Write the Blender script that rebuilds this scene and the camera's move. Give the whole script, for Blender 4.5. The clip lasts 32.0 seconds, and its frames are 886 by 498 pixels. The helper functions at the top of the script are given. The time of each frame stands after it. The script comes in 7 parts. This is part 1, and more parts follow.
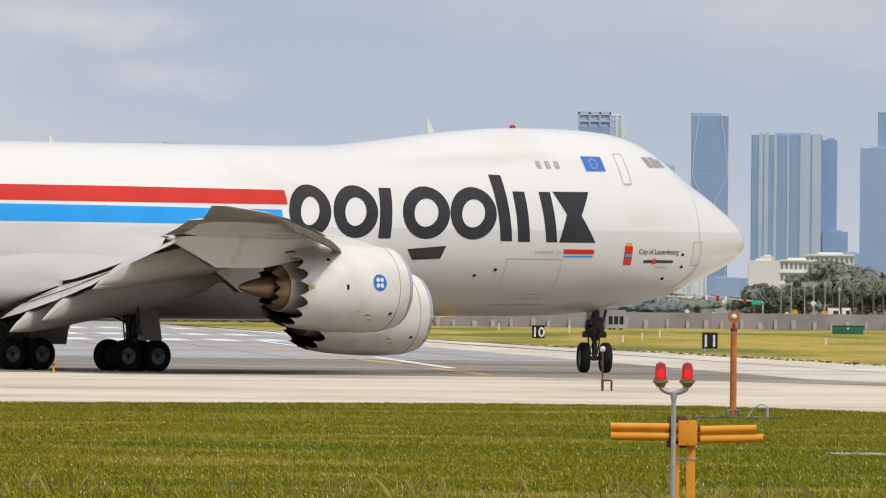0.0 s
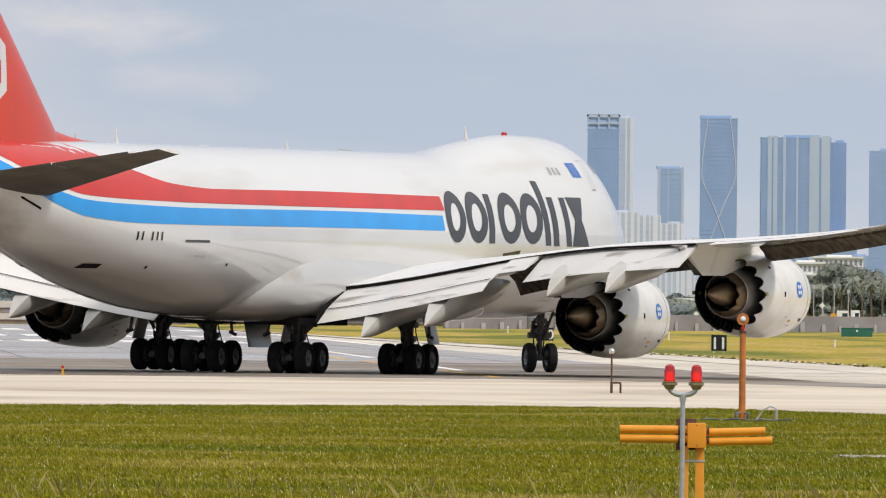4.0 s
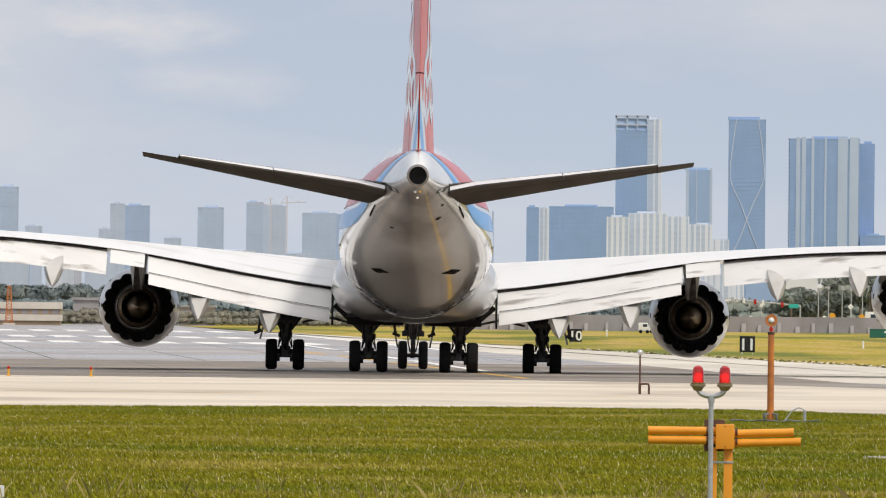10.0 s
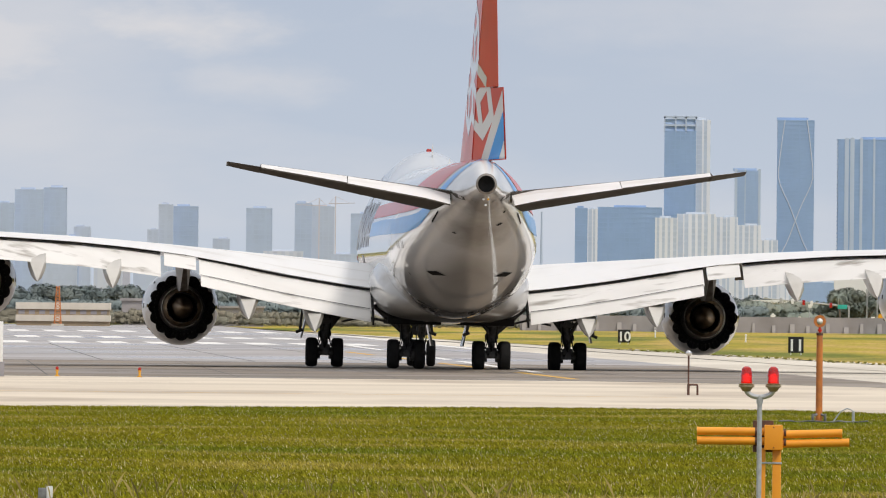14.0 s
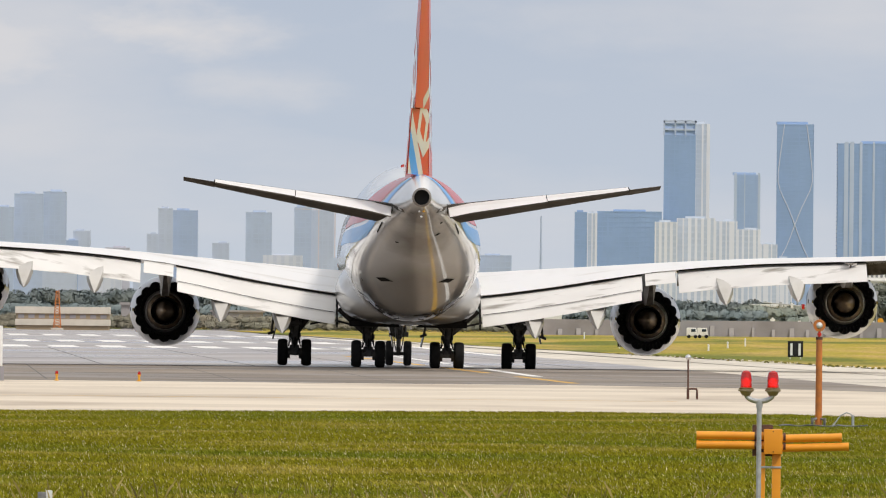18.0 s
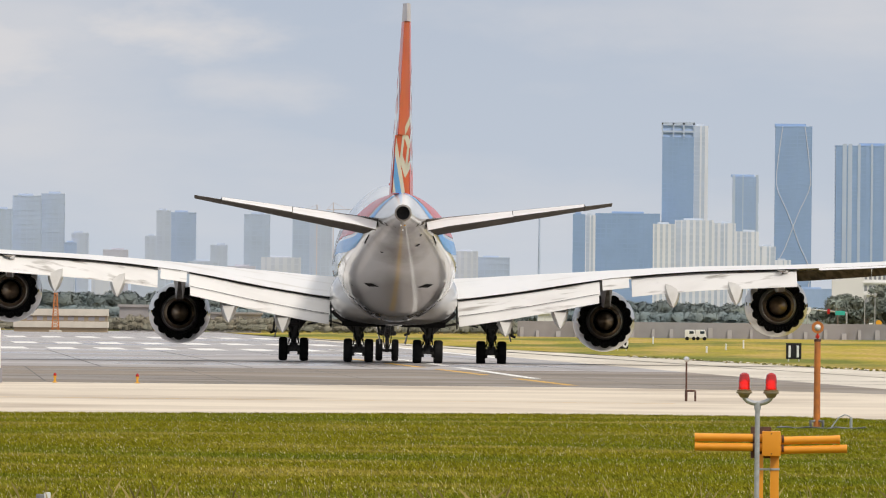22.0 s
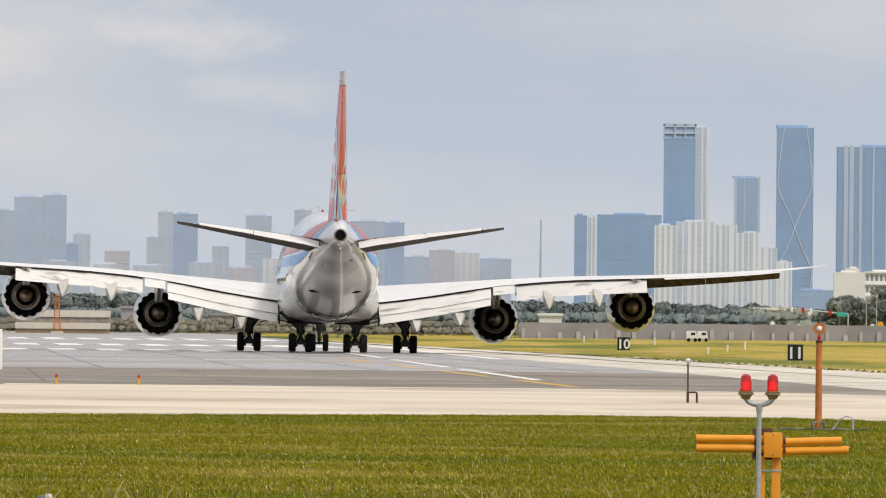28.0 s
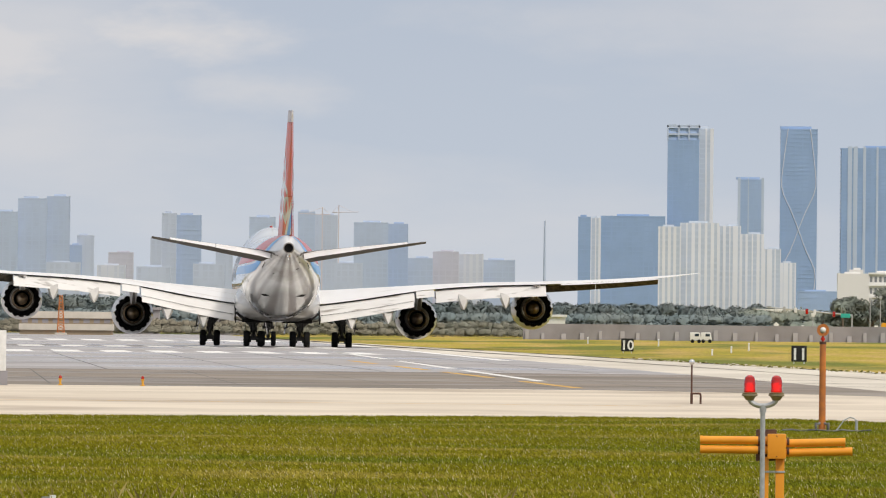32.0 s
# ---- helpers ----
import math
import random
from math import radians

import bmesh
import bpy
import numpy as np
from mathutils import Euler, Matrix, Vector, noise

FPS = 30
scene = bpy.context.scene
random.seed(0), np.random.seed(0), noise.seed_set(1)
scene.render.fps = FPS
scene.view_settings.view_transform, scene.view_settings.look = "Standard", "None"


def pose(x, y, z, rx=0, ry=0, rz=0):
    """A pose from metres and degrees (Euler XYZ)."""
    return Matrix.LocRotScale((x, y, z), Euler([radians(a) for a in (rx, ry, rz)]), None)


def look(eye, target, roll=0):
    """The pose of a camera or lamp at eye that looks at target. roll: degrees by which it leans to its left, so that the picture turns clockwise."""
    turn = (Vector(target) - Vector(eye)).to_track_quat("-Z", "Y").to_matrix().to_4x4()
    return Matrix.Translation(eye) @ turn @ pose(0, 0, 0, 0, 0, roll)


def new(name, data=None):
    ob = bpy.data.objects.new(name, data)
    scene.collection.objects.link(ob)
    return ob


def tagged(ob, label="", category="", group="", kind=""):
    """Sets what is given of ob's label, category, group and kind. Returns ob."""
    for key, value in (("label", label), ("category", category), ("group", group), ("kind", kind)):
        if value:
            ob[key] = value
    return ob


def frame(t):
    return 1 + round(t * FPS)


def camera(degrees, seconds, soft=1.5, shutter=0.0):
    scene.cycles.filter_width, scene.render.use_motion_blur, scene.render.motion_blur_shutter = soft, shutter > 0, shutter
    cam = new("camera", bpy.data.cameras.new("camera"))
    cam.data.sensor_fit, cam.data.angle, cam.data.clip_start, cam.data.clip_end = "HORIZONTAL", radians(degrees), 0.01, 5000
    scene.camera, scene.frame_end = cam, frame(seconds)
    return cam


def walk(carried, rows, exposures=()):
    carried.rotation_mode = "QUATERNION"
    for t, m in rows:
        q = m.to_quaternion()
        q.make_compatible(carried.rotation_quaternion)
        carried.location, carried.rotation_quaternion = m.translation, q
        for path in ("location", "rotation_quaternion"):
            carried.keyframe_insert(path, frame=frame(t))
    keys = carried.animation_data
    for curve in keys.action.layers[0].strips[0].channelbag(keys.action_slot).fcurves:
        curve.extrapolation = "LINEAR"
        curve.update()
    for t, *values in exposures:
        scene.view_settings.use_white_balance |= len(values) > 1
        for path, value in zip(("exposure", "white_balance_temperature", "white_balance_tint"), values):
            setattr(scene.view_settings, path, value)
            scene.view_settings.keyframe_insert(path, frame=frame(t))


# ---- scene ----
# Camera on a tripod beside the airfield fence, long lens, slow pan
EYE = (0.0, 0.0, 2.924)
FOV = 3.4367
ROLL = 0.572
AIM = [
    (0, -0, 3.537), (0.5, -0.105, 3.517), (1, -0.175, 3.494), (1.5, -0.232, 3.471), (2, -0.29, 3.493), (2.5, -0.351, 3.546),
    (3, -0.425, 3.593), (3.5, -0.524, 3.647), (5.5, -0.742, 3.785), (6, -0.714, 3.814), (6.5, -0.717, 3.823), (7, -0.74, 3.823),
    (7.5, -0.746, 3.807), (8, -0.777, 3.791), (8.5, -0.915, 3.815), (9, -1.237, 3.831), (9.5, -1.798, 3.796), (10, -2.534, 3.754),
    (10.5, -3.427, 3.726), (11, -4.444, 3.709), (11.5, -5.311, 3.71), (12, -5.822, 3.724), (12.5, -6.026, 3.751), (13, -6.049, 3.789),
    (13.5, -5.956, 3.8), (14, -5.822, 3.772), (14.5, -5.755, 3.735), (16.5, -5.846, 3.9), (17, -5.815, 3.973), (17.5, -5.79, 4.024),
    (18, -5.796, 4.056), (18.5, -5.809, 4.094), (19, -5.794, 4.117), (19.5, -5.765, 4.127), (20, -5.75, 4.165), (20.5, -5.737, 4.21),
    (21, -5.709, 4.236), (21.5, -5.683, 4.236), (22, -5.677, 4.195), (22.5, -5.676, 4.163), (23, -5.667, 4.172), (23.5, -5.657, 4.179),
    (24, -5.667, 4.182), (24.5, -5.673, 4.198), (25, -5.673, 4.204), (25.5, -5.683, 4.182), (27.5, -5.798, 4.257), (28, -5.786, 4.289),
    (28.5, -5.764, 4.315), (29, -5.745, 4.315), (29.5, -5.703, 4.296), (30, -5.642, 4.265), (30.5, -5.585, 4.247), (31, -5.604, 4.272),
    (31.5, -5.783, 4.324), (32, -6.042, 4.37),
]
TAXI = [
    (0, -16.94, 593.9, -51.68),
    (1, -14.02, 594.2, -43.78),
    (2, -11.46, 596.7, -36.06),
    (3, -9.26, 600.9, -28.77),
    (6, -4.67, 607.6, -11.17),
    (7, -3.82, 611.7, -6.91),
    (8, -3.25, 618.1, -3.50),
    (9, -2.93, 623.0, -1.12),
    (10, -2.82, 630.6, 0.31),
    (11, -2.89, 638.4, 1.15),
    (12, -3.04, 647.4, 1.81),
    (13, -3.32, 657.1, 2.35),
    (14, -3.66, 667.0, 2.68),
    (17, -5.34, 707.2, 1.96),
    (18, -5.91, 722.8, 1.31),
    (19, -6.35, 744.2, 0.70),
    (20, -6.74, 767.4, 0.41),
    (21, -7.02, 794.2, 0.64),
    (22, -7.40, 819.9, 1.15),
    (23, -8.02, 850.4, 1.84),
    (24, -8.96, 883.0, 2.10),
    (25, -10.15, 920.9, 1.99),
    (28, -14.08, 1038.5, 1.92),
    (29, -15.71, 1088.5, 2.03),
    (30, -17.36, 1135.0, 2.55),
    (31, -19.28, 1186.5, 2.75),
    (32, -21.25, 1229.3, 2.34),
]
cam = camera(FOV, 32.0, soft=1.12)
walk(cam, [(t, look(EYE, (EYE[0] + x, EYE[1] + 1000.0, EYE[2] + z), ROLL)) for t, x, z in AIM],
     exposures=[(0, -0.11, 6750, 11.5), (3, -0.07, 6750, 11.5), (6, 0.02, 6800, 11.5), (12, 0.0, 6800, 11.5), (17, -0.01, 6900, 11.5), (32, -0.02, 7000, 11.5)])

# ---- world and sun ----
SUN_AZ, SUN_EL = 134.0, 50.0    # degrees clockwise from +Y, and above the horizon
to_sun = Vector((math.sin(radians(SUN_AZ)) * math.cos(radians(SUN_EL)), math.cos(radians(SUN_AZ)) * math.cos(radians(SUN_EL)), math.sin(radians(SUN_EL))))
sun = new("sun", bpy.data.lights.new("sun", "SUN"))
sun.data.energy, sun.data.angle, sun.data.color = 2.1, radians(9.0), (1.0, 0.965, 0.915)
sun.matrix_world = look(to_sun * 200, (0, 0, 0))

world = bpy.data.worlds.new("world")
scene.world = world
world.use_nodes = True
wt = world.node_tree
wt.nodes.clear()


def wnode(kind, **inputs):
    n = wt.nodes.new(kind)
    for k, v in inputs.items():
        n.inputs[k.replace("_", " ")].default_value = v
    return n


w_out, w_bg = wnode("ShaderNodeOutputWorld"), wnode("ShaderNodeBackground")
w_sky = wt.nodes.new("ShaderNodeTexSky")
w_sky.sky_type, w_sky.sun_disc = "NISHITA", False
w_sky.sun_elevation, w_sky.sun_rotation = radians(SUN_EL), radians(SUN_AZ)
w_sky.dust_density = 2.0
w_gain = wnode("ShaderNodeMix")
w_gain.data_type, w_gain.blend_type = "RGBA", "MULTIPLY"
w_gain.inputs[0].default_value = 1.0
w_gain.inputs[7].default_value = (0.09, 0.09, 0.09, 1)
wt.links.new(w_sky.outputs[0], w_gain.inputs[6])
# hazy, thinly clouded band over the horizon
w_co, w_sep = wnode("ShaderNodeTexCoord"), wnode("ShaderNodeSeparateXYZ")
wt.links.new(w_co.outputs["Generated"], w_sep.inputs[0])
w_map = wnode("ShaderNodeMapping")
w_map.inputs["Scale"].default_value = (22, 22, 75)
w_map.inputs["Location"].default_value = (3.1, 0.0, 1.3)
wt.links.new(w_co.outputs["Generated"], w_map.inputs[0])
w_noise = wnode("ShaderNodeTexNoise", Scale=1.0, Detail=6.0, Roughness=0.52)
wt.links.new(w_map.outputs[0], w_noise.inputs["Vector"])
w_cloud = wnode("ShaderNodeMapRange")
w_cloud.inputs[1].default_value, w_cloud.inputs[2].default_value = 0.44, 0.66
wt.links.new(w_noise.outputs[0], w_cloud.inputs[0])
w_grad = wnode("ShaderNodeValToRGB")
w_grad.color_ramp.elements[0].position, w_grad.color_ramp.elements[0].color = 0.0, (0.525, 0.610, 0.730, 1)
w_grad.color_ramp.elements[1].position, w_grad.color_ramp.elements[1].color = 1.0, (0.447, 0.533, 0.670, 1)
w_el = wnode("ShaderNodeMapRange")
w_el.inputs[1].default_value, w_el.inputs[2].default_value = 0.0, 0.024
wt.links.new(w_sep.outputs[2], w_el.inputs[0])
wt.links.new(w_el.outputs[0], w_grad.inputs[0])
w_mixc = wnode("ShaderNodeMix")
w_mixc.data_type = "RGBA"
w_mixc.inputs[7].default_value = (0.72, 0.727, 0.757, 1)
# pale cloud banks: bearing, height, half width, half height, weight


def cloud_bank(x, z, wide, high, weight):
    place = wnode("ShaderNodeMapping")
    place.inputs["Location"].default_value = (-x / wide, 0.0, -z / high)
    place.inputs["Scale"].default_value = (1 / wide, 0.0, 1 / high)
    wt.links.new(w_co.outputs["Generated"], place.inputs[0])
    far = wnode("ShaderNodeVectorMath")
    far.operation = "LENGTH"
    wt.links.new(place.outputs[0], far.inputs[0])
    wob = wnode("ShaderNodeMath")
    wob.operation = "MULTIPLY_ADD"
    wob.inputs[1].default_value = 3.2
    wt.links.new(w_fine.outputs[0], wob.inputs[0])
    wt.links.new(far.outputs["Value"], wob.inputs[2])
    edge = wnode("ShaderNodeMapRange")
    edge.interpolation_type = "SMOOTHSTEP"
    edge.inputs[1].default_value, edge.inputs[2].default_value = 1.5, 3.0
    edge.inputs[3].default_value, edge.inputs[4].default_value = weight, 0.0
    wt.links.new(wob.outputs[0], edge.inputs[0])
    return edge.outputs[0]


w_mapf = wnode("ShaderNodeMapping")
w_mapf.inputs["Scale"].default_value = (90, 90, 240)
w_mapf.inputs["Location"].default_value = (1.7, 0.4, 2.2)
wt.links.new(w_co.outputs["Generated"], w_mapf.inputs[0])
w_fine = wnode("ShaderNodeTexNoise", Scale=1.0, Detail=5.0, Roughness=0.55)
wt.links.new(w_mapf.outputs[0], w_fine.inputs["Vector"])
w_banks = None
for place_ in ((-0.037, 0.0178, 0.013, 0.0034, 0.70), (-0.0262, 0.0186, 0.0100, 0.0030, 0.85), (-0.0185, 0.0152, 0.0075, 0.0018, 0.45), (0.012, 0.0200, 0.016, 0.0022, 0.30), (-0.030, 0.0115, 0.012, 0.0018, 0.25)):
    w_one = cloud_bank(*place_)
    if w_banks is not None:
        w_sum = wnode("ShaderNodeMath")
        w_sum.operation = "MAXIMUM"
        wt.links.new(w_banks, w_sum.inputs[0])
        wt.links.new(w_one, w_sum.inputs[1])
        w_one = w_sum.outputs[0]
    w_banks = w_one
w_max = wnode("ShaderNodeMath")
w_max.operation = "MAXIMUM"
w_cf = wnode("ShaderNodeMath")
w_cf.operation = "MULTIPLY"
w_cf.inputs[1].default_value = 0.5
wt.links.new(w_cloud.outputs[0], w_cf.inputs[0])
wt.links.new(w_cf.outputs[0], w_max.inputs[0])
wt.links.new(w_banks, w_max.inputs[1])
wt.links.new(w_max.outputs[0], w_mixc.inputs[0])
wt.links.new(w_grad.outputs[0], w_mixc.inputs[6])
w_high = wnode("ShaderNodeMapRange")
w_high.inputs[1].default_value, w_high.inputs[2].default_value = 0.08, 0.95
wt.links.new(w_sep.outputs[2], w_high.inputs[0])
# bright broken cloud overhead, mixed with the clear sky
w_over = wnode("ShaderNodeMix")
w_over.data_type = "RGBA"
w_over.inputs[0].default_value = 0.72
w_over.inputs[7].default_value = (1.18, 1.18, 1.17, 1)
wt.links.new(w_gain.outputs[2], w_over.inputs[6])
w_mix = wnode("ShaderNodeMix")
w_mix.data_type = "RGBA"
wt.links.new(w_high.outputs[0], w_mix.inputs[0])
wt.links.new(w_mixc.outputs[2], w_mix.inputs[6])
wt.links.new(w_over.outputs[2], w_mix.inputs[7])
wt.links.new(w_mix.outputs[2], w_bg.inputs[0])
w_bg.inputs[1].default_value = 1.0
wt.links.new(w_bg.outputs[0], w_out.inputs[0])

# ---- materials ----


def material(name, color, rough=0.5, metal=0.0, color2=None, scale=1.0, stretch=(1, 1, 1), fine=0.0, bump=0.0, bump_scale=None, coat=0.0,
             mix=(0.35, 0.65), random_value=0.0, space="Object", second=None, spec=0.5, island=0.0):
    """A principled material with variation at two scales, grain and bump."""
    m = bpy.data.materials.new(name)
    m.use_nodes = True
    nt = m.node_tree
    b = nt.nodes["Principled BSDF"]
    b.inputs["Roughness"].default_value, b.inputs["Metallic"].default_value = rough, metal
    b.inputs["Coat Weight"].default_value = coat
    b.inputs["Specular IOR Level"].default_value = spec
    b.inputs["Coat Roughness"].default_value = 0.04
    rgb = (*color, 1)
    b.inputs["Base Color"].default_value = rgb
    if color2 is None and not bump and not fine and not random_value and not island:
        return m
    co = nt.nodes.new("ShaderNodeTexCoord")
    mp = nt.nodes.new("ShaderNodeMapping")
    mp.inputs["Scale"].default_value = stretch
    nt.links.new(co.outputs[space], mp.inputs[0])
    last = None
    if color2 is not None:
        n = nt.nodes.new("ShaderNodeTexNoise")
        n.inputs["Scale"].default_value, n.inputs["Detail"].default_value = scale, 5
        nt.links.new(mp.outputs[0], n.inputs["Vector"])
        r = nt.nodes.new("ShaderNodeMapRange")
        r.inputs[1].default_value, r.inputs[2].default_value = mix
        nt.links.new(n.outputs[0], r.inputs[0])
        x = nt.nodes.new("ShaderNodeMix")
        x.data_type = "RGBA"
        x.inputs[6].default_value, x.inputs[7].default_value = rgb, (*color2, 1)
        nt.links.new(r.outputs[0], x.inputs[0])
        last = x.outputs[2]
    if second is not None:
        c3, s3, st3, mx3 = second
        mp3 = nt.nodes.new("ShaderNodeMapping")
        mp3.inputs["Scale"].default_value = st3
        nt.links.new(co.outputs[space], mp3.inputs[0])
        n = nt.nodes.new("ShaderNodeTexNoise")
        n.inputs["Scale"].default_value, n.inputs["Detail"].default_value = s3, 4
        nt.links.new(mp3.outputs[0], n.inputs["Vector"])
        r = nt.nodes.new("ShaderNodeMapRange")
        r.inputs[1].default_value, r.inputs[2].default_value = mx3
        nt.links.new(n.outputs[0], r.inputs[0])
        x = nt.nodes.new("ShaderNodeMix")
        x.data_type = "RGBA"
        x.inputs[6].default_value, x.inputs[7].default_value = rgb, (*c3, 1)
        if last is not None:
            nt.links.new(last, x.inputs[6])
        nt.links.new(r.outputs[0], x.inputs[0])
        last = x.outputs[2]
    if fine or random_value or island:
        h = nt.nodes.new("ShaderNodeHueSaturation")
        h.inputs["Color"].default_value = rgb
        if last is not None:
            nt.links.new(last, h.inputs["Color"])
        if random_value:
            src = nt.nodes.new("ShaderNodeObjectInfo").outputs["Random"]
            amount = random_value
        elif island:
            src, amount = nt.nodes.new("ShaderNodeNewGeometry").outputs["Random Per Island"], island
        else:
            n = nt.nodes.new("ShaderNodeTexNoise")
            n.inputs["Scale"].default_value, n.inputs["Detail"].default_value = scale * 12, 3
            nt.links.new(mp.outputs[0], n.inputs["Vector"])
            src, amount = n.outputs[0], fine
        r = nt.nodes.new("ShaderNodeMapRange")
        r.inputs[1].default_value, r.inputs[2].default_value = (0, 1) if random_value or island else (0.25, 0.75)
        r.inputs[3].default_value, r.inputs[4].default_value = 1 - amount, 1 + amount
        nt.links.new(src, r.inputs[0])
        nt.links.new(r.outputs[0], h.inputs["Value"])
        last = h.outputs[0]
    if last is not None:
        nt.links.new(last, b.inputs["Base Color"])
    if bump:
        n = nt.nodes.new("ShaderNodeTexNoise")
        n.inputs["Scale"].default_value, n.inputs["Detail"].default_value = bump_scale or scale * 6, 4
        nt.links.new(mp.outputs[0], n.inputs["Vector"])
        bp = nt.nodes.new("ShaderNodeBump")
        bp.inputs["Strength"].default_value, bp.inputs["Distance"].default_value = 1.0, bump
        nt.links.new(n.outputs[0], bp.inputs["Height"])
        nt.links.new(bp.outputs[0], b.inputs["Normal"])
    return m


M = {}
M["grass"] = material("mown_grass", (0.140, 0.126, 0.012), 0.95, color2=(0.30, 0.23, 0.065), scale=0.20, stretch=(0.7, 0.55, 1), fine=0.35, bump=0.03, bump_scale=9, mix=(0.51, 0.76), second=((0.080, 0.100, 0.009), 0.09, (0.8, 0.6, 1), (0.46, 0.68)), spec=0.1)
M["blade"] = material("grass_blade", (0.248, 0.230, 0.016), 0.9, color2=(0.54, 0.41, 0.112), scale=0.20, stretch=(0.7, 0.55, 1), mix=(0.51, 0.76), island=0.5, spec=0.1, second=((0.172, 0.197, 0.015), 0.09, (0.8, 0.6, 1), (0.46, 0.66)))
M["verge"] = material("dark_uncut_grass", (0.105, 0.10, 0.022), 0.9, color2=(0.22, 0.16, 0.04), scale=0.4, mix=(0.5, 0.7), island=0.5, spec=0.1)
M["speck"] = material("pale_seed_head", (0.68, 0.60, 0.36), 0.9, island=0.45, spec=0.1)
M["stalk"] = material("dry_grass_stalk", (0.34, 0.27, 0.10), 0.9, island=0.5, spec=0.1)
M["nacelle"] = material("warm_white_nacelle_paint", (0.75, 0.735, 0.70), 0.3, coat=0.5, color2=(0.60, 0.575, 0.53), scale=0.8, mix=(0.45, 0.75))
# dark tailplane underside: the shade below it is put into this colour
M["tail_under"] = material("shaded_tail_underside", (0.105, 0.093, 0.08), 0.7, color2=(0.07, 0.062, 0.053), scale=0.7, stretch=(1, 0.3, 1), spec=0.15)
M["lead_asphalt"] = material("brown_worn_asphalt", (0.262, 0.218, 0.176), 0.8, color2=(0.185, 0.156, 0.128), scale=0.06, stretch=(0.7, 0.6, 1), fine=0.1, mix=(0.4, 0.65), second=((0.32, 0.28, 0.237), 0.035, (0.9, 0.8, 1), (0.55, 0.72)), spec=0.25)
M["field"] = material("dry_field", (0.365, 0.295, 0.042), 0.95, color2=(0.45, 0.315, 0.10), scale=0.36, stretch=(0.6, 0.035, 1), fine=0.3, mix=(0.42, 0.62), second=((0.15, 0.170, 0.032), 0.10, (0.6, 0.06, 1), (0.46, 0.60)), spec=0.1)
M["concrete"] = material("taxiway_concrete", (0.67, 0.592, 0.485), 0.9, color2=(0.545, 0.475, 0.385), scale=0.10, stretch=(0.4, 0.8, 1), fine=0.06, mix=(0.40, 0.70), second=((0.42, 0.35, 0.28), 0.035, (2.4, 0.8, 1), (0.53, 0.72)), spec=0.15)
# wall grey is lifted towards purple, haze put into its colour
M["wall_grey"] = material("hazed_weathered_wall", (0.335, 0.32, 0.335), 0.9, color2=(0.26, 0.245, 0.25), scale=0.3, mix=(0.4, 0.7), spec=0.1)
M["wall_ochre"] = material("brown_ochre_plaster", (0.36, 0.28, 0.19), 0.9, color2=(0.29, 0.235, 0.165), scale=0.4, mix=(0.4, 0.7), spec=0.1)
M["wall_tan"] = material("pale_wall_pier", (0.37, 0.345, 0.335), 0.9, color2=(0.31, 0.295, 0.29), scale=0.5, spec=0.1)
M["asphalt"] = material("grooved_asphalt", (0.365, 0.336, 0.322), 0.75, color2=(0.29, 0.268, 0.262), scale=0.045, stretch=(0.9, 0.5, 1), fine=0.1, mix=(0.4, 0.65), second=((0.45, 0.42, 0.41), 0.022, (1.1, 0.6, 1), (0.52, 0.72)), spec=0.3)
M["shoulder"] = material("pale_shoulder_concrete", (0.68, 0.63, 0.545), 0.9, color2=(0.53, 0.485, 0.415), scale=0.08, stretch=(1, 0.2, 1), fine=0.08, spec=0.15)
M["mark_white"] = material("white_runway_paint", (0.80, 0.79, 0.76), 0.7, color2=(0.60, 0.58, 0.55), scale=0.8, mix=(0.5, 0.8))
M["mark_yellow"] = material("yellow_taxi_paint", (0.62, 0.36, 0.05), 0.7, color2=(0.45, 0.30, 0.12), scale=0.8, mix=(0.5, 0.8))
M["rubber_mark"] = material("dark_tyre_mark", (0.07, 0.068, 0.066), 0.8, color2=(0.15, 0.145, 0.14), scale=0.3, mix=(0.45, 0.7))
M["white"] = material("white_aircraft_paint", (0.665, 0.665, 0.655), 0.3, color2=(0.625, 0.62, 0.605), scale=0.35, stretch=(1, 0.25, 1.5), mix=(0.45, 0.75), coat=1.0, second=((0.60, 0.57, 0.52), 0.22, (1.0, 0.5, 2.0), (0.62, 0.85)))
M["wing_white"] = material("wing_grey_white_paint", (0.79, 0.785, 0.775), 0.4, color2=(0.71, 0.70, 0.68), scale=0.5, stretch=(1, 0.2, 1), mix=(0.5, 0.8), second=((0.58, 0.555, 0.51), 0.5, (0.12, 1.6, 1.6), (0.58, 0.76)))
M["flap_white"] = material("dirty_white_flap_paint", (0.73, 0.715, 0.685), 0.5, color2=(0.65, 0.63, 0.60), scale=0.6, stretch=(0.3, 1, 1), mix=(0.45, 0.75), second=((0.30, 0.275, 0.24), 0.7, (0.10, 1.3, 3.2), (0.57, 0.70)), coat=0.35)
M["canoe"] = material("white_track_fairing_paint", (0.55, 0.53, 0.49), 0.35, color2=(0.42, 0.40, 0.365), scale=0.9, stretch=(1, 0.3, 1), mix=(0.4, 0.7), coat=0.4)
# flap undersides: dirty grey, darkened in colour for the shade beneath
M["flap_under"] = material("shaded_dirty_flap_underside", (0.22, 0.20, 0.175), 0.6, color2=(0.14, 0.125, 0.11), scale=0.8, stretch=(0.3, 1, 1), mix=(0.4, 0.7), spec=0.2)
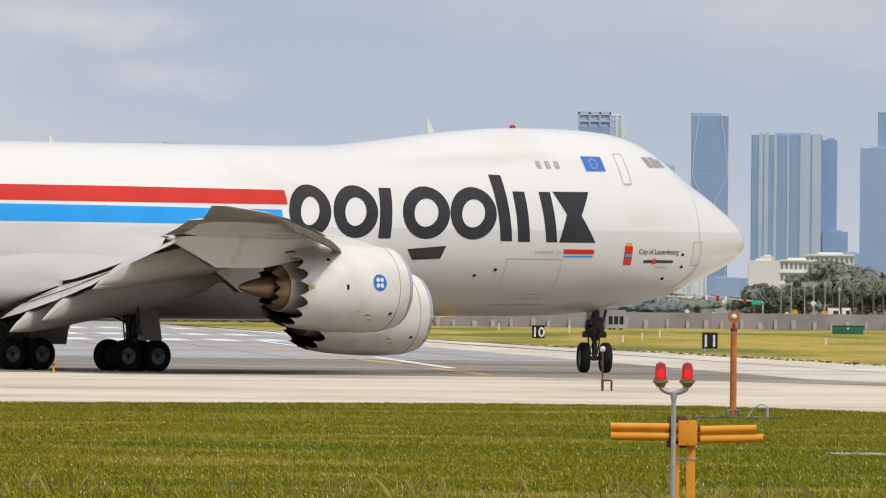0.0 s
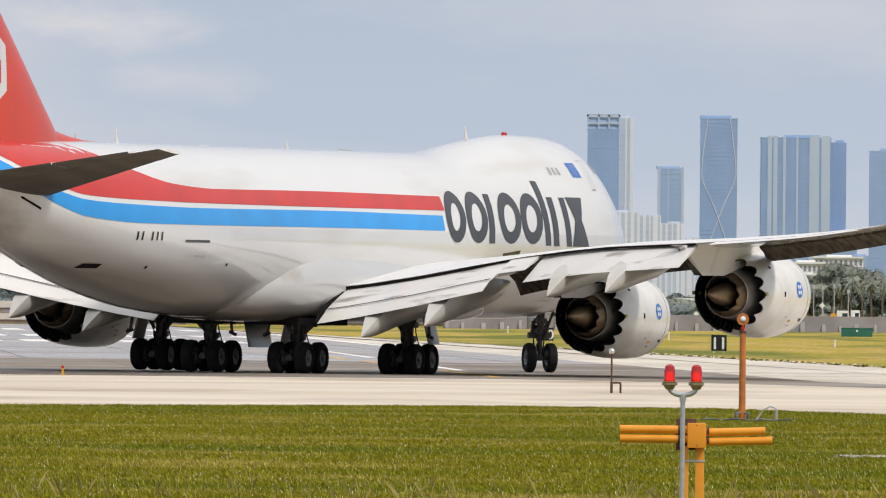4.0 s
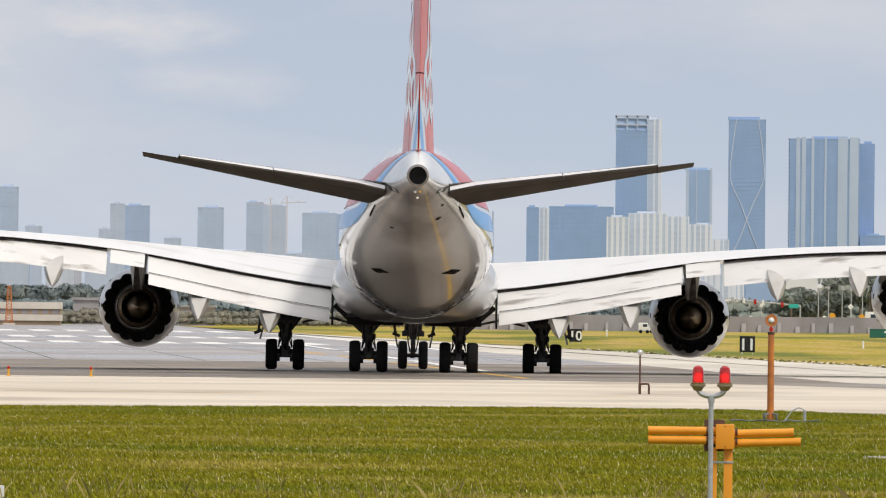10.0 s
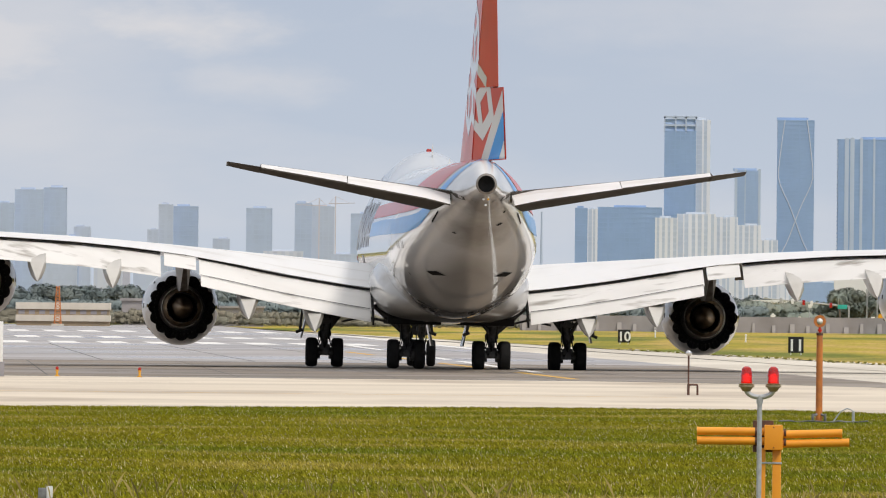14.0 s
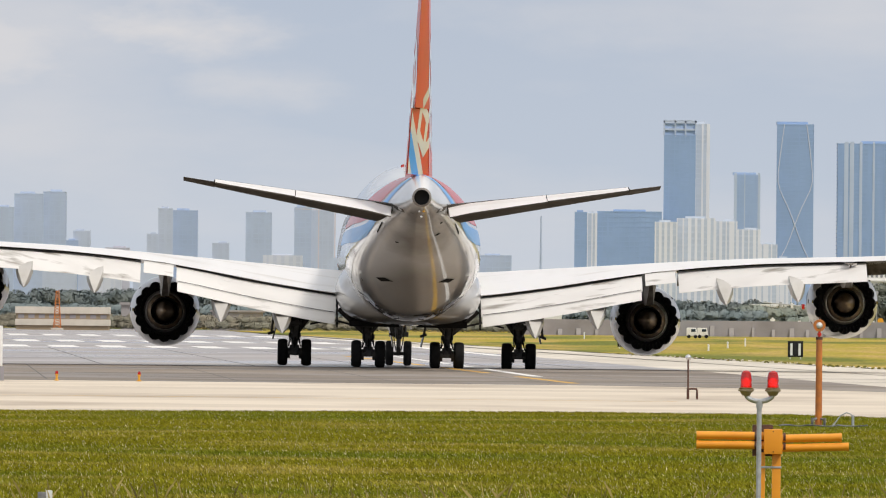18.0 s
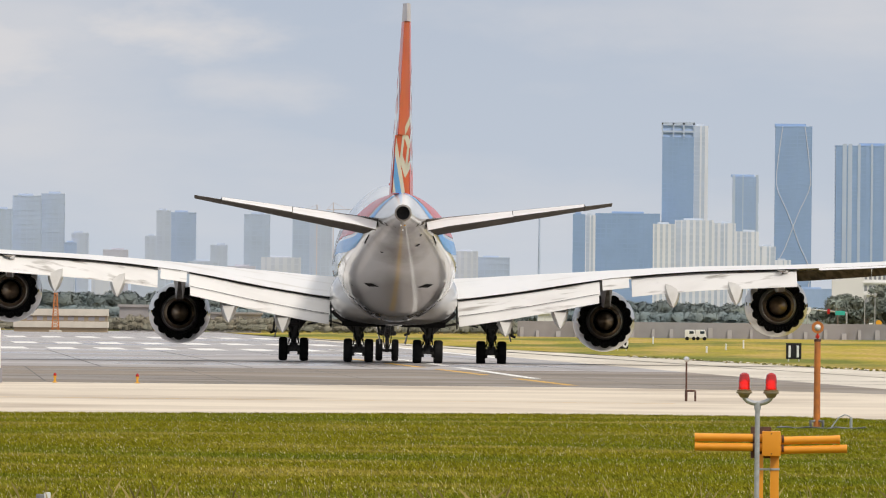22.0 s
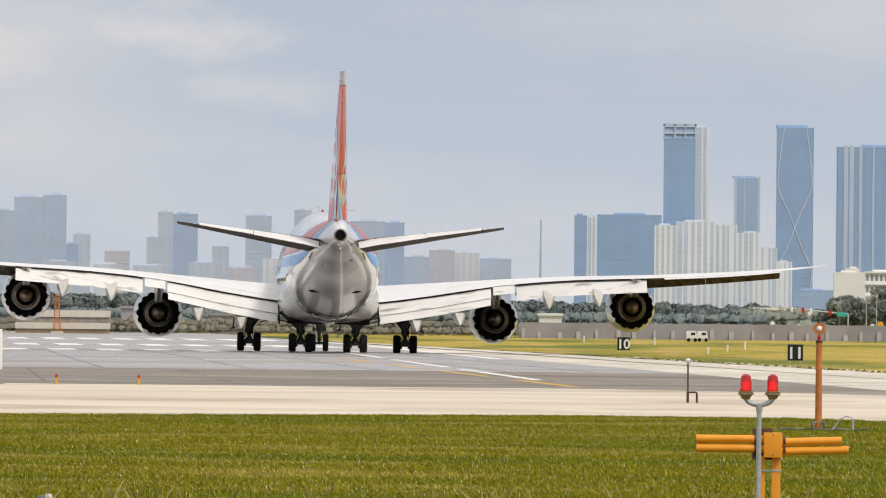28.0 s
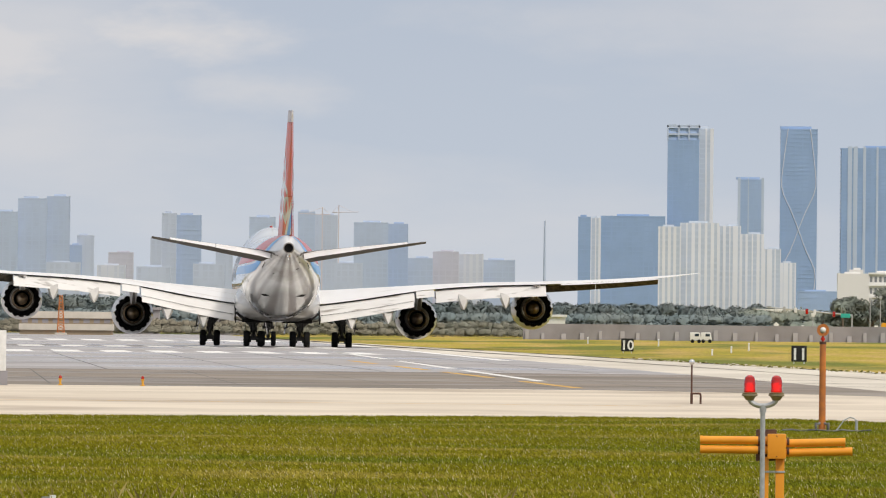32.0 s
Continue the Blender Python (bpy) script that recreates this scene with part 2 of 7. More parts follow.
# grey underside paint, also taken darker for the shade under the wing
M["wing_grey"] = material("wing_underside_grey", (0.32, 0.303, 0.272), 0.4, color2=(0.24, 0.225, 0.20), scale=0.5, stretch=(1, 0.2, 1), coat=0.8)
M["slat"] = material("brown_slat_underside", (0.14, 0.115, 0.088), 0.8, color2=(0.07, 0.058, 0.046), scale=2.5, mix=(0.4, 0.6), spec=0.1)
M["edge_dirt"] = material("dark_paving_edge", (0.06, 0.055, 0.045), 0.9, color2=(0.42, 0.37, 0.22), scale=0.05, stretch=(1, 0.6, 1), mix=(0.44, 0.52), spec=0.1)
M["red"] = material("red_livery_paint", (0.60, 0.020, 0.007), 0.4, color2=(0.52, 0.017, 0.006), scale=0.6, coat=0.5, spec=0.25)
M["fin_red"] = material("orange_red_fin_paint", (0.63, 0.037, 0.009), 0.4, color2=(0.55, 0.038, 0.010), scale=0.5, coat=0.42, spec=0.3)
M["blue"] = material("light_blue_livery_paint", (0.004, 0.31, 0.78), 0.35, coat=0.5, color2=(0.004, 0.28, 0.70), scale=0.6, spec=0.3)
M["lower_grey"] = material("light_grey_aircraft_paint", (0.50, 0.497, 0.487), 0.3, color2=(0.46, 0.455, 0.44), scale=0.35, stretch=(1, 0.25, 1.5), mix=(0.45, 0.75), coat=0.8, second=((0.40, 0.38, 0.345), 0.22, (1.0, 0.5, 2.0), (0.60, 0.85)))
M["black"] = material("dark_grey_livery_paint", (0.013, 0.012, 0.013), 0.35, coat=0.55, color2=(0.020, 0.018, 0.019), scale=0.8, spec=0.25)
M["dark"] = material("dark_gap", (0.008, 0.0075, 0.007), 0.8, spec=0.1, color2=(0.013, 0.012, 0.011), scale=2)
M["tyre"] = material("black_tyre_rubber", (0.009, 0.009, 0.0095), 0.85, spec=0.2, color2=(0.017, 0.0165, 0.016), scale=3)
M["hub"] = material("grey_wheel_hub", (0.26, 0.26, 0.26), 0.5, 0.3, color2=(0.10, 0.10, 0.10), scale=6)
M["strut"] = material("grey_gear_strut", (0.075, 0.072, 0.068), 0.5, 0.2, color2=(0.028, 0.026, 0.024), scale=4)
M["steel"] = material("burnished_exhaust_metal", (0.34, 0.31, 0.28), 0.42, 0.85, color2=(0.17, 0.145, 0.12), scale=2.5, mix=(0.4, 0.7))
M["cone"] = material("bronze_heat_tinted_cone", (0.34, 0.245, 0.15), 0.42, 0.8, color2=(0.22, 0.15, 0.09), scale=1.2)
M["core_pale"] = material("polished_core_cowl_metal", (0.66, 0.63, 0.58), 0.28, 0.45, color2=(0.52, 0.48, 0.43), scale=1.0, mix=(0.4, 0.7), coat=0.4)
M["chrome"] = material("bare_aluminium_lip", (0.72, 0.72, 0.72), 0.25, 0.9, color2=(0.6, 0.6, 0.6), scale=3)
M["soot"] = material("sooty_dark_metal", (0.016, 0.0145, 0.0135), 0.6, 0.3, color2=(0.032, 0.028, 0.025), scale=3)
M["glass"] = material("dark_cockpit_glass", (0.03, 0.045, 0.06), 0.08)
M["feather"] = material("dark_brown_feathers", (0.035, 0.028, 0.022), 0.8, color2=(0.06, 0.048, 0.036), scale=30)
M["seam"] = material("faint_skin_seam", (0.56, 0.55, 0.53), 0.45, color2=(0.50, 0.49, 0.47), scale=2)
M["panel_grey"] = material("panel_line_grey", (0.40, 0.39, 0.37), 0.5)
M["orange"] = material("orange_safety_paint", (0.88, 0.355, 0.025), 0.42, color2=(0.80, 0.30, 0.022), scale=3, bump=0.001, bump_scale=60)
M["rust_orange"] = material("weathered_orange_paint", (0.62, 0.20, 0.035), 0.55, color2=(0.42, 0.14, 0.04), scale=4)
M["galv"] = material("galvanised_steel", (0.55, 0.56, 0.57), 0.4, 0.5, color2=(0.42, 0.43, 0.44), scale=14)
M["lens_red"] = material("red_lamp_glass", (0.62, 0.012, 0.006), 0.15, coat=0.5)
M["rust"] = material("rusty_brown_steel", (0.13, 0.058, 0.036), 0.8, color2=(0.06, 0.03, 0.022), scale=20)
M["white_plain"] = material("white_enamel", (0.80, 0.80, 0.78), 0.4, color2=(0.70, 0.70, 0.68), scale=5)
M["sign_black"] = material("black_sign_face", (0.014, 0.014, 0.015), 0.7, spec=0.15, color2=(0.035, 0.034, 0.034), scale=6)
M["yellow"] = material("yellow_light_base", (0.70, 0.36, 0.03), 0.5, color2=(0.6, 0.3, 0.03), scale=9)
M["flag_blue"] = material("blue_flag_paint", (0.02, 0.16, 0.58), 0.35, color2=(0.02, 0.14, 0.5), scale=3)
# windscreen grey: the pale reflection is put into the glass colour
M["wind"] = material("reflection_grey_windscreen", (0.24, 0.255, 0.26), 0.08, coat=0.6)
M["pane"] = material("grey_cabin_pane", (0.42, 0.43, 0.44), 0.2, color2=(0.34, 0.35, 0.36), scale=5)
# the three foliage colours are paled and greyed to hold the distance haze
M["leaf"] = material("hazed_green_foliage", (0.215, 0.255, 0.225), 0.95, color2=(0.27, 0.285, 0.235), scale=0.35, island=0.12, spec=0.05)
M["scrub"] = material("hazed_olive_scrub", (0.315, 0.278, 0.21), 0.95, color2=(0.23, 0.245, 0.20), scale=0.05, island=0.08, spec=0.05)
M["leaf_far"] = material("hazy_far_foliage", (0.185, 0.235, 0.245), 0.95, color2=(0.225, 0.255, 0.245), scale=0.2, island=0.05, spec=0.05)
M["bark"] = material("grey_bark", (0.16, 0.13, 0.10), 0.9, color2=(0.10, 0.08, 0.065), scale=3)
M["container"] = material("dark_green_paint", (0.012, 0.12, 0.085), 0.5, color2=(0.02, 0.15, 0.10), scale=1.5)
M["amber"] = material("amber_plastic", (0.75, 0.36, 0.02), 0.4)
M["turquoise"] = material("green_road_sign", (0.02, 0.40, 0.33), 0.5)
M["brass"] = material("dull_brass", (0.42, 0.33, 0.20), 0.45, 0.6, color2=(0.30, 0.25, 0.17), scale=12)
M["glow_red"] = material("glowing_red_bulb", (0.9, 0.05, 0.03), 0.3)
glow = M["glow_red"].node_tree.nodes["Principled BSDF"]
glow.inputs["Emission Color"].default_value, glow.inputs["Emission Strength"].default_value = (1.0, 0.05, 0.02, 1), 1.6
lens_b = M["lens_red"].node_tree.nodes["Principled BSDF"]
lens_b.inputs["Transmission Weight"].default_value = 0.5
M["joint"] = material("dark_slab_joint", (0.36, 0.33, 0.29), 0.9, color2=(0.48, 0.44, 0.38), scale=0.2, mix=(0.4, 0.7), spec=0.1)
M["primer"] = material("yellow_green_primer", (0.55, 0.44, 0.10), 0.4, color2=(0.40, 0.32, 0.10), scale=2.0, coat=0.3)
M["pale_tip"] = material("pale_grey_fin_tip", (0.60, 0.58, 0.60), 0.5, color2=(0.52, 0.50, 0.53), scale=1.5)


def soot_shade_patch(mat, centre, size, color, wobble, edge):
    """Mixes one dark patch with a ragged outline into a paint, at a place on its object; serves soot and painted shade.
    """
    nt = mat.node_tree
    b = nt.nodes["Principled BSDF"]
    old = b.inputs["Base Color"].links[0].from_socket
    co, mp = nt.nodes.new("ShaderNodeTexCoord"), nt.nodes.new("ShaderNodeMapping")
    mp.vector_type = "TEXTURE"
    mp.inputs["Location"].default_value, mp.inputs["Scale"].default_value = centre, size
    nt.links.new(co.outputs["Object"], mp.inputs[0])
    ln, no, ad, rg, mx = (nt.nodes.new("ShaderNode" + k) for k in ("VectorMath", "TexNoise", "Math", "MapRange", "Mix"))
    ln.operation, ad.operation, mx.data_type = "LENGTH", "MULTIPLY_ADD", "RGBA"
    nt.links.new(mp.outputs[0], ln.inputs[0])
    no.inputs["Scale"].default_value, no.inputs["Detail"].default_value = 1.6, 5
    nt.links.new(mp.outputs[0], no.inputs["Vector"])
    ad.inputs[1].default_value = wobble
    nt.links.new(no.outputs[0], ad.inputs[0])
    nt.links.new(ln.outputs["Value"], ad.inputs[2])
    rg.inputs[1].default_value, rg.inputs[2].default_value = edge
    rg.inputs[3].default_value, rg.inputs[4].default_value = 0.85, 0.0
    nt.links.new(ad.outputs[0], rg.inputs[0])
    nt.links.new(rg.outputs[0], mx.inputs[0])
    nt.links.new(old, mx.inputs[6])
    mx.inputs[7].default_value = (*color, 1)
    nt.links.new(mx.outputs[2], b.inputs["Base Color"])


def sheen(mat, low, high, scale, stretch):
    """Uneven gloss on worn paving."""
    nt = mat.node_tree
    co, mp, no, rg = (nt.nodes.new("ShaderNode" + k) for k in ("TexCoord", "Mapping", "TexNoise", "MapRange"))
    mp.inputs["Scale"].default_value = stretch
    nt.links.new(co.outputs["Object"], mp.inputs[0])
    nt.links.new(mp.outputs[0], no.inputs["Vector"])
    no.inputs["Scale"].default_value, no.inputs["Detail"].default_value = scale, 6
    rg.inputs[1].default_value, rg.inputs[2].default_value = 0.38, 0.62
    rg.inputs[3].default_value, rg.inputs[4].default_value = low, high
    nt.links.new(no.outputs[0], rg.inputs[0])
    nt.links.new(rg.outputs[0], nt.nodes["Principled BSDF"].inputs["Roughness"])


sheen(M["asphalt"], 0.22, 0.60, 0.05, (1.0, 0.5, 1))
sheen(M["lead_asphalt"], 0.45, 0.85, 0.08, (1.0, 0.7, 1))
M["fuselage"] = material("white_fuselage_paint", (0.73, 0.73, 0.72), 0.3, color2=(0.69, 0.685, 0.67), scale=0.35, stretch=(1, 0.25, 1.5), mix=(0.45, 0.75), coat=1.0, second=((0.56, 0.52, 0.46), 0.22, (1.0, 0.35, 2.0), (0.56, 0.80)))


def reflected_tone(mat, z, aft, color):
    """Paints what lies under a level line in a second colour, as a ground reflection, ahead of a soft aft end."""
    nt = mat.node_tree
    b = nt.nodes["Principled BSDF"]
    old = b.inputs["Base Color"].links[0].from_socket
    co, sp, rg, tone, mx = (nt.nodes.new("ShaderNode" + k) for k in ("TexCoord", "SeparateXYZ", "MapRange", "Mix", "Mix"))
    nt.links.new(co.outputs["Object"], sp.inputs[0])
    nt.links.new(sp.outputs[2], rg.inputs[0])
    rg.inputs[1].default_value, rg.inputs[2].default_value = z - 0.03, z + 0.03
    tone.data_type, tone.blend_type, mx.data_type = "RGBA", "MULTIPLY", "RGBA"
    tone.inputs[0].default_value = 1.0
    nt.links.new(old, tone.inputs[6])
    tone.inputs[7].default_value = (*color, 1)
    back, top = nt.nodes.new("ShaderNodeMapRange"), nt.nodes.new("ShaderNodeMath")
    nt.links.new(sp.outputs[1], back.inputs[0])
    back.inputs[1].default_value, back.inputs[2].default_value = aft - 9, aft
    back.inputs[3].default_value, back.inputs[4].default_value = 1.0, 0.0
    top.operation = "MAXIMUM"
    nt.links.new(rg.outputs[0], top.inputs[0])
    nt.links.new(back.outputs[0], top.inputs[1])
    nt.links.new(top.outputs[0], mx.inputs[0])
    nt.links.new(tone.outputs[2], mx.inputs[6])
    nt.links.new(old, mx.inputs[7])
    nt.links.new(mx.outputs[2], b.inputs["Base Color"])


# the reflected ground on the lower hull is put into the paint colour
reflected_tone(M["fuselage"], 5.90, -10.0, (0.86, 0.855, 0.85))
# aft belly: mostly shade put into the paint colour, with some soot
soot_shade_patch(M["fuselage"], (0.0, -21.0, 2.6), (3.3, 17.0, 2.3), (0.165, 0.145, 0.12), 0.35, (0.9, 1.4))
# brown and black soot under the tail cone and its exhaust
soot_shade_patch(M["fuselage"], (0.0, -31.0, 5.9), (1.5, 3.4, 0.9), (0.17, 0.14, 0.105), 1.1, (0.9, 2.0))
soot_shade_patch(M["fuselage"], (0.0, -34.5, 7.15), (1.3, 1.9, 0.7), (0.10, 0.08, 0.06), 1.0, (0.9, 2.0))
# fairing underside: its shade is painted into the grey
soot_shade_patch(M["lower_grey"], (0.0, -6.5, 1.9), (3.7, 10.0, 2.3), (0.19, 0.17, 0.145), 0.3, (0.85, 1.3))
# brown dirt smudge behind each wing root
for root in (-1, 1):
    soot_shade_patch(M["lower_grey"], (root * 3.4, -5.7, 4.2), (0.6, 1.1, 0.5), (0.26, 0.21, 0.15), 0.8, (0.7, 1.6))

# ---- mesh helpers ----


def from_lists(name, verts, faces, mats, parent=None, label="", face_mats=None, smooth=True, matrix=None):
    me = bpy.data.meshes.new(name)
    me.from_pydata([tuple(v) for v in verts], [], faces)
    for m in (mats if isinstance(mats, (list, tuple)) else [mats]):
        me.materials.append(m)
    if face_mats:
        me.polygons.foreach_set("material_index", face_mats)
    me.polygons.foreach_set("use_smooth", [smooth] * len(me.polygons))
    me.update()
    ob = new(name, me)
    if parent is not None:
        ob.parent = parent
    if matrix is not None:
        ob.matrix_basis = matrix
    if label:
        ob["label"] = label
    return ob


def part(name, bm, material_, parent, label="", smooth=True, sharp=35):
    """Links a bmesh as one mesh object under a thing or a part."""
    bmesh.ops.recalc_face_normals(bm, faces=bm.faces)
    if smooth:
        lim = radians(sharp)
        for e in bm.edges:
            if len(e.link_faces) == 2 and e.calc_face_angle(0) > lim:
                e.smooth = False
    for f in bm.faces:
        f.smooth = smooth
    me = bpy.data.meshes.new(name)
    bm.to_mesh(me)
    bm.free()
    for m in (material_ if isinstance(material_, (list, tuple)) else [material_]):
        me.materials.append(m)
    ob = new(name, me)
    if parent is not None:
        ob.parent = parent
    if label:
        ob["label"] = label
    return ob


def thing(name, m, label, category, group="", kind=""):
    ob = new(name)
    ob.matrix_basis = m
    ob.empty_display_size = 0.1
    return tagged(ob, label, category, group, kind)


def box(bm, x0, x1, y0, y1, z0, z1, bevel=0.0):
    r = bmesh.ops.create_cube(bm, size=1.0)
    vs = r["verts"]
    bmesh.ops.scale(bm, vec=(x1 - x0, y1 - y0, z1 - z0), verts=vs)
    bmesh.ops.translate(bm, vec=((x0 + x1) / 2, (y0 + y1) / 2, (z0 + z1) / 2), verts=vs)
    if bevel:
        es = list({e for v in vs for e in v.link_edges})
        bmesh.ops.bevel(bm, geom=es, offset=bevel, segments=2, affect="EDGES", profile=0.7)
    return vs


def tube(bm, a, b, r0, r1=None, n=12, mat=0):
    """A closed round bar from a to b."""
    a, b = Vector(a), Vector(b)
    r1 = r0 if r1 is None else r1
    q = (b - a).to_track_quat("Z", "Y")
    rings = []
    for p, r in ((a, r0), (b, r1)):
        rings.append([bm.verts.new(p + q @ Vector((r * math.cos(2 * math.pi * i / n), r * math.sin(2 * math.pi * i / n), 0))) for i in range(n)])
    for i in range(n):
        bm.faces.new((rings[0][i], rings[0][(i + 1) % n], rings[1][(i + 1) % n], rings[1][i])).material_index = mat
    bm.faces.new(rings[0][::-1]).material_index = mat
    bm.faces.new(rings[1]).material_index = mat


def lathe(bm, profile, axis="Z", n=24, origin=(0, 0, 0), mats=None, closed=False):
    """Turns (radius, height) points about an axis."""
    o = Vector(origin)
    rings = []
    for r, h in profile:
        ring = []
        for i in range(n):
            c, s = math.cos(2 * math.pi * i / n) * r, math.sin(2 * math.pi * i / n) * r
            v = {"Z": (c, s, h), "Y": (c, h, s), "X": (h, c, s)}[axis]
            ring.append(bm.verts.new(o + Vector(v)))
        rings.append(ring)
    pairs = list(zip(rings, rings[1:]))
    if closed:
        pairs.append((rings[-1], rings[0]))
    for k, (p, q) in enumerate(pairs):
        for i in range(n):
            f = bm.faces.new((p[i], p[(i + 1) % n], q[(i + 1) % n], q[i]))
            if mats:
                f.material_index = mats[min(k, len(mats) - 1)]
    return rings


def pipe_path(bm, pts, r, n=10):
    """A bent pipe through points."""
    pts = [Vector(p) for p in pts]
    rings = []
    for i, p in enumerate(pts):
        d = (pts[min(i + 1, len(pts) - 1)] - pts[max(i - 1, 0)]).normalized()
        q = d.to_track_quat("Z", "Y")
        rings.append([bm.verts.new(p + q @ Vector((r * math.cos(2 * math.pi * k / n), r * math.sin(2 * math.pi * k / n), 0))) for k in range(n)])
    for a, b in zip(rings, rings[1:]):
        best = min(range(n), key=lambda s: sum((a[k].co - b[(k + s) % n].co).length for k in (0, n // 2)))
        for k in range(n):
            bm.faces.new((a[k], a[(k + 1) % n], b[(k + 1 + best) % n], b[(k + best) % n]))
    bm.faces.new(rings[0][::-1])
    bm.faces.new(rings[-1])


def sheet(name, pts, z, mat, label="", category="", parent=None):
    """A flat polygon of ground."""
    ob = from_lists(name, [(x, y, z) for x, y in pts], [tuple(range(len(pts)))], mat, parent, smooth=False)
    if parent is None:
        tagged(ob, label, category, kind="structure")
    return ob


# ---- ground, taxiway and runway ----
RUN_DIR = -0.042                # drift of the runway to the left per metre ahead


def edge_x(y):
    return 8.7 + RUN_DIR * (y - 710.0)


def outer_x(y):
    return 18.4 - 0.055 * (y - 766.0)


sheet("ground", [(-6000, -600), (6000, -600), (6000, 9000), (-6000, 9000)], 0.0, M["grass"], "green mown airfield grass with dry straw patches", "grass")
sheet("field", [(outer_x(560), 560), (700, 560), (900, 2400), (-900, 2400), (-900, 1850), (outer_x(1850), 1850)], 0.006, M["field"], "dry yellow-green grass beyond the runway shoulder", "grass")
taxi_strip = sheet("taxiway", [(-700, 400), (-15, 404), (-8.4, 409), (-4, 414), (1, 419), (7.5, 417), (11, 404), (60, 180), (700, 180), (700, 572), (-700, 572)], 0.016, M["concrete"], "pale cream concrete taxiway with dark stains", "taxiway")
runway = sheet("runway", [(-160, 571), (edge_x(571), 571.5), (edge_x(1840), 1840), (edge_x(1840) - 140, 1840)], 0.020, M["asphalt"], "worn grey asphalt runway with tyre marks", "runway")
lead = sheet("blast_pad", [(-160, 566), (2, 573), (9, 561), (13.8, 543), (18.5, 522), (26, 490), (26, 500), (edge_x(575), 575), (edge_x(725), 725), (-167, 727)], 0.024, M["lead_asphalt"], "brown worn asphalt between taxiway and runway", "runway")
shoulder = sheet("runway_shoulder", [(edge_x(571), 571.2), (26, 500), (40, 520), (outer_x(600), 600), (outer_x(1840), 1840), (edge_x(1840), 1840)], 0.018, M["shoulder"], "pale cream concrete runway shoulder", "shoulder")


def stripe(name, parent, x0, y0, x1, y1, half, mat):
    """A painted line on the ground, lying 4 mm proud."""
    d = Vector((x1 - x0, y1 - y0)).normalized()
    n = Vector((-d.y, d.x)) * half
    return sheet(name, [(x0 + n.x, y0 + n.y), (x1 + n.x, y1 + n.y), (x1 - n.x, y1 - n.y), (x0 - n.x, y0 - n.y)], 0.026, mat, parent=parent)


for k in range(-12, 9):
    if k == 3:
        continue
    x = -18.1 + 3.47 * k
    if x < -8.5:
        stripe("threshold_bar", runway, x, 1025, x + RUN_DIR * 50, 1075, 0.98, M["mark_white"])
        stripe("threshold_bar", runway, x - 4.4, 1180, x - 4.4 + RUN_DIR * 55, 1235, 0.98, M["mark_white"])
        stripe("threshold_bar", runway, x - 13, 1410, x - 13 + RUN_DIR * 70, 1480, 0.98, M["mark_white"])
stripe("taxi_line", taxi_strip, -200, 476, 4.8, 474, 0.35, M["mark_yellow"])
for y0, y1 in ((585, 640), (673, 735), (756, 813), (840, 890)):
    stripe("centre_line", runway, -1.8 + RUN_DIR * (y0 - 673), y0, -1.8 + RUN_DIR * (y1 - 673), y1, 0.24, M["mark_yellow"])
for y0, y1 in ((642, 760), (780, 900), (925, 1080)):
    stripe("lane_line", runway, 0.45 - 0.0335 * (y0 - 642), y0, 0.45 - 0.0335 * (y1 - 642), y1, 0.26, M["mark_white"])
stripe("edge_line", runway, -1.5, 920, -1.5 - 0.0365 * 410, 1330, 0.42, M["mark_white"])
# old tyre marks and joints across the paving
for k in range(14):
    y = 590 + 9.5 * k
    x = -30 + 4.1 * ((k * 7) % 11)
    stripe("tyre_mark", runway, x, y, x + 9 + 2.0 * (k % 4), y + 1.5 - (k % 3), 0.5, M["rubber_mark"])
for y in (531.0,):
    stripe("slab_joint", taxi_strip, -200, y, 200, y + 1, 0.16, M["joint"])
for x in (-21.0, -13.5, -7.2, -1.0, 3.4):
    stripe("pavement_seam", runway, x, 730, x + RUN_DIR * 280, 1010, 0.05, M["rubber_mark"])
    stripe("pavement_seam", lead, x + 2.2, 578, x - 3.5, 722, 0.03, M["rubber_mark"])
stripe("pad_joint", lead, -160, 726.5, edge_x(726), 725.5, 0.9, M["rubber_mark"])
for y0, y1 in ((600, 760), (760, 960), (960, 1300)):
    stripe("shoulder_edge", shoulder, outer_x(y0) + 0.1, y0, outer_x(y1) + 0.1, y1, 0.42, M["edge_dirt"])

# ---- the aeroplane: local x to its right, y forward, z up, origin on the ground; s is metres aft of the nose ----
S0 = 37.5


def curve(xs, ys):
    """A smooth curve through a few stations."""
    xs, ys = list(xs), list(ys)
    n = len(xs)
    d = [(ys[i + 1] - ys[i]) / (xs[i + 1] - xs[i]) for i in range(n - 1)]
    m = [d[0]] + [0 if d[i - 1] * d[i] <= 0 else 2 * d[i - 1] * d[i] / (d[i - 1] + d[i]) for i in range(1, n - 1)] + [d[-1]]

    def at(x):
        x = min(max(x, xs[0]), xs[-1])
        i = min(max(sum(1 for v in xs if v <= x) - 1, 0), n - 2)
        h = xs[i + 1] - xs[i]
        t = (x - xs[i]) / h
        return ((2 * t**3 - 3 * t**2 + 1) * ys[i] + (t**3 - 2 * t**2 + t) * h * m[i] + (-2 * t**3 + 3 * t**2) * ys[i + 1] + (t**3 - t**2) * h * m[i + 1])
    return at


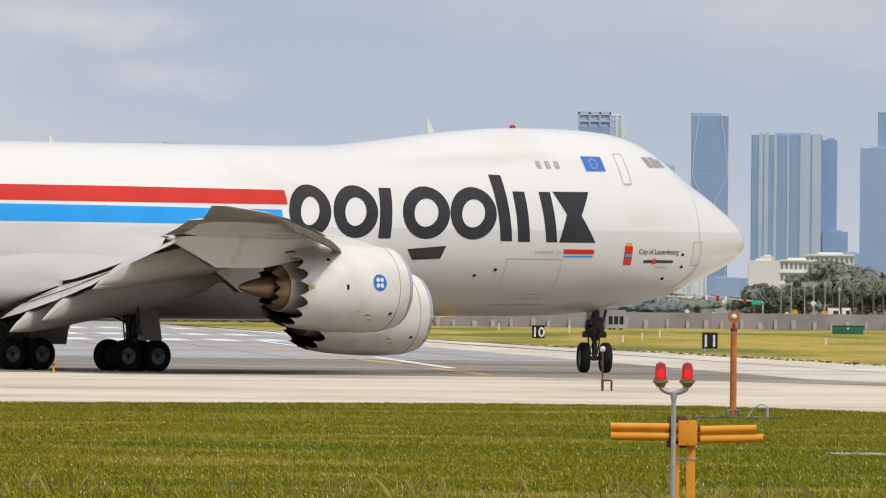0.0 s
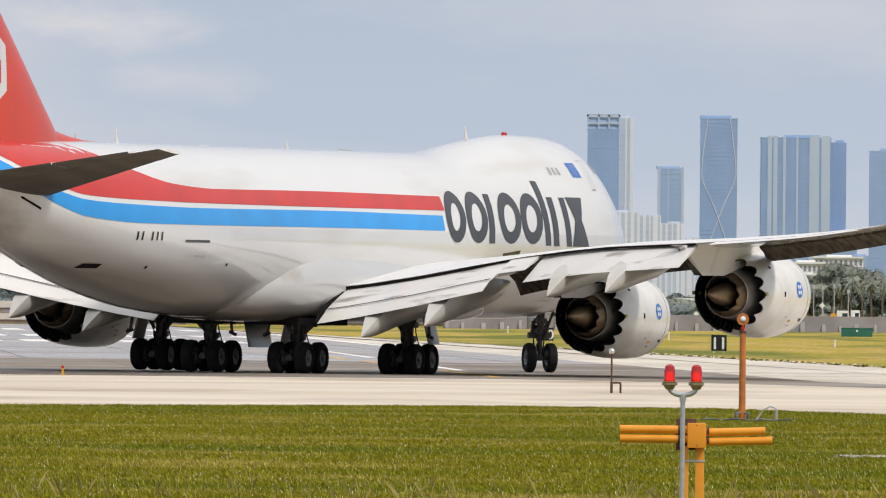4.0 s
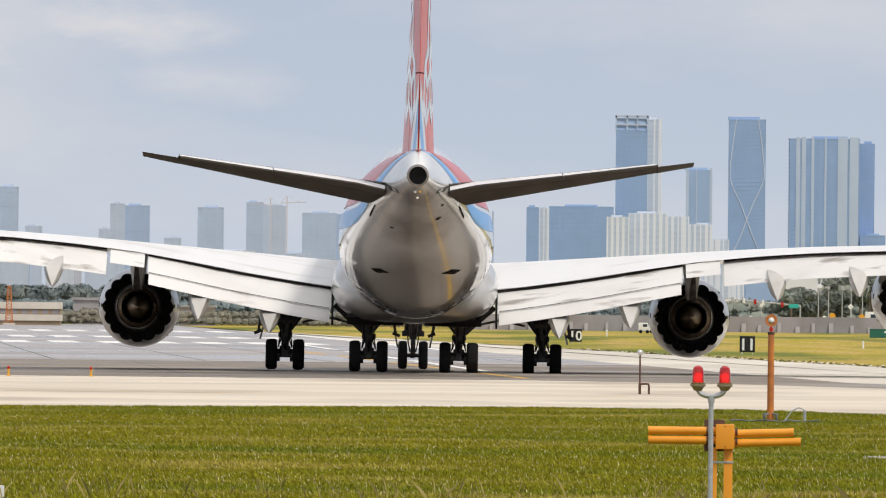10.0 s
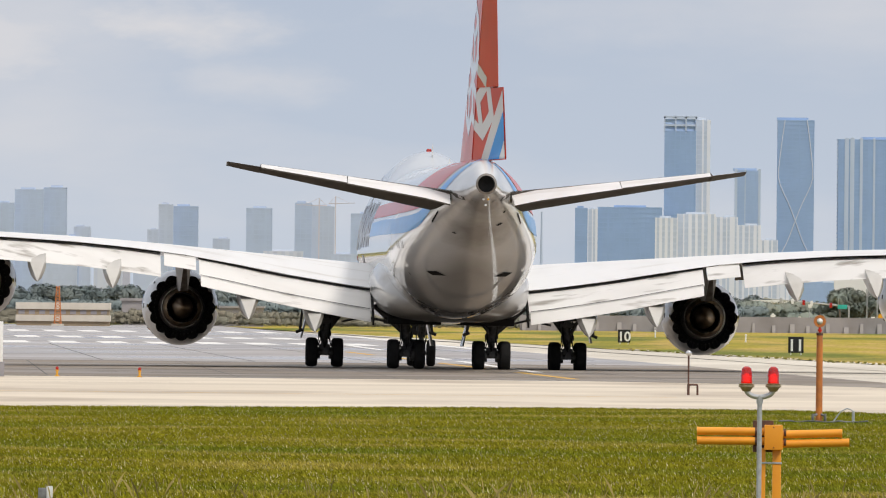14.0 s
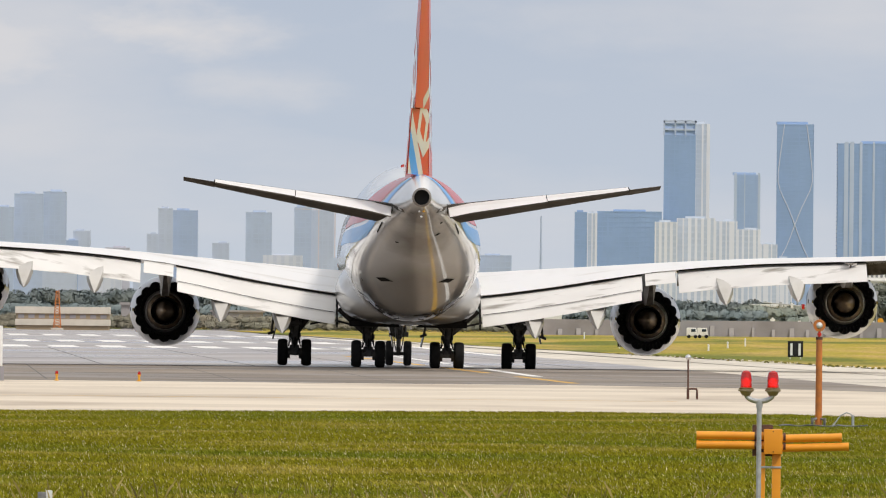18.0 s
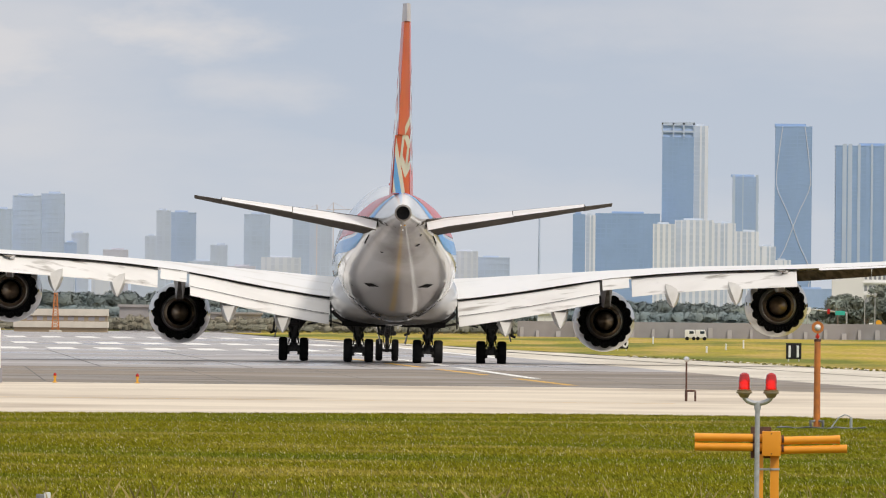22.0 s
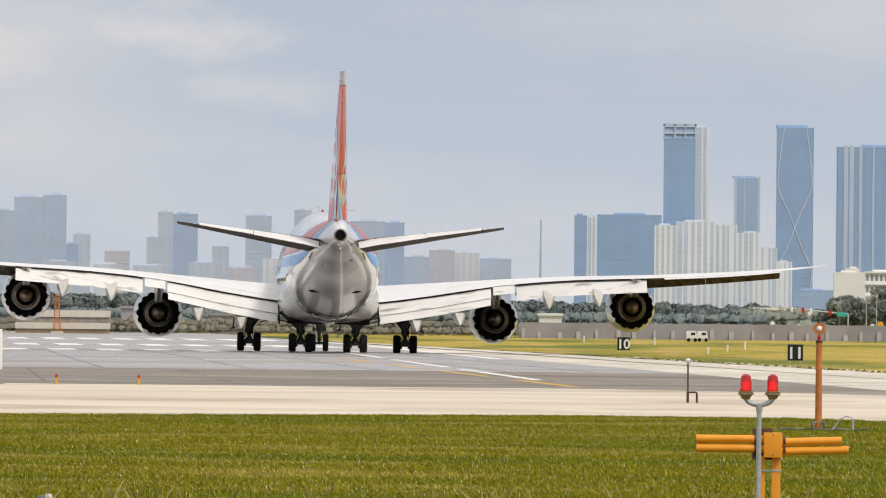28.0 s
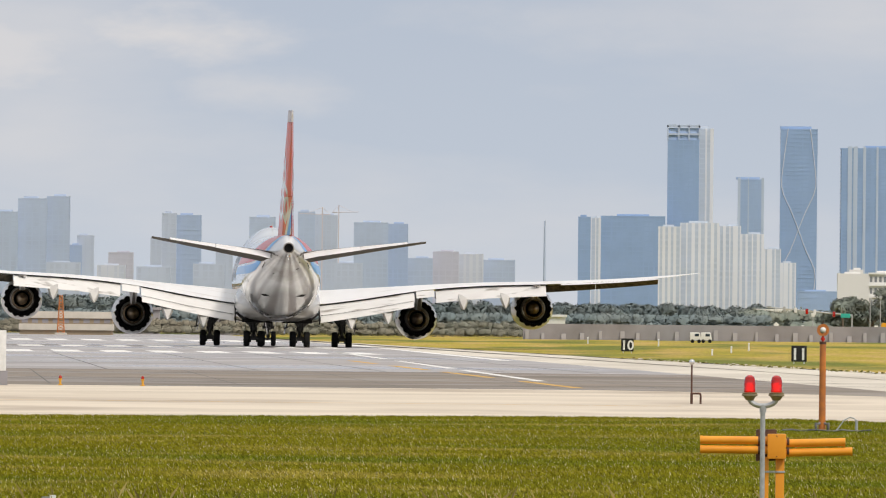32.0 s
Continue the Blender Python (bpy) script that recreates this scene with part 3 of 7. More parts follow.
f_top = curve((0, 0.28, 0.95, 2.3, 3.55, 4.4, 5.1, 5.85, 6.7, 8, 10, 12.4, 15.5, 18, 20.3, 22.5, 26, 50, 58, 64, 69, 72.3, 73.6, 74.6),
              (5.45, 5.95, 6.5, 7.35, 8.05, 8.6, 9.05, 9.45, 9.75, 9.97, 10.08, 10.1, 9.92, 9.66, 9.4, 9.22, 9.2, 9.2, 9.2, 9.2, 9.2, 9.12, 8.86, 8.5))
f_bot = curve((0, 0.35, 1.1, 2.2, 3.4, 5, 6.5, 8.5, 11.5, 14, 46, 51, 56, 61, 66, 70, 73, 74.6),
              (5.45, 4.95, 4.5, 4.05, 3.55, 3.06, 2.78, 2.48, 2.3, 2.27, 2.27, 2.5, 3.15, 4.2, 5.5, 6.6, 7.4, 7.65))
f_wid = curve((0, 0.3, 1.0, 2.15, 3.45, 5.1, 7, 9, 12, 50, 55, 60, 65, 69, 72.5, 74.6),
              (0.0, 0.46, 0.96, 1.52, 2.04, 2.55, 2.96, 3.15, 3.25, 3.25, 3.12, 2.72, 2.05, 1.35, 0.72, 0.43))
f_mid = curve((0, 2, 5, 10, 14, 48, 55, 62, 69, 74.6), (5.45, 5.5, 5.45, 5.4, 5.4, 5.4, 5.65, 6.4, 7.5, 8.07))
f_hump = curve((0, 4, 8, 14, 19, 24, 80), (0.0, 0.05, 0.13, 0.13, 0.06, 0.0, 0.0))


def half_width(s, z):
    top, bot, mid = f_top(s), f_bot(s), f_mid(s)
    t = min(max((z - mid) / ((top - mid) if z > mid else (mid - bot)), -1), 1)
    return f_wid(s) * math.sqrt(max(1 - t * t, 0)) * ((1 - f_hump(s) * t * t) if t > 0 else 1)


def local(x, s, z):
    return Vector((x, S0 - s, z))


plane = thing("cargo_aeroplane", pose(0, 0, 0.03), "white four-engined cargo jet with red and blue stripes on the runway", "aeroplane")


def build_fuselage():
    st = [0, 0.06, 0.15, 0.25, 0.45, 0.7, 1.0] + [1.0 + 0.45 * k for k in range(1, 25)] + [12.5 + 1.25 * k for k in range(0, 40)] + [63 + 0.7 * k for k in range(17)] + [74.6]
    st = sorted(set(round(v, 3) for v in st if v <= 74.6))
    n = 56
    verts, faces = [], []
    for s in st:
        top, bot, mid, w, hk = f_top(s), f_bot(s), f_mid(s), f_wid(s), f_hump(s)
        for k in range(n):
            a = 2 * math.pi * k / n
            c, sn = math.cos(a), math.sin(a)
            z = mid + (top - mid) * c if c > 0 else mid + (mid - bot) * c
            verts.append(local(w * sn * ((1 - hk * c * c) if c > 0 else 1), s, z))
    for i in range(len(st) - 1):
        for k in range(n):
            faces.append((i * n + k, i * n + (k + 1) % n, (i + 1) * n + (k + 1) % n, (i + 1) * n + k))
    from_lists("fuselage", verts, faces, M["fuselage"], plane, "glossy white fuselage with a raised upper deck, ground reflection toned into its lower half")
    # auxiliary exhaust at the tail
    bm = bmesh.new()
    lathe(bm, [(0.43, 0.0), (0.45, -0.10), (0.36, -0.12), (0.34, 0.5), (0.0, 0.55)], "Y", 28, local(0, 74.6, 8.075), mats=[0, 0, 1, 1])
    part("tail_exhaust", bm, [M["steel"], M["soot"]], plane, "round black tail exhaust")


def skin(name, outline_rows, mat, label="", off=0.015, side=1, parent=None):
    """A painted patch on the fuselage: rows of (s, z) points laid on its skin, slightly proud."""
    verts, faces = [], []
    w = len(outline_rows[0])
    for row in outline_rows:
        for s, z in row:
            top, bot = f_top(s), f_bot(s)
            z = min(max(z, bot + 0.02), top - 0.004)
            x = half_width(s, z)
            nz = (half_width(s, z - 0.03) - half_width(s, min(z + 0.03, top))) / 0.06
            ln = math.hypot(1, nz)
            verts.append(local(side * (x + off / ln), s, z + off * nz / ln))
    for i in range(len(outline_rows) - 1):
        for k in range(w - 1):
            faces.append((i * w + k, i * w + k + 1, (i + 1) * w + k + 1, (i + 1) * w + k))
    return from_lists(name, verts, faces, mat, parent or plane, label)


def band(name, ss, lo, hi, mat, label, side, rows=7):
    skin(name, [[(s, lo(s) + (hi(s) - lo(s)) * k / (rows - 1)) for s in ss] for k in range(rows)], mat, label, side=side)


def build_livery():
    red_lo = curve((26.4, 40, 52, 58, 62, 64, 66, 68.2, 70.4), (6.79, 6.81, 6.85, 6.92, 7.05, 7.35, 7.9, 8.6, 9.2))
    red_hi = curve((26.4, 40, 50, 54, 57, 59.5, 62.5, 75), (7.37, 7.44, 7.42, 7.58, 8.05, 8.7, 9.3, 9.3))
    blue_lo = curve((26.2, 40, 52, 58, 62, 64.5, 67, 69.5, 72.0), (5.95, 5.98, 5.97, 6.0, 6.2, 6.7, 7.5, 8.35, 9.15))
    blue_hi = curve((26.2, 40, 52, 58, 62, 64.2, 66.4, 68.8, 71.3), (6.57, 6.66, 6.64, 6.72, 6.86, 7.2, 7.8, 8.55, 9.18))
    ss_r = [26.4 + 0.733 * k for k in range(61)]
    ss_b = [26.75 + 0.7298 * k for k in range(63)]
    for side in (1, -1):
        band("red_stripe", ss_r, red_lo, red_hi, M["red"], "red livery stripe sweeping up to the fin", side, 9)
        band("blue_stripe", ss_b, blue_lo, blue_hi, M["blue"], "light blue livery stripe", side)
    # dark word mark as plain shapes: rings, bars and blocks
    def lean(z):
        return -0.13 * (z - 6.5)

    def quad(side, corners, n=4):
        (a, b, d, e) = [Vector(v) for v in corners]
        rows = [[tuple((a.lerp(b, k / 3)).lerp(e.lerp(d, k / 3), q / n)) for k in range(4)] for q in range(n + 1)]
        skin("word_mark", rows, M["black"], "dark grey shape of the word mark", side=side)

    def ring(side, sc, a, b=1.07, zc=6.54, th=0.60):
        rows = [[(sc + lean(zc + b * math.cos(2 * math.pi * k / 32)) + (a - th * q) * math.sin(2 * math.pi * k / 32), zc + (b - th * 0.82 * q) * math.cos(2 * math.pi * k / 32)) for k in range(33)] for q in (0, 0.5, 1)]
        skin("word_mark", rows, M["black"], "dark grey ring of the word mark", side=side)
    for side in (1, -1):
        for sc, a in ((25.30, 1.08), (22.95, 1.15), (19.30, 1.22), (16.85, 1.20)):
            ring(side, sc, a)
        quad(side, ((21.50, 7.52), (20.88, 7.52), (21.26, 5.47), (21.90, 5.47)))
        quad(side, ((20.35, 5.05), (18.35, 5.20), (18.60, 4.68), (20.05, 4.62)), 2)
        quad(side, ((15.62, 8.14), (15.00, 8.12), (14.92, 5.42), (15.52, 5.42)), 6)
        quad(side, ((14.62, 7.46), (14.00, 7.46), (13.98, 5.40), (14.60, 5.40)))
        quad(side, ((13.25, 7.46), (12.66, 7.46), (12.55, 5.40), (13.12, 5.40)))
        quad(side, ((12.52, 7.48), (10.60, 7.48), (11.18, 6.50), (11.92, 6.50)))
        quad(side, ((11.95, 6.55), (11.20, 6.55), (10.50, 5.40), (12.45, 5.40)))
    build_markings()


def skin_shape(name, s0, s1, z0, z1, mat, side=1, label="", off=0.014, slant=0.0, n=3):
    rows = [[(s0 + (s1 - s0) * k / n + slant * (z0 + (z1 - z0) * q / n - z0), z0 + (z1 - z0) * q / n) for k in range(n + 1)] for q in range(n + 1)]
    return skin(name, rows, mat, label, off, side)


def skin_text(name, words, s_start, z_base, size, mat, side, label):
    """Small lettering laid on the skin, reading towards the nose on the right-hand side."""
    cu = bpy.data.curves.new("words", "FONT")
    cu.body, cu.size = words, size
    ob = bpy.data.objects.new("words", cu)
    me = ob.to_mesh()
    pts = [(v.co.x, v.co.y) for v in me.vertices]
    faces = [tuple(p.vertices) for p in me.polygons]
    width = max(p[0] for p in pts)
    verts = []
    for x, y in pts:
        s = s_start - x if side > 0 else s_start - width + x
        z = z_base + y
        verts.append(local(side * (half_width(s, z) + 0.014), s, z))
    ob.to_mesh_clear()
    bpy.data.objects.remove(ob)
    return from_lists(name, verts, faces, mat, plane, label, smooth=False)


def outline(name, s0, s1, z0, z1, side, w=0.035, slant=0.0, label="thin grey door outline"):
    """A thin door outline on the skin, in one mesh of four strips."""
    verts, faces = [], []
    for a, b, c, d in ((s0, s1, z0, z0 + w), (s0, s1, z1 - w, z1), (s0, s0 - w, z0, z1), (s1 + w, s1, z0, z1)):
        base = len(verts)
        for i in range(5):
            for j in range(2):
                s, z = (a + (b - a) * i / 4, c + (d - c) * j) if abs(a - b) > 2 * w else (a + (b - a) * j, c + (d - c) * i / 4)
                s += slant * (z - z0)
                verts.append(local(side * (half_width(s, z) + 0.012), s, z))
        faces += [(base + 2 * i, base + 2 * i + 1, base + 2 * i + 3, base + 2 * i + 2) for i in range(4)]
    return from_lists(name, verts, faces, M["panel_grey"], plane, label, smooth=False)


def build_markings():
    for side in (1, -1):
        skin_shape("flag", 10.36, 9.28, 8.34, 8.95, M["flag_blue"], side, "blue flag with a ring of gold stars")
        for k in range(12):
            a = 2 * math.pi * k / 12
            sc, zc = 9.84 + 0.2 * math.sin(a), 8.65 + 0.2 * math.cos(a)
            skin_shape("star", sc + 0.03, sc - 0.03, zc - 0.03, zc + 0.03, M["mark_yellow"], side, off=0.022, n=1)
        outline("crew_door", 8.55, 8.04, 7.84, 9.10, side, 0.03, -0.05)
        skin_shape("door_handle", 8.5, 8.1, 7.80, 7.86, M["panel_grey"], side, off=0.02)
        for s in (12.78, 12.30, 11.82):
            skin_shape("upper_window", s + 0.13, s - 0.10, 8.42, 8.73, M["pane"], side, "small oval upper deck window")
        for s0, s1, z1 in ((6.62, 6.30, 8.96), (6.18, 5.84, 8.96), (5.74, 5.44, 8.88)):
            skin_shape("cockpit_window", s0, s1, 8.54, z1, M["wind"], side, "dark cockpit window", slant=0.55)
        skin_shape("crest", 8.86, 8.42, 4.50, 5.28, M["red"], side, "red and blue coat of arms", n=4)
        skin_shape("crest_band", 8.84, 8.44, 4.85, 4.95, M["blue"], side, off=0.02)
        skin_shape("crest_crown", 8.80, 8.48, 5.28, 5.42, M["mark_yellow"], side, off=0.02)
        skin_text("town_name", "City of Luxembourg", 8.05, 4.96, 0.30, M["black"], side, "small dark lettering")
        skin_shape("emblem_bar", 7.72, 5.88, 4.60, 4.72, M["black"], side, "dark word bar")
        skin_shape("emblem_cross", 7.20, 6.98, 4.56, 4.76, M["red"], side, off=0.02)
        skin_shape("emblem_line", 7.0, 6.2, 4.42, 4.46, M["panel_grey"], side)
        skin_text("sponsor_line", "powered", 13.68, 4.92, 0.26, M["panel_grey"], side, "small grey lettering")
        skin_text("sponsor_line", "by", 12.56, 4.92, 0.26, M["panel_grey"], side, "small grey lettering")
        skin_shape("sponsor_bar", 12.18, 10.55, 4.93, 5.12, M["red"], side, "red word bar")
        skin_shape("sponsor_bar", 12.18, 10.60, 4.80, 4.86, M["blue"], side, "thin blue word bar")
        outline("cargo_door", 15.1, 12.2, 2.78, 4.72, side, 0.035)
        outline("service_panel", 13.6, 12.5, 3.05, 3.25, side, 0.03)
        outline("nose_seam", 4.62, 4.0, 4.5, 5.5, side, 0.03)
        for s, z in ((16.6, 4.0), (15.6, 4.25), (5.3, 4.95), (5.2, 4.45), (6.2, 3.95), (56.3, 4.25), (49.5, 4.4)):
            skin_shape("static_port", s + 0.08, s - 0.08, z - 0.05, z + 0.06, M["dark"], side, off=0.02, n=1)
        for k in range(6):
            if k == 2:
                continue
            skin_shape("registration_bar", 58.1 - 0.40 * k, 57.96 - 0.40 * k, 5.33, 5.67, M["black"], side, "dark registration bar", n=2)
        skin_shape("type_bar", 53.9, 51.6, 5.27, 5.37, M["black"], side, "small dark type bar")
        skin_shape("belly_slot", 60.2, 59.2, 4.18, 4.36, M["dark"], side, "dark outlet slot", n=3)
        skin("stabiliser_slot", [[(66.9 - 0.5 * k, 6.88 - 0.15 * k + 0.09 * q) for k in range(4)] for q in range(2)], M["dark"], "dark slot below the tailplane root", 0.02, side)
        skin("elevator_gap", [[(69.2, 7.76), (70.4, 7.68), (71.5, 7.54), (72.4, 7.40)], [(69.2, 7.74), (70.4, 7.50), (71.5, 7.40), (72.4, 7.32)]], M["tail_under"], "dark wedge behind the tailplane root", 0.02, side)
        for s, z, h in ((69.6, 6.95, 0.05), (68.4, 6.42, 0.06)) if side > 0 else ((66.9, 6.02, 0.03),):
            skin_shape("drain_hole", s + 0.14, s - 0.10, z - h, z + h, M["dark"], side, off=0.02, n=1)
        outline("rear_door", 52.8, 51.8, 4.7, 4.75, side, 0.02)
    for s in (4.15,):
        for side in (1, -1):
            z0, z1 = f_bot(s) + 0.25, f_top(s) - 0.12
            skin("skin_seam", [[(s, z0 + (z1 - z0) * k / 16), (s + 0.035, z0 + (z1 - z0) * k / 16)] for k in range(17)], M["seam"], "", 0.006, side)
    for z0, s, h, ln in ((9.88, 16.5, 0.5, 0.36), (9.2, 53.5, 0.55, 0.3), (9.2, 57.6, 0.32, 0.2), (9.2, 36.0, 0.3, 0.26), (9.2, 61.2, 0.3, 0.16)):
        bm = bmesh.new()
        vs = box(bm, -0.03, 0.03, S0 - s - ln, S0 - s, z0 - 0.05, z0 + h)
        for v in vs:
            if v.co.z > z0 + 0.1:
                v.co.y = S0 - s - ln * 1.05 + (v.co.y - S0 + s + ln / 2) * 0.3
                v.co.x *= 0.5
        part("blade_antenna", bm, M["white"], plane, "white blade antenna", smooth=False)
    for x, z, m in ((-0.1, 7.42, "white_plain"), (0.1, 7.42, "yellow"), (0.0, 7.18, "white_plain")):
        bm = bmesh.new()
        lathe(bm, [(0.0, -0.05), (0.04, -0.045), (0.05, 0.0), (0.05, 0.3)], "Y", 12, local(x, 74.52 - (0.12 if z < 7.4 else 0), z))
        part("tail_light", bm, M[m], plane, "small lamp under the tail exhaust")
    for s, z, m in ((12.4, 10.06, "lens_red"),):
        bm = bmesh.new()
        lathe(bm, [(0.14, 0.0), (0.14, 0.05), (0.10, 0.13), (0.0, 0.16)], "Z", 14, local(0, s, z))
        part("beacon", bm, M[m], plane, "red anti-collision beacon")
    for s in (30.0, 45.0):
        bm = bmesh.new()
        vs = box(bm, -0.14, 0.14, S0 - s - 0.4, S0 - s + 0.4, 9.12, 9.23, 0.03)
        part("roof_fairing", bm, M["white"] if s > 40 else M["panel_grey"], plane, "low fairing on the roof")


def airfoil_section(x, le, te, zle, zte, thick, n=14):
    """Points round a wing section, upper side first from the trailing edge."""
    pts = []
    for k in range(n + 1):
        t = 1 - k / n
        t = t * t * (3 - 2 * t) * 0.4 + t * 0.6
        y = 5 * (0.2969 * math.sqrt(t) - 0.126 * t - 0.3516 * t**2 + 0.2843 * t**3 - 0.1015 * t**4)
        pts.append((t, 0.56 * y))
    low = [(t, -v * 0.78) for t, v in pts[::-1][1:]]
    return [local(x, le + (te - le) * t, zle + (zte - zle) * t + v * thick) for t, v in pts + low]


def lofted(name, sections, mats, parent, label="", caps=True, pick=None):
    n = len(sections[0])
    verts = [v for s in sections for v in s]
    faces, fm = [], []
    for i in range(len(sections) - 1):
        for k in range(n):
            faces.append((i * n + k, i * n + (k + 1) % n, (i + 1) * n + (k + 1) % n, (i + 1) * n + k))
            fm.append(pick(k, n) if pick else 0)
    if caps:
        faces.append(tuple(range(n)))
        faces.append(tuple((len(sections) - 1) * n + k for k in range(n)))
        fm += [0, 0]
    ob = from_lists(name, verts, faces, mats, parent, label, face_mats=fm)
    bm = bmesh.new()
    bm.from_mesh(ob.data)
    bmesh.ops.recalc_face_normals(bm, faces=bm.faces)
    for e in bm.edges:
        if len(e.link_faces) == 2 and e.calc_face_angle(0) > radians(38):
            e.smooth = False
    bm.to_mesh(ob.data)
    bm.free()
    return ob


WX = (0, 2.5, 7, 12, 17, 22, 28, 32, 34.3)
w_le = curve(WX, (18.5, 20.8, 25.3, 29.9, 34.5, 39.2, 45.1, 49.6, 53.6))
w_te = curve(WX, (38, 38, 38.8, 40.0, 43.2, 46.4, 50.2, 52.7, 54.2))
w_zte = curve(WX, (3.4, 3.5, 4.07, 4.92, 5.4, 5.62, 5.98, 6.4, 6.75))
w_zle = curve(WX, (4.2, 4.3, 4.7, 5.1, 5.43, 5.66, 6.1, 6.48, 6.76))
w_th = curve(WX, (2.2, 2.1, 1.6, 1.15, 0.95, 0.78, 0.48, 0.28, 0.08))


def build_wing(side):
    def sect(x):
        return airfoil_section(side * x, w_le(x), w_te(x), w_zle(x), w_zte(x), w_th(x))
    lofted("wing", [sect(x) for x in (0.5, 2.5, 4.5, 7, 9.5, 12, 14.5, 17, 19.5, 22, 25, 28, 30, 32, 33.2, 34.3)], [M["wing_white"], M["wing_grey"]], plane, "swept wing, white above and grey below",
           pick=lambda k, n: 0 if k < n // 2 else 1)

    def flap(name, x0, x1, d0, z0, d1, z1, th, mat, label, taper=1.0, steps=5):
        """A control surface behind the trailing edge, from (d0, z0) to (d1, z1) aft of and below it."""
        secs = []
        for k in range(steps + 1):
            x = x0 + (x1 - x0) * k / steps
            f = 1 + (taper - 1) * k / steps
            te, zt = w_te(x), w_zte(x)
            a, b = (te + d0 * f, zt + z0 * f), (te + d1 * f, zt + z1 * f)
            dx, dz = b[0] - a[0], b[1] - a[1]
            ln = math.hypot(dx, dz)
            nx, nz = -dz / ln, dx / ln
            prof = [(0.0, 0.0), (0.03, 0.32), (0.12, 0.52), (0.35, 0.58), (0.7, 0.38), (1.0, 0.06), (1.0, -0.06), (0.6, -0.25), (0.25, -0.5), (0.08, -0.5), (0.02, -0.3)]
            secs.append([local(side * x, a[0] + dx * t + nx * v * th * 0.5 * f * -1, a[1] + dz * t + nz * v * th * 0.5 * f) for t, v in prof])
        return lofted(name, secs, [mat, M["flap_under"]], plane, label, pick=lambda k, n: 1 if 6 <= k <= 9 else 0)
    def seam(name, x0, x1, d, zt0, zt1, mat, label, taper=1.0):
        """A thin dark strip along a gap behind the trailing edge."""
        secs = []
        for k in range(9):
            x = x0 + (x1 - x0) * k / 8
            f = 1 + (taper - 1) * k / 8
            te, zt = w_te(x) + d * f, w_zte(x)
            secs.append([local(side * x, te, zt + zt0 * f), local(side * x, te, zt + zt1 * f), local(side * x, te - 0.06, zt + zt1 * f), local(side * x, te - 0.06, zt + zt0 * f)])
        return lofted(name, secs, mat, plane, label)
    seam("flap_gap", 3.55, 11.38, 0.03, -0.095, -0.012, M["dark"], "black gap above the inner flap")
    seam("flap_gap", 13.1, 22.0, 0.03, -0.085, -0.012, M["dark"], "black gap above the outer flap")
    seam("flap_seam", 3.62, 11.3, 2.24, -0.945, -0.92, M["soot"], "dark seam between flap segments", 0.85)
    te, zt = w_te(3.5), w_zte(3.5)
    lofted("flap_end_gap", [[local(side * x, te + d, zt + z) for d, z in ((-0.2, -0.02), (2.2, -0.80), (3.12, -1.42), (3.05, -1.66), (2.1, -1.2), (-0.2, -0.35))] for x in (3.44, 3.53)], M["dark"], plane, "black gap at the inner end of the flap")
    flap("inboard_flap", 3.55, 11.35, -0.35, -0.12, 2.2, -1.0, 0.42, M["flap_white"], "extended white inner flap with dirt streaks", 0.85)
    flap("inboard_aft_flap", 3.6, 11.3, 2.12, -0.96, 3.15, -1.53, 0.16, M["flap_white"], "white trailing flap segment", 0.85)
    flap("inboard_aileron", 11.5, 12.95, -0.1, -0.06, 1.6, -0.62, 0.3, M["flap_white"], "white inner aileron")
    flap("outboard_flap", 13.1, 22.0, -0.35, -0.11, 2.1, -1.14, 0.36, M["flap_white"], "extended white outer flap", 0.86)
    flap("outboard_aileron", 23.2, 31.0, -0.1, -0.03, 0.9, -0.12, 0.14, M["wing_white"], "white outer aileron", 0.8)

    def krueger(x0, x1):
        secs = []
        for k in range(5):
            x = x0 + (x1 - x0) * k / 4
            le, zl, c = w_le(x), w_zle(x), (0.75 if x < 21 else 0.62) + w_th(x) * 0.35
            secs.append([local(side * x, le + a * c, zl + b * c) for a, b in ((0.15, -0.05), (-0.35, -0.25), (-0.85, -0.62), (-0.98, -0.80), (-0.90, -0.82), (-0.45, -0.42), (0.1, -0.2))])
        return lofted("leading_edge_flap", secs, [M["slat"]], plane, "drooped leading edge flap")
    for x0, x1 in ((4.6, 10.3), (13.4, 19.6), (22.0, 26.27), (26.3, 31.2)):
        krueger(x0, x1)
    # canoe fairings of the flap tracks
    for x in (6.15, 9.15, 15.3, 18.7):
        secs = []
        te, zt = w_te(x), w_zte(x)
        path = [(-5.0, -0.55, 0.05), (-4.0, -0.75, 0.32), (-2.5, -0.9, 0.52), (-0.8, -1.05, 0.58), (0.4, -1.25, 0.56), (1.3, -1.42, 0.55), (2.2, -1.64, 0.49), (3.0, -1.92, 0.35), (3.6, -2.16, 0.18), (4.05, -2.36, 0.02)]
        if x > 14:
            path = [(a * 0.85, b * 0.8, c * 0.85) for a, b, c in path]
        for ds, dz, r in path:
            secs.append([local(side * x + r * a, te + ds, zt + dz + r * b) for a, b in ((0.84, 0.95), (0.90, 0.4), (0.86, -0.2), (0.66, -0.72), (0.28, -1.12), (0.0, -1.26), (-0.28, -1.12), (-0.66, -0.72), (-0.86, -0.2), (-0.90, 0.4), (-0.84, 0.95))])
        lofted("flap_track_fairing", secs, M["canoe"], plane, "pointed flap track fairing")


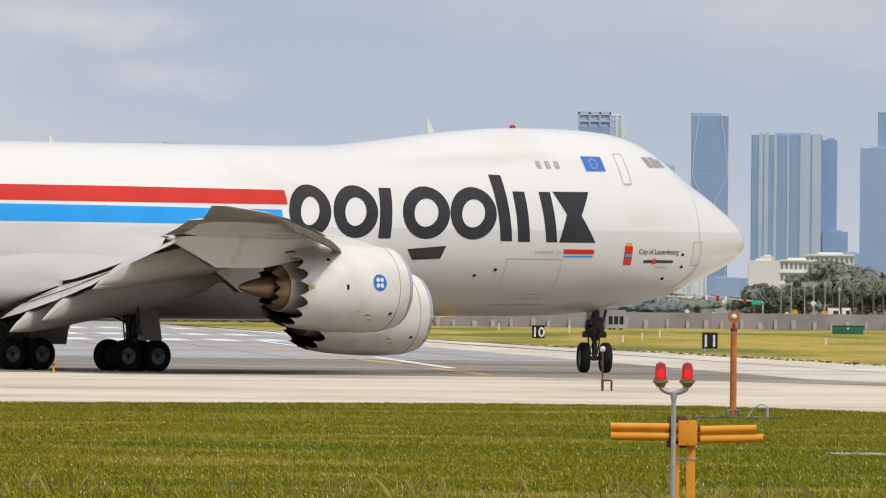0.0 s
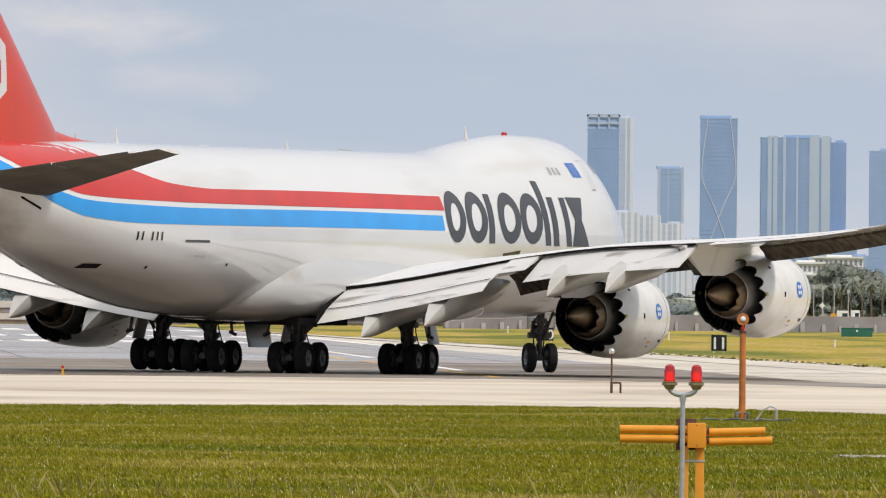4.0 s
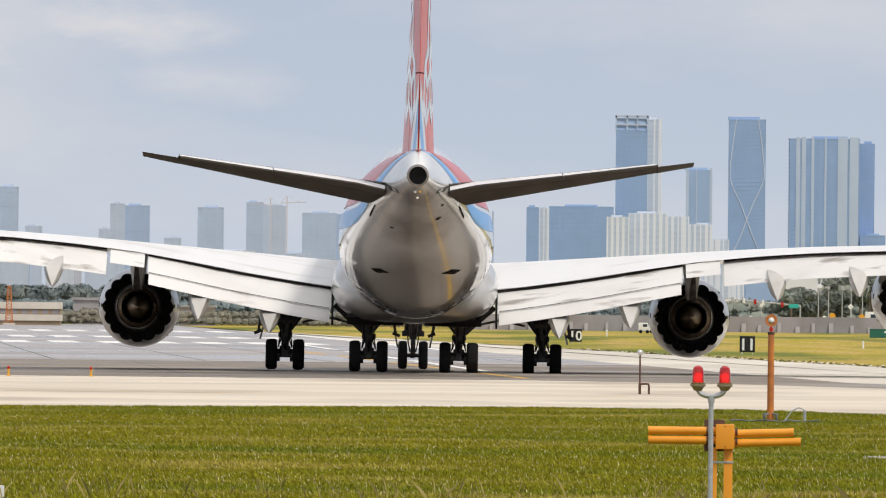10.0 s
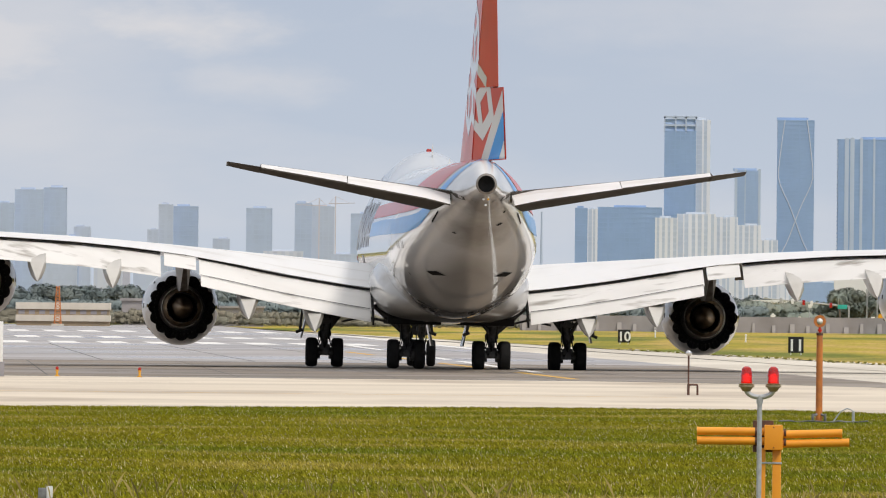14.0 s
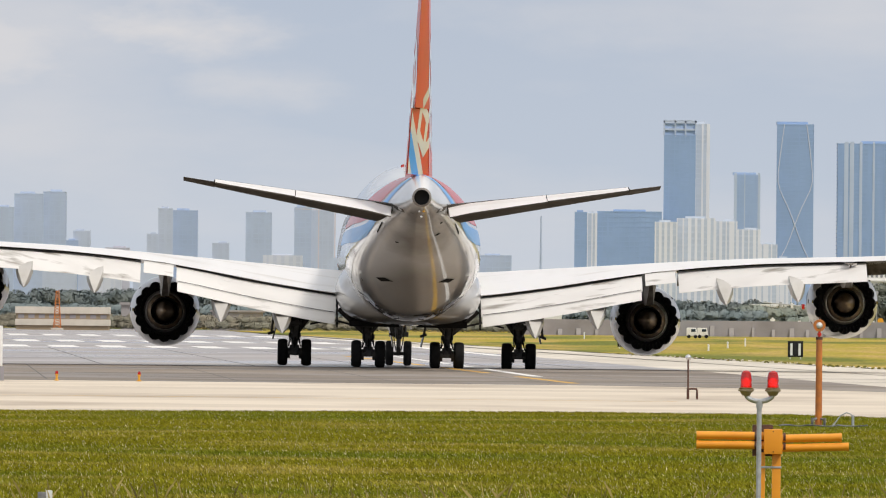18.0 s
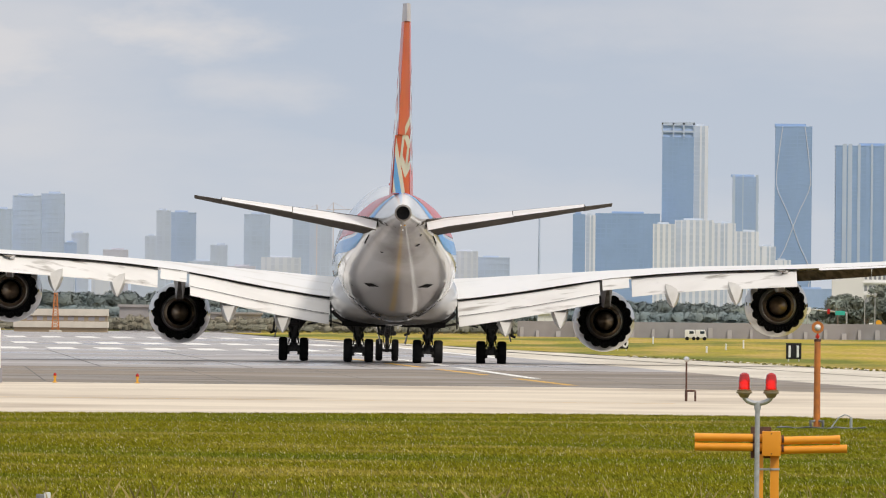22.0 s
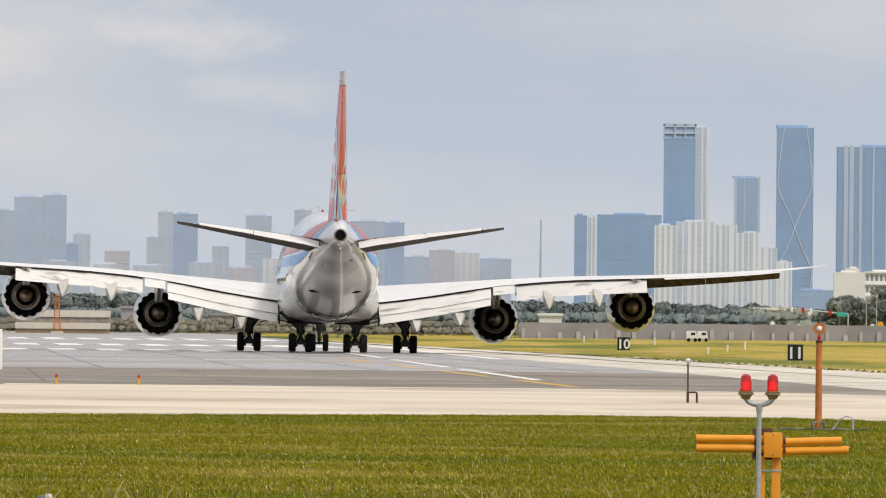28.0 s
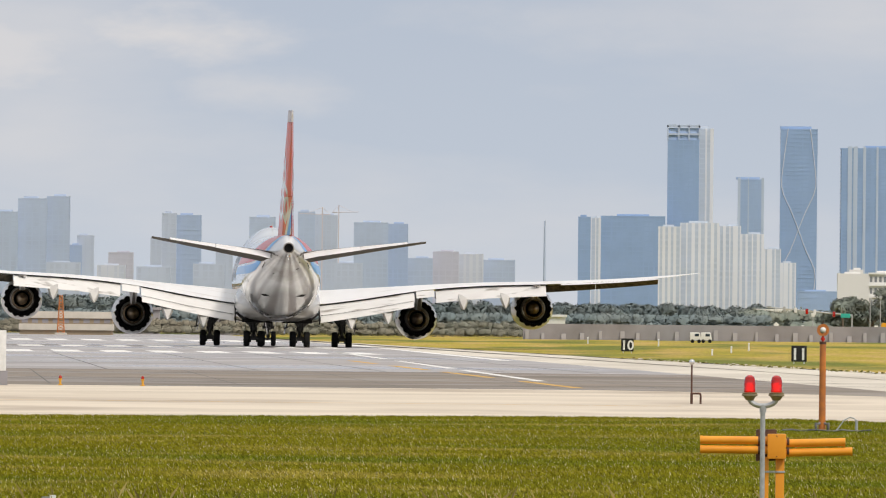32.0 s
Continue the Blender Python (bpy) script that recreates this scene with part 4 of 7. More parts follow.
def build_engine(x, lip, zc):
    e = new("engine")
    e.parent = plane
    e.matrix_basis = Matrix.Translation(local(x, lip, zc))
    n = 128
    prof = [(1.33, -1.1, 2), (1.35, -0.6, 1), (1.36, -0.30, 1), (1.41, -0.19, 1), (1.47, -0.16, 1), (1.54, -0.21, 1), (1.60, -0.42, 1), (1.66, -0.72, 0), (1.73, -1.5, 0), (1.73, -2.5, 0), (1.70, -3.4, 0), (1.64, -4.4, 0), (1.54, -5.15, 0), (1.455, -5.68, 0)]
    bm = bmesh.new()
    rings = lathe(bm, [(r, h) for r, h, _ in prof], "Y", n)
    k = 0
    for f in bm.faces:
        f.material_index = prof[min(k // n + 1, len(prof) - 1)][2]
        k += 1
    tooth = n // 16
    inner = []
    for i, v in enumerate(rings[-1]):
        ph = 1 - (1 - abs((i % tooth) / tooth - 0.5) * 2) ** 2
        v.co.y += 0.36 * ph
        v.co.x *= 0.965 + 0.085 * ph
        v.co.z *= 0.965 + 0.085 * ph
        inner.append(bm.verts.new((v.co.x * 0.965, v.co.y + 0.01, v.co.z * 0.965)))
    inner2 = [bm.verts.new((1.50 * math.cos(2 * math.pi * i / n), -3.7, 1.50 * math.sin(2 * math.pi * i / n))) for i in range(n)]
    for a, b in ((rings[-1], inner), (inner, inner2)):
        for i in range(n):
            bm.faces.new((a[i], a[(i + 1) % n], b[(i + 1) % n], b[i])).material_index = 2
    part("nacelle", bm, [M["nacelle"], M["chrome"], M["soot"], M["steel"]], e, "white nacelle with saw-toothed exhaust edge", sharp=30)
    bm = bmesh.new()
    lathe(bm, [(1.52, -3.8), (0.98, -3.9), (0.98, -4.5)], "Y", 48)
    part("fan_duct", bm, M["soot"], e, "dark fan duct")
    bm = bmesh.new()
    lathe(bm, [(1.0, -3.5), (1.05, -4.4), (1.02, -5.1), (0.93, -5.72), (0.90, -5.74), (0.86, -5.5)], "Y", 64)
    part("core_cowl", bm, M["core_pale"], e, "pale grey core cowl")
    bm = bmesh.new()
    rr = lathe(bm, [(0.86, -5.4), (0.87, -5.72), (0.80, -6.0), (0.70, -6.35)], "Y", 80)
    inn = []
    for i, v in enumerate(rr[-1]):
        ph = abs((i % 8) / 8 - 0.5) * 2
        v.co.y += 0.26 * ph
        inn.append(bm.verts.new((v.co.x * 0.95, v.co.y, v.co.z * 0.95)))
    inn2 = [bm.verts.new((0.62 * math.cos(2 * math.pi * i / 80), -5.3, 0.62 * math.sin(2 * math.pi * i / 80))) for i in range(80)]
    for a, b in ((rr[-1], inn), (inn, inn2)):
        for i in range(80):
            bm.faces.new((a[i], a[(i + 1) % 80], b[(i + 1) % 80], b[i])).material_index = 1
    part("core_nozzle", bm, [M["cone"], M["soot"]], e, "bronze saw-toothed core nozzle")
    bm = bmesh.new()
    for k in range(44):
        q = 2 * math.pi * k / 44
        u, v = Vector((math.cos(q), 0, math.sin(q))), Vector((-math.sin(q), 0, math.cos(q))) * 0.035
        pts = [u * 1.47 + Vector((0, -4.0, 0)), u * 1.20 + Vector((0, -4.0, 0)), u * 1.24 + Vector((0, -4.35, 0)), u * 1.47 + Vector((0, -4.35, 0))]
        vs = [[bm.verts.new(p + v * sg) for p in pts] for sg in (-1, 1)]
        bm.faces.new(vs[0])
        bm.faces.new(vs[1][::-1])
        for j in range(4):
            bm.faces.new((vs[0][j], vs[1][j], vs[1][(j + 1) % 4], vs[0][(j + 1) % 4]))
    tagged(part("vane_ring", bm, M["soot"], e, "ring of dark guide vanes in the duct", smooth=False), kind="stuff")
    bm = bmesh.new()
    lathe(bm, [(0.52, -5.2), (0.50, -5.8), (0.40, -6.5), (0.24, -7.2), (0.11, -7.55), (0.06, -7.62), (0.0, -7.62)], "Y", 32)
    part("exhaust_cone", bm, M["cone"], e, "bronze exhaust cone")
    bm = bmesh.new()
    lathe(bm, [(1.33, -1.15), (0.45, -1.05), (0.0, -0.45)], "Y", 40)
    part("fan", bm, M["dark"], e, "dark fan face")
    for q in (1, -1):
        a0 = radians(8)

        def disc(name, dy0, dz0, radius, mat, lift, label=""):
            """A round painted mark on the cowl."""
            verts = [(q * (1.735 + lift) * math.cos(a0 + dz0 / 1.7), -2.0 + dy0, 1.735 * math.sin(a0 + dz0 / 1.7))]
            for k in range(20):
                b = 2 * math.pi * k / 20
                ang = a0 + (dz0 + radius * math.sin(b)) / 1.70
                verts.append((q * (1.735 + lift) * math.cos(ang), -2.0 + dy0 + radius * math.cos(b), (1.735 + lift) * math.sin(ang)))
            from_lists(name, verts, [(0, 1 + k, 1 + (k + 1) % 20) for k in range(20)], mat, e, label)
        disc("maker_badge", 0, 0, 0.33, M["flag_blue"], 0.010, "round blue badge")
        for sy in (-1, 1):
            for sz in (-1, 1):
                disc("badge_dot", 0.10 * sy, 0.11 * sz, 0.085, M["white_plain"], 0.016)
    for q in (1, -1):
        for hh, deg, w, h, m, nm in ((-3.55, 2, 0.05, 0.10, "dark", "cowl_vent"), (-4.2, 42, 0.07, 0.05, "dark", "cowl_vent"), (-1.25, -34, 0.06, 0.06, "rust", "drain"), (-2.35, -36, 0.12, 0.05, "yellow", "placard"), (-2.9, -30, 0.08, 0.03, "panel_grey", "latch"), (-2.15, -44, 0.09, 0.04, "panel_grey", "latch")):
            r = 1.735 if hh > -2.6 else 1.735 - 0.035 * (-2.6 - hh)
            bm = bmesh.new()
            box(bm, -w, w, -h, h, -0.02, 0.012, 0.004)
            ob = part(nm, bm, M[m], e)
            a = radians(deg)
            ob.matrix_basis = Matrix.Translation((q * r * math.cos(a), hh, r * math.sin(a))) @ Matrix.Rotation(radians(90 - deg) * q, 4, "Y") @ Matrix.Rotation(radians(90), 4, "Z")
    for q in (1, -1):
        bm = bmesh.new()
        box(bm, -0.02, 0.03, -0.28, 0.30, -0.075, 0.075, 0.015)
        hinge = part("reverser_hinge", bm, M["primer"], e, "yellow primed reverser hinge fitting")
        hinge.matrix_basis = Matrix.Translation((q * 1.535, -5.15, 0.05)) @ Matrix.Rotation(q * radians(10), 4, "Z")
    for hh in (-0.95, -2.9):
        bm = bmesh.new()
        rr_ = 1.693 if hh > -1 else 1.709
        lathe(bm, [(rr_ - 0.02, hh - 0.03), (rr_ + 0.004, hh - 0.012), (rr_ + 0.004, hh + 0.012), (rr_ - 0.02, hh + 0.03)], "Y", 64)
        part("cowl_seam", bm, M["panel_grey"], e)
    return e


def build_pylon(x, lip, zc):
    ax = abs(x)
    zl, zt, le, te = w_zle(ax), w_zte(ax), w_le(ax), w_te(ax)

    def zw(s):
        return zl + (zt - zl) * (s - le) / (te - le)
    low = [(lip + 0.9, zc + 1.60), (lip + 3.0, zc + 1.45), (lip + 4.9, zc + 1.05), (lip + 6.6, zc + 0.75), (lip + 8.9, zc + 0.75), (lip + 11.2, zw(lip + 11.2) - 0.16)]
    high = [(lip + 0.95, zc + 1.66), (lip + 2.4, zc + 1.98), (le + 0.2, zw(le) + 0.10), (le + 1.6, zw(le + 1.6) + 0.1), (le + 3.4, zw(le + 3.4)), (lip + 11.3, zw(lip + 11.3) - 0.06)]
    verts, faces = [], []
    for (s0, z0), (s1, z1), hb, hw in zip(low, high, (0.05, 0.22, 0.26, 0.20, 0.17, 0.04), (0.05, 0.24, 0.32, 0.42, 0.44, 0.30)):
        verts += [local(x - hb, s0, z0), local(x + hb, s0, z0), local(x + hw, s1, z1), local(x - hw, s1, z1)]
    for i in range(5):
        for k in range(4):
            faces.append((i * 4 + k, i * 4 + (k + 1) % 4, i * 4 + 4 + (k + 1) % 4, i * 4 + 4 + k))
    faces += [(0, 1, 2, 3), (20, 21, 22, 23)]
    ob = from_lists("engine_pylon", verts, faces, [M["wing_white"], M["steel"]], plane, "white engine pylon with a bare metal heat shield", smooth=False, face_mats=[0] * 4 + [1, 0, 0, 0] * 4 + [0, 1])
    bm = bmesh.new()
    bm.from_mesh(ob.data)
    bmesh.ops.recalc_face_normals(bm, faces=bm.faces)
    bm.to_mesh(ob.data)
    bm.free()


HINGED = {}


def hinge_frame(p, q, sideways=False):
    """A frame at p whose z (or x) axis runs along the hinge towards q."""
    d = (q - p).normalized()
    if sideways:
        x = d if d.x > 0 else -d
        z = (Vector((0, 0, 1)) - x * x.z).normalized()
        y = z.cross(x)
    else:
        z = d
        x = (Vector((1, 0, 0)) - z * z.x).normalized()
        y = z.cross(x)
    m = Matrix((x, y, z)).transposed().to_4x4()
    m.translation = p
    return m


def hang(ob, frame_):
    ob.data.transform(frame_.inverted())
    ob.matrix_basis = frame_
    return ob


def build_tail():
    for side in (1, -1):
        secs, elev = [], {}
        for f in (0, 0.17, 0.33, 0.5, 0.67, 0.86, 0.865, 1.0):
            x = 0.6 + (11.08 - 0.6) * f
            le, te = 63.2 + (73.0 - 63.2) * f, 71.6 + (75.2 - 71.6) * f
            z, th = 7.46 + (8.84 - 7.46) * f, 1.2 + (0.28 - 1.2) * f
            hinge = le + (te - le) * 0.70
            drop = (hinge - le) * math.tan(radians(6.0))
            full = airfoil_section(side * x, le, te, z - drop, z + drop * 0.43 * (1 if f < 0.863 else -0.4), th)
            secs.append([local(v.x, min(S0 - v.y, hinge), v.z) if (S0 - v.y) > hinge and f < 0.863 else v for v in full])
            ht = th * 0.22
            for name, f0, f1 in (("inner", 0, 0.5), ("outer", 0.5, 0.86)):
                if f0 <= f <= f1:
                    xe = max(x, 1.3) + (0.02 if f == f0 else (-0.02 if f == f1 else 0))
                    elev.setdefault(name, []).append([local(side * xe, s, zz) for s, zz in ((hinge + 0.03, z + ht), (hinge + (te - hinge) * 0.5, z + ht * 0.55), (te, z + 0.03), (te, z - 0.03), (hinge + (te - hinge) * 0.5, z - ht * 0.5), (hinge + 0.03, z - ht * 0.8))])
        lofted("tailplane", secs, [M["wing_white"], M["tail_under"]], plane, "white tailplane, its underside darkened in colour for shade", pick=lambda k, n: 0 if k < n // 2 else 1)
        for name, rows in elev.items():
            ob = lofted("elevator", rows, [M["wing_white"], M["tail_under"]], plane, name + " elevator, white with its underside darkened in colour for shade", pick=lambda k, n: 0 if k < 2 else 1)
            fr = hinge_frame(rows[0][0], rows[-1][0], True)
            HINGED["elevator", side, name] = (hang(ob, fr), fr)
    # fin and rudders

    def fin_at(z):
        f = (z - 9.0) / (19.2 - 9.0)
        return 59.4 + (71.7 - 59.4) * f, 72.9 + (75.3 - 72.9) * f, 2.6 + (0.8 - 2.6) * f

    def fin_sec(z, a, b, n=12):
        le, te, th = fin_at(z)
        pts = []
        for k in range(n + 1):
            t = a + (b - a) * (k / n) ** (1.6 if a == 0 else 1)
            y = 5 * (0.2969 * math.sqrt(t) - 0.126 * t - 0.3516 * t**2 + 0.2843 * t**3 - 0.1015 * t**4)
            pts.append((t, 0.5 * y * th))
        return [local(v, le + (te - le) * t, z) for t, v in pts] + [local(-v, le + (te - le) * t, z) for t, v in pts[::-1]]
    zs = (8.7, 10, 11.5, 13, 15, 17, 18.25)
    lofted("fin", [fin_sec(z, 0, 0.69) for z in zs], M["fin_red"], plane, "tall red tail fin")
    lofted("fin_tip", [fin_sec(z, 0, 1.0) for z in (18.26, 18.7, 19.05, 19.2)], M["pale_tip"], plane, "pale grey fin tip cap")
    # fillet ahead of the fin
    secs = []
    for k in range(8):
        f = k / 7
        s = 55.5 + 5.4 * f
        hgt, wd = 0.02 + 0.55 * f * f, 0.03 + 0.42 * f
        zt = f_top(s)
        secs.append([local(wd * math.cos(q), s, zt - 0.12 + (hgt + 0.1) * math.sin(q)) for q in [math.pi * j / 8 for j in range(9)]])
    lofted("fin_fillet", secs, M["fin_red"], plane, "red fillet in front of the fin", caps=False)
    up = lofted("upper_rudder", [fin_sec(z, 0.70, 1.0, 6) for z in (12.25, 14, 16, 17.4, 18.22)], M["fin_red"], plane, "red upper rudder")
    lo = lofted("lower_rudder", [fin_sec(z, 0.70, 1.0, 6) for z in (9.1, 10, 11, 12.2)], M["fin_red"], plane, "lower rudder, red with white and blue corner")

    def hinge_s(z):
        le, te, th = fin_at(z)
        return le + (te - le) * 0.695
    fr = hinge_frame(local(0, hinge_s(9.0), 9.0), local(0, hinge_s(19.0), 19.0))
    HINGED["rudder", 1, "upper"] = (hang(up, fr), fr)
    HINGED["rudder", 2, "lower"] = (hang(lo, fr), fr)

    def fin_x(s, z):
        le, te, th = fin_at(z)
        t = min(max((s - le) / (te - le), 0.001), 1)
        return 0.5 * th * 5 * (0.2969 * math.sqrt(t) - 0.126 * t - 0.3516 * t**2 + 0.2843 * t**3 - 0.1015 * t**4)

    def fin_patch(name, quad, mat, side, n=4, label="", off=0.014):
        verts, faces = [], []
        (a, b, c, d) = [Vector(q) for q in quad]
        for i in range(n + 1):
            for j in range(3):
                p = (a.lerp(b, i / n)).lerp(d.lerp(c, i / n), j / 2)
                verts.append(local(side * (fin_x(p.x, p.y) + off), p.x, p.y))
        for i in range(n):
            for j in range(2):
                faces.append((i * 3 + j, i * 3 + j + 1, (i + 1) * 3 + j + 1, (i + 1) * 3 + j))
        mid = (a + b + c + d) / 4
        ob = from_lists(name, verts, faces, mat, plane, label)
        if mid.x > hinge_s(mid.y):
            ob.parent = up if mid.y > 12.22 else lo
            ob.data.transform(fr.inverted())
        return ob

    BAR_LIFT = [0.0]

    def fin_bar(p, q, w, mat, side):
        p, q = Vector(p), Vector(q)
        d = (q - p).normalized()
        nrm = Vector((-d.y, d.x)) * w / 2
        e = d * w * 0.3
        p, q = p - e, q + e
        cuts = [0, 1]
        h0, h1 = p.x - hinge_s(p.y), q.x - hinge_s(q.y)
        if h0 * h1 < 0:
            cuts = [0, abs(h0) / (abs(h0) + abs(h1)), 1]
        for c0, c1 in zip(cuts, cuts[1:]):
            u, v = p.lerp(q, c0), p.lerp(q, c1)
            BAR_LIFT[0] += 0.0016
            fin_patch("fin_emblem", (u + nrm, v + nrm, v - nrm, u - nrm), mat, side, label="white bar of the fin emblem", off=0.004 + BAR_LIFT[0] % 0.0096)
    for side in (1, -1):
        # emblem: three stacked hexagonal frames in white bars
        for cs, cz in ((70.50, 11.78), (67.55, 11.95), (69.6, 14.35)):
            hexa = [(cs + 1.42 * sx, cz + sz) for sx, sz in ((0, 1.5), (1, 0.74), (1, -0.74), (0, -1.5), (-1, -0.74), (-1, 0.74))]
            for i in range(6):
                fin_bar(hexa[i], hexa[(i + 1) % 6], 0.52, M["white"], side)
            fin_bar((cs, cz), hexa[1], 0.52, M["white"], side)
            fin_bar((cs, cz), hexa[5], 0.52, M["white"], side)
            fin_bar((cs, cz), hexa[3], 0.52, M["white"], side)
        fin_patch("rudder_stripe", ((72.2, 9.15), (73.08, 9.95), (73.38, 11.2), (70.9, 9.15)), M["blue"], side, label="light blue rudder stripe", off=0.018)
        fin_patch("rudder_stripe", ((70.9, 9.15), (73.38, 11.2), (73.58, 12.1), (70.0, 9.15)), M["white"], side, label="white rudder stripe", off=0.016)
        fin_patch("rudder_corner", ((72.2, 9.15), (72.5, 9.4), (73.08, 9.95), (72.9, 9.15)), M["white"], side, label="white rudder corner", off=0.020)


def wheel(parent, x, y, z, r=0.655, w=0.48):
    bm = bmesh.new()
    prof = [(0.10, -w * 0.30), (r * 0.42, -w * 0.32), (r * 0.52, -w * 0.40), (r * 0.62, -w * 0.5), (r * 0.86, -w * 0.5), (r * 0.97, -w * 0.36), (r, -w * 0.15), (r, w * 0.15), (r * 0.97, w * 0.36), (r * 0.86, w * 0.5), (r * 0.62, w * 0.5), (r * 0.52, w * 0.40), (r * 0.42, w * 0.32), (0.10, w * 0.30)]
    lathe(bm, prof, "X", 28, mats=[1, 1, 0, 0, 0, 0, 0, 0, 0, 0, 0, 1, 1], closed=True)
    for k in range(8):
        a = 2 * math.pi * k / 8
        for sd in (-1, 1):
            tube(bm, (sd * w * 0.28, r * 0.3 * math.cos(a), r * 0.3 * math.sin(a)), (sd * w * 0.36, r * 0.3 * math.cos(a), r * 0.3 * math.sin(a)), 0.045, n=6, mat=1)
    ob = part("wheel", bm, [M["tyre"], M["hub"]], parent, "black tyre on a grey hub")
    ob.matrix_basis = pose(x, y, z)
    WHEELS.append((ob, x, y, z, r))
    return ob


WHEELS = []


def main_gear(x, s, top, lean):
    g = new("main_gear")
    g.parent = plane
    g.matrix_basis = Matrix.Translation(local(x, s, 0))
    for dy in (-0.74, 0.74):
        for dx in (-0.58, 0.58):
            wheel(g, dx, dy, 0.655)
    bm = bmesh.new()
    tube(bm, (0, -0.95, 0.66), (0, 0.95, 0.66), 0.14)
    for dy in (-0.74, 0.74):
        tube(bm, (-0.6, dy, 0.62), (0.6, dy, 0.62), 0.10)
        tube(bm, (-0.34, dy, 0.62), (-0.22, dy, 0.62), 0.27, n=16)
        tube(bm, (0.34, dy, 0.62), (0.22, dy, 0.62), 0.27, n=16)
    part("bogie_beam", bm, M["strut"], g, "dark bogie beam with brakes")
    bm = bmesh.new()
    tube(bm, (0, 0, 0.6), (0, 0, 1.5), 0.12)
    tube(bm, (0, 0, 1.25), (lean * 0.25, 0, top), 0.22, 0.27)
    tube(bm, (0, 0, 1.32), (0, 0, 1.5), 0.25)
    tube(bm, (0, -0.2, 1.4), (0, -0.62, 1.05), 0.05)
    tube(bm, (0, -0.62, 1.05), (0, -0.2, 0.75), 0.05)
    tube(bm, (0.12, 0.1, 0.8), (0.15, 0.12, top), 0.035)
    tube(bm, (-0.13, -0.15, 0.9), (-0.16, -0.15, top), 0.03)
    part("shock_strut", bm, M["strut"], g, "grey shock strut with torque link")
    bm = bmesh.new()
    tube(bm, (0, 0, 1.50), (lean * 1.45, 0.1, top + 0.1), 0.12, 0.17)
    tube(bm, (lean * 0.35, 0, 1.95), (lean * 0.3, 0.05, top), 0.09)
    tube(bm, (lean * 0.75, 0.05, 2.05), (lean * 1.9, 0.1, 2.32), 0.05)
    tube(bm, (0, 0.05, 1.5), (lean * 0.3, 1.6, top + 0.1), 0.07)
    tube(bm, (-0.1, -0.1, 1.9), (lean * 0.7, -0.3, top), 0.05)
    part("side_brace", bm, M["strut"], g, "dark diagonal brace")
    bm = bmesh.new()
    for sx in (-1, 1):
        pipe_path(bm, [(sx * 0.16, -0.2, top - 0.3), (sx * 0.24, -0.28, 1.9), (sx * 0.18, -0.26, 1.3), (sx * 0.3, -0.6, 0.95)], 0.03, 6)
        pipe_path(bm, [(sx * 0.10, 0.22, top - 0.2), (sx * 0.2, 0.3, 1.7), (sx * 0.3, 0.6, 0.95)], 0.025, 6)
    part("brake_hose", bm, M["tyre"], g, "black brake hoses")
    bm = bmesh.new()
    box(bm, -0.32, 0.32, -0.3, 0.3, 1.95, 2.2, 0.06)
    tube(bm, (-0.45, -0.25, 2.35), (0.45, -0.25, 2.35), 0.09)
    part("actuator", bm, M["strut"], g, "dark retraction actuator")
    bm = bmesh.new()
    box(bm, -0.24, 0.24, -0.42, 0.42, 0.55, 1.02, 0.08)
    part("bogie_pivot", bm, M["strut"], g, "dark bogie pivot block")
    bm = bmesh.new()
    box(bm, -0.3, 0.3, -0.16, 0.16, 1.38, 1.62, 0.05)
    part("strut_collar", bm, M["strut"], g, "dark collar on the strut")
    bm = bmesh.new()
    tube(bm, (lean * -0.15, -0.35, 1.7), (lean * -0.95, -0.5, top - 0.05), 0.075)
    tube(bm, (lean * -0.95, -0.5, top - 0.05), (lean * -1.15, -0.55, 1.6), 0.06)
    tube(bm, (lean * -1.02, -0.53, 1.66), (lean * -1.32, -0.57, 1.54), 0.07)
    part("door_link", bm, M["strut"], g, "thin door link")
    return g


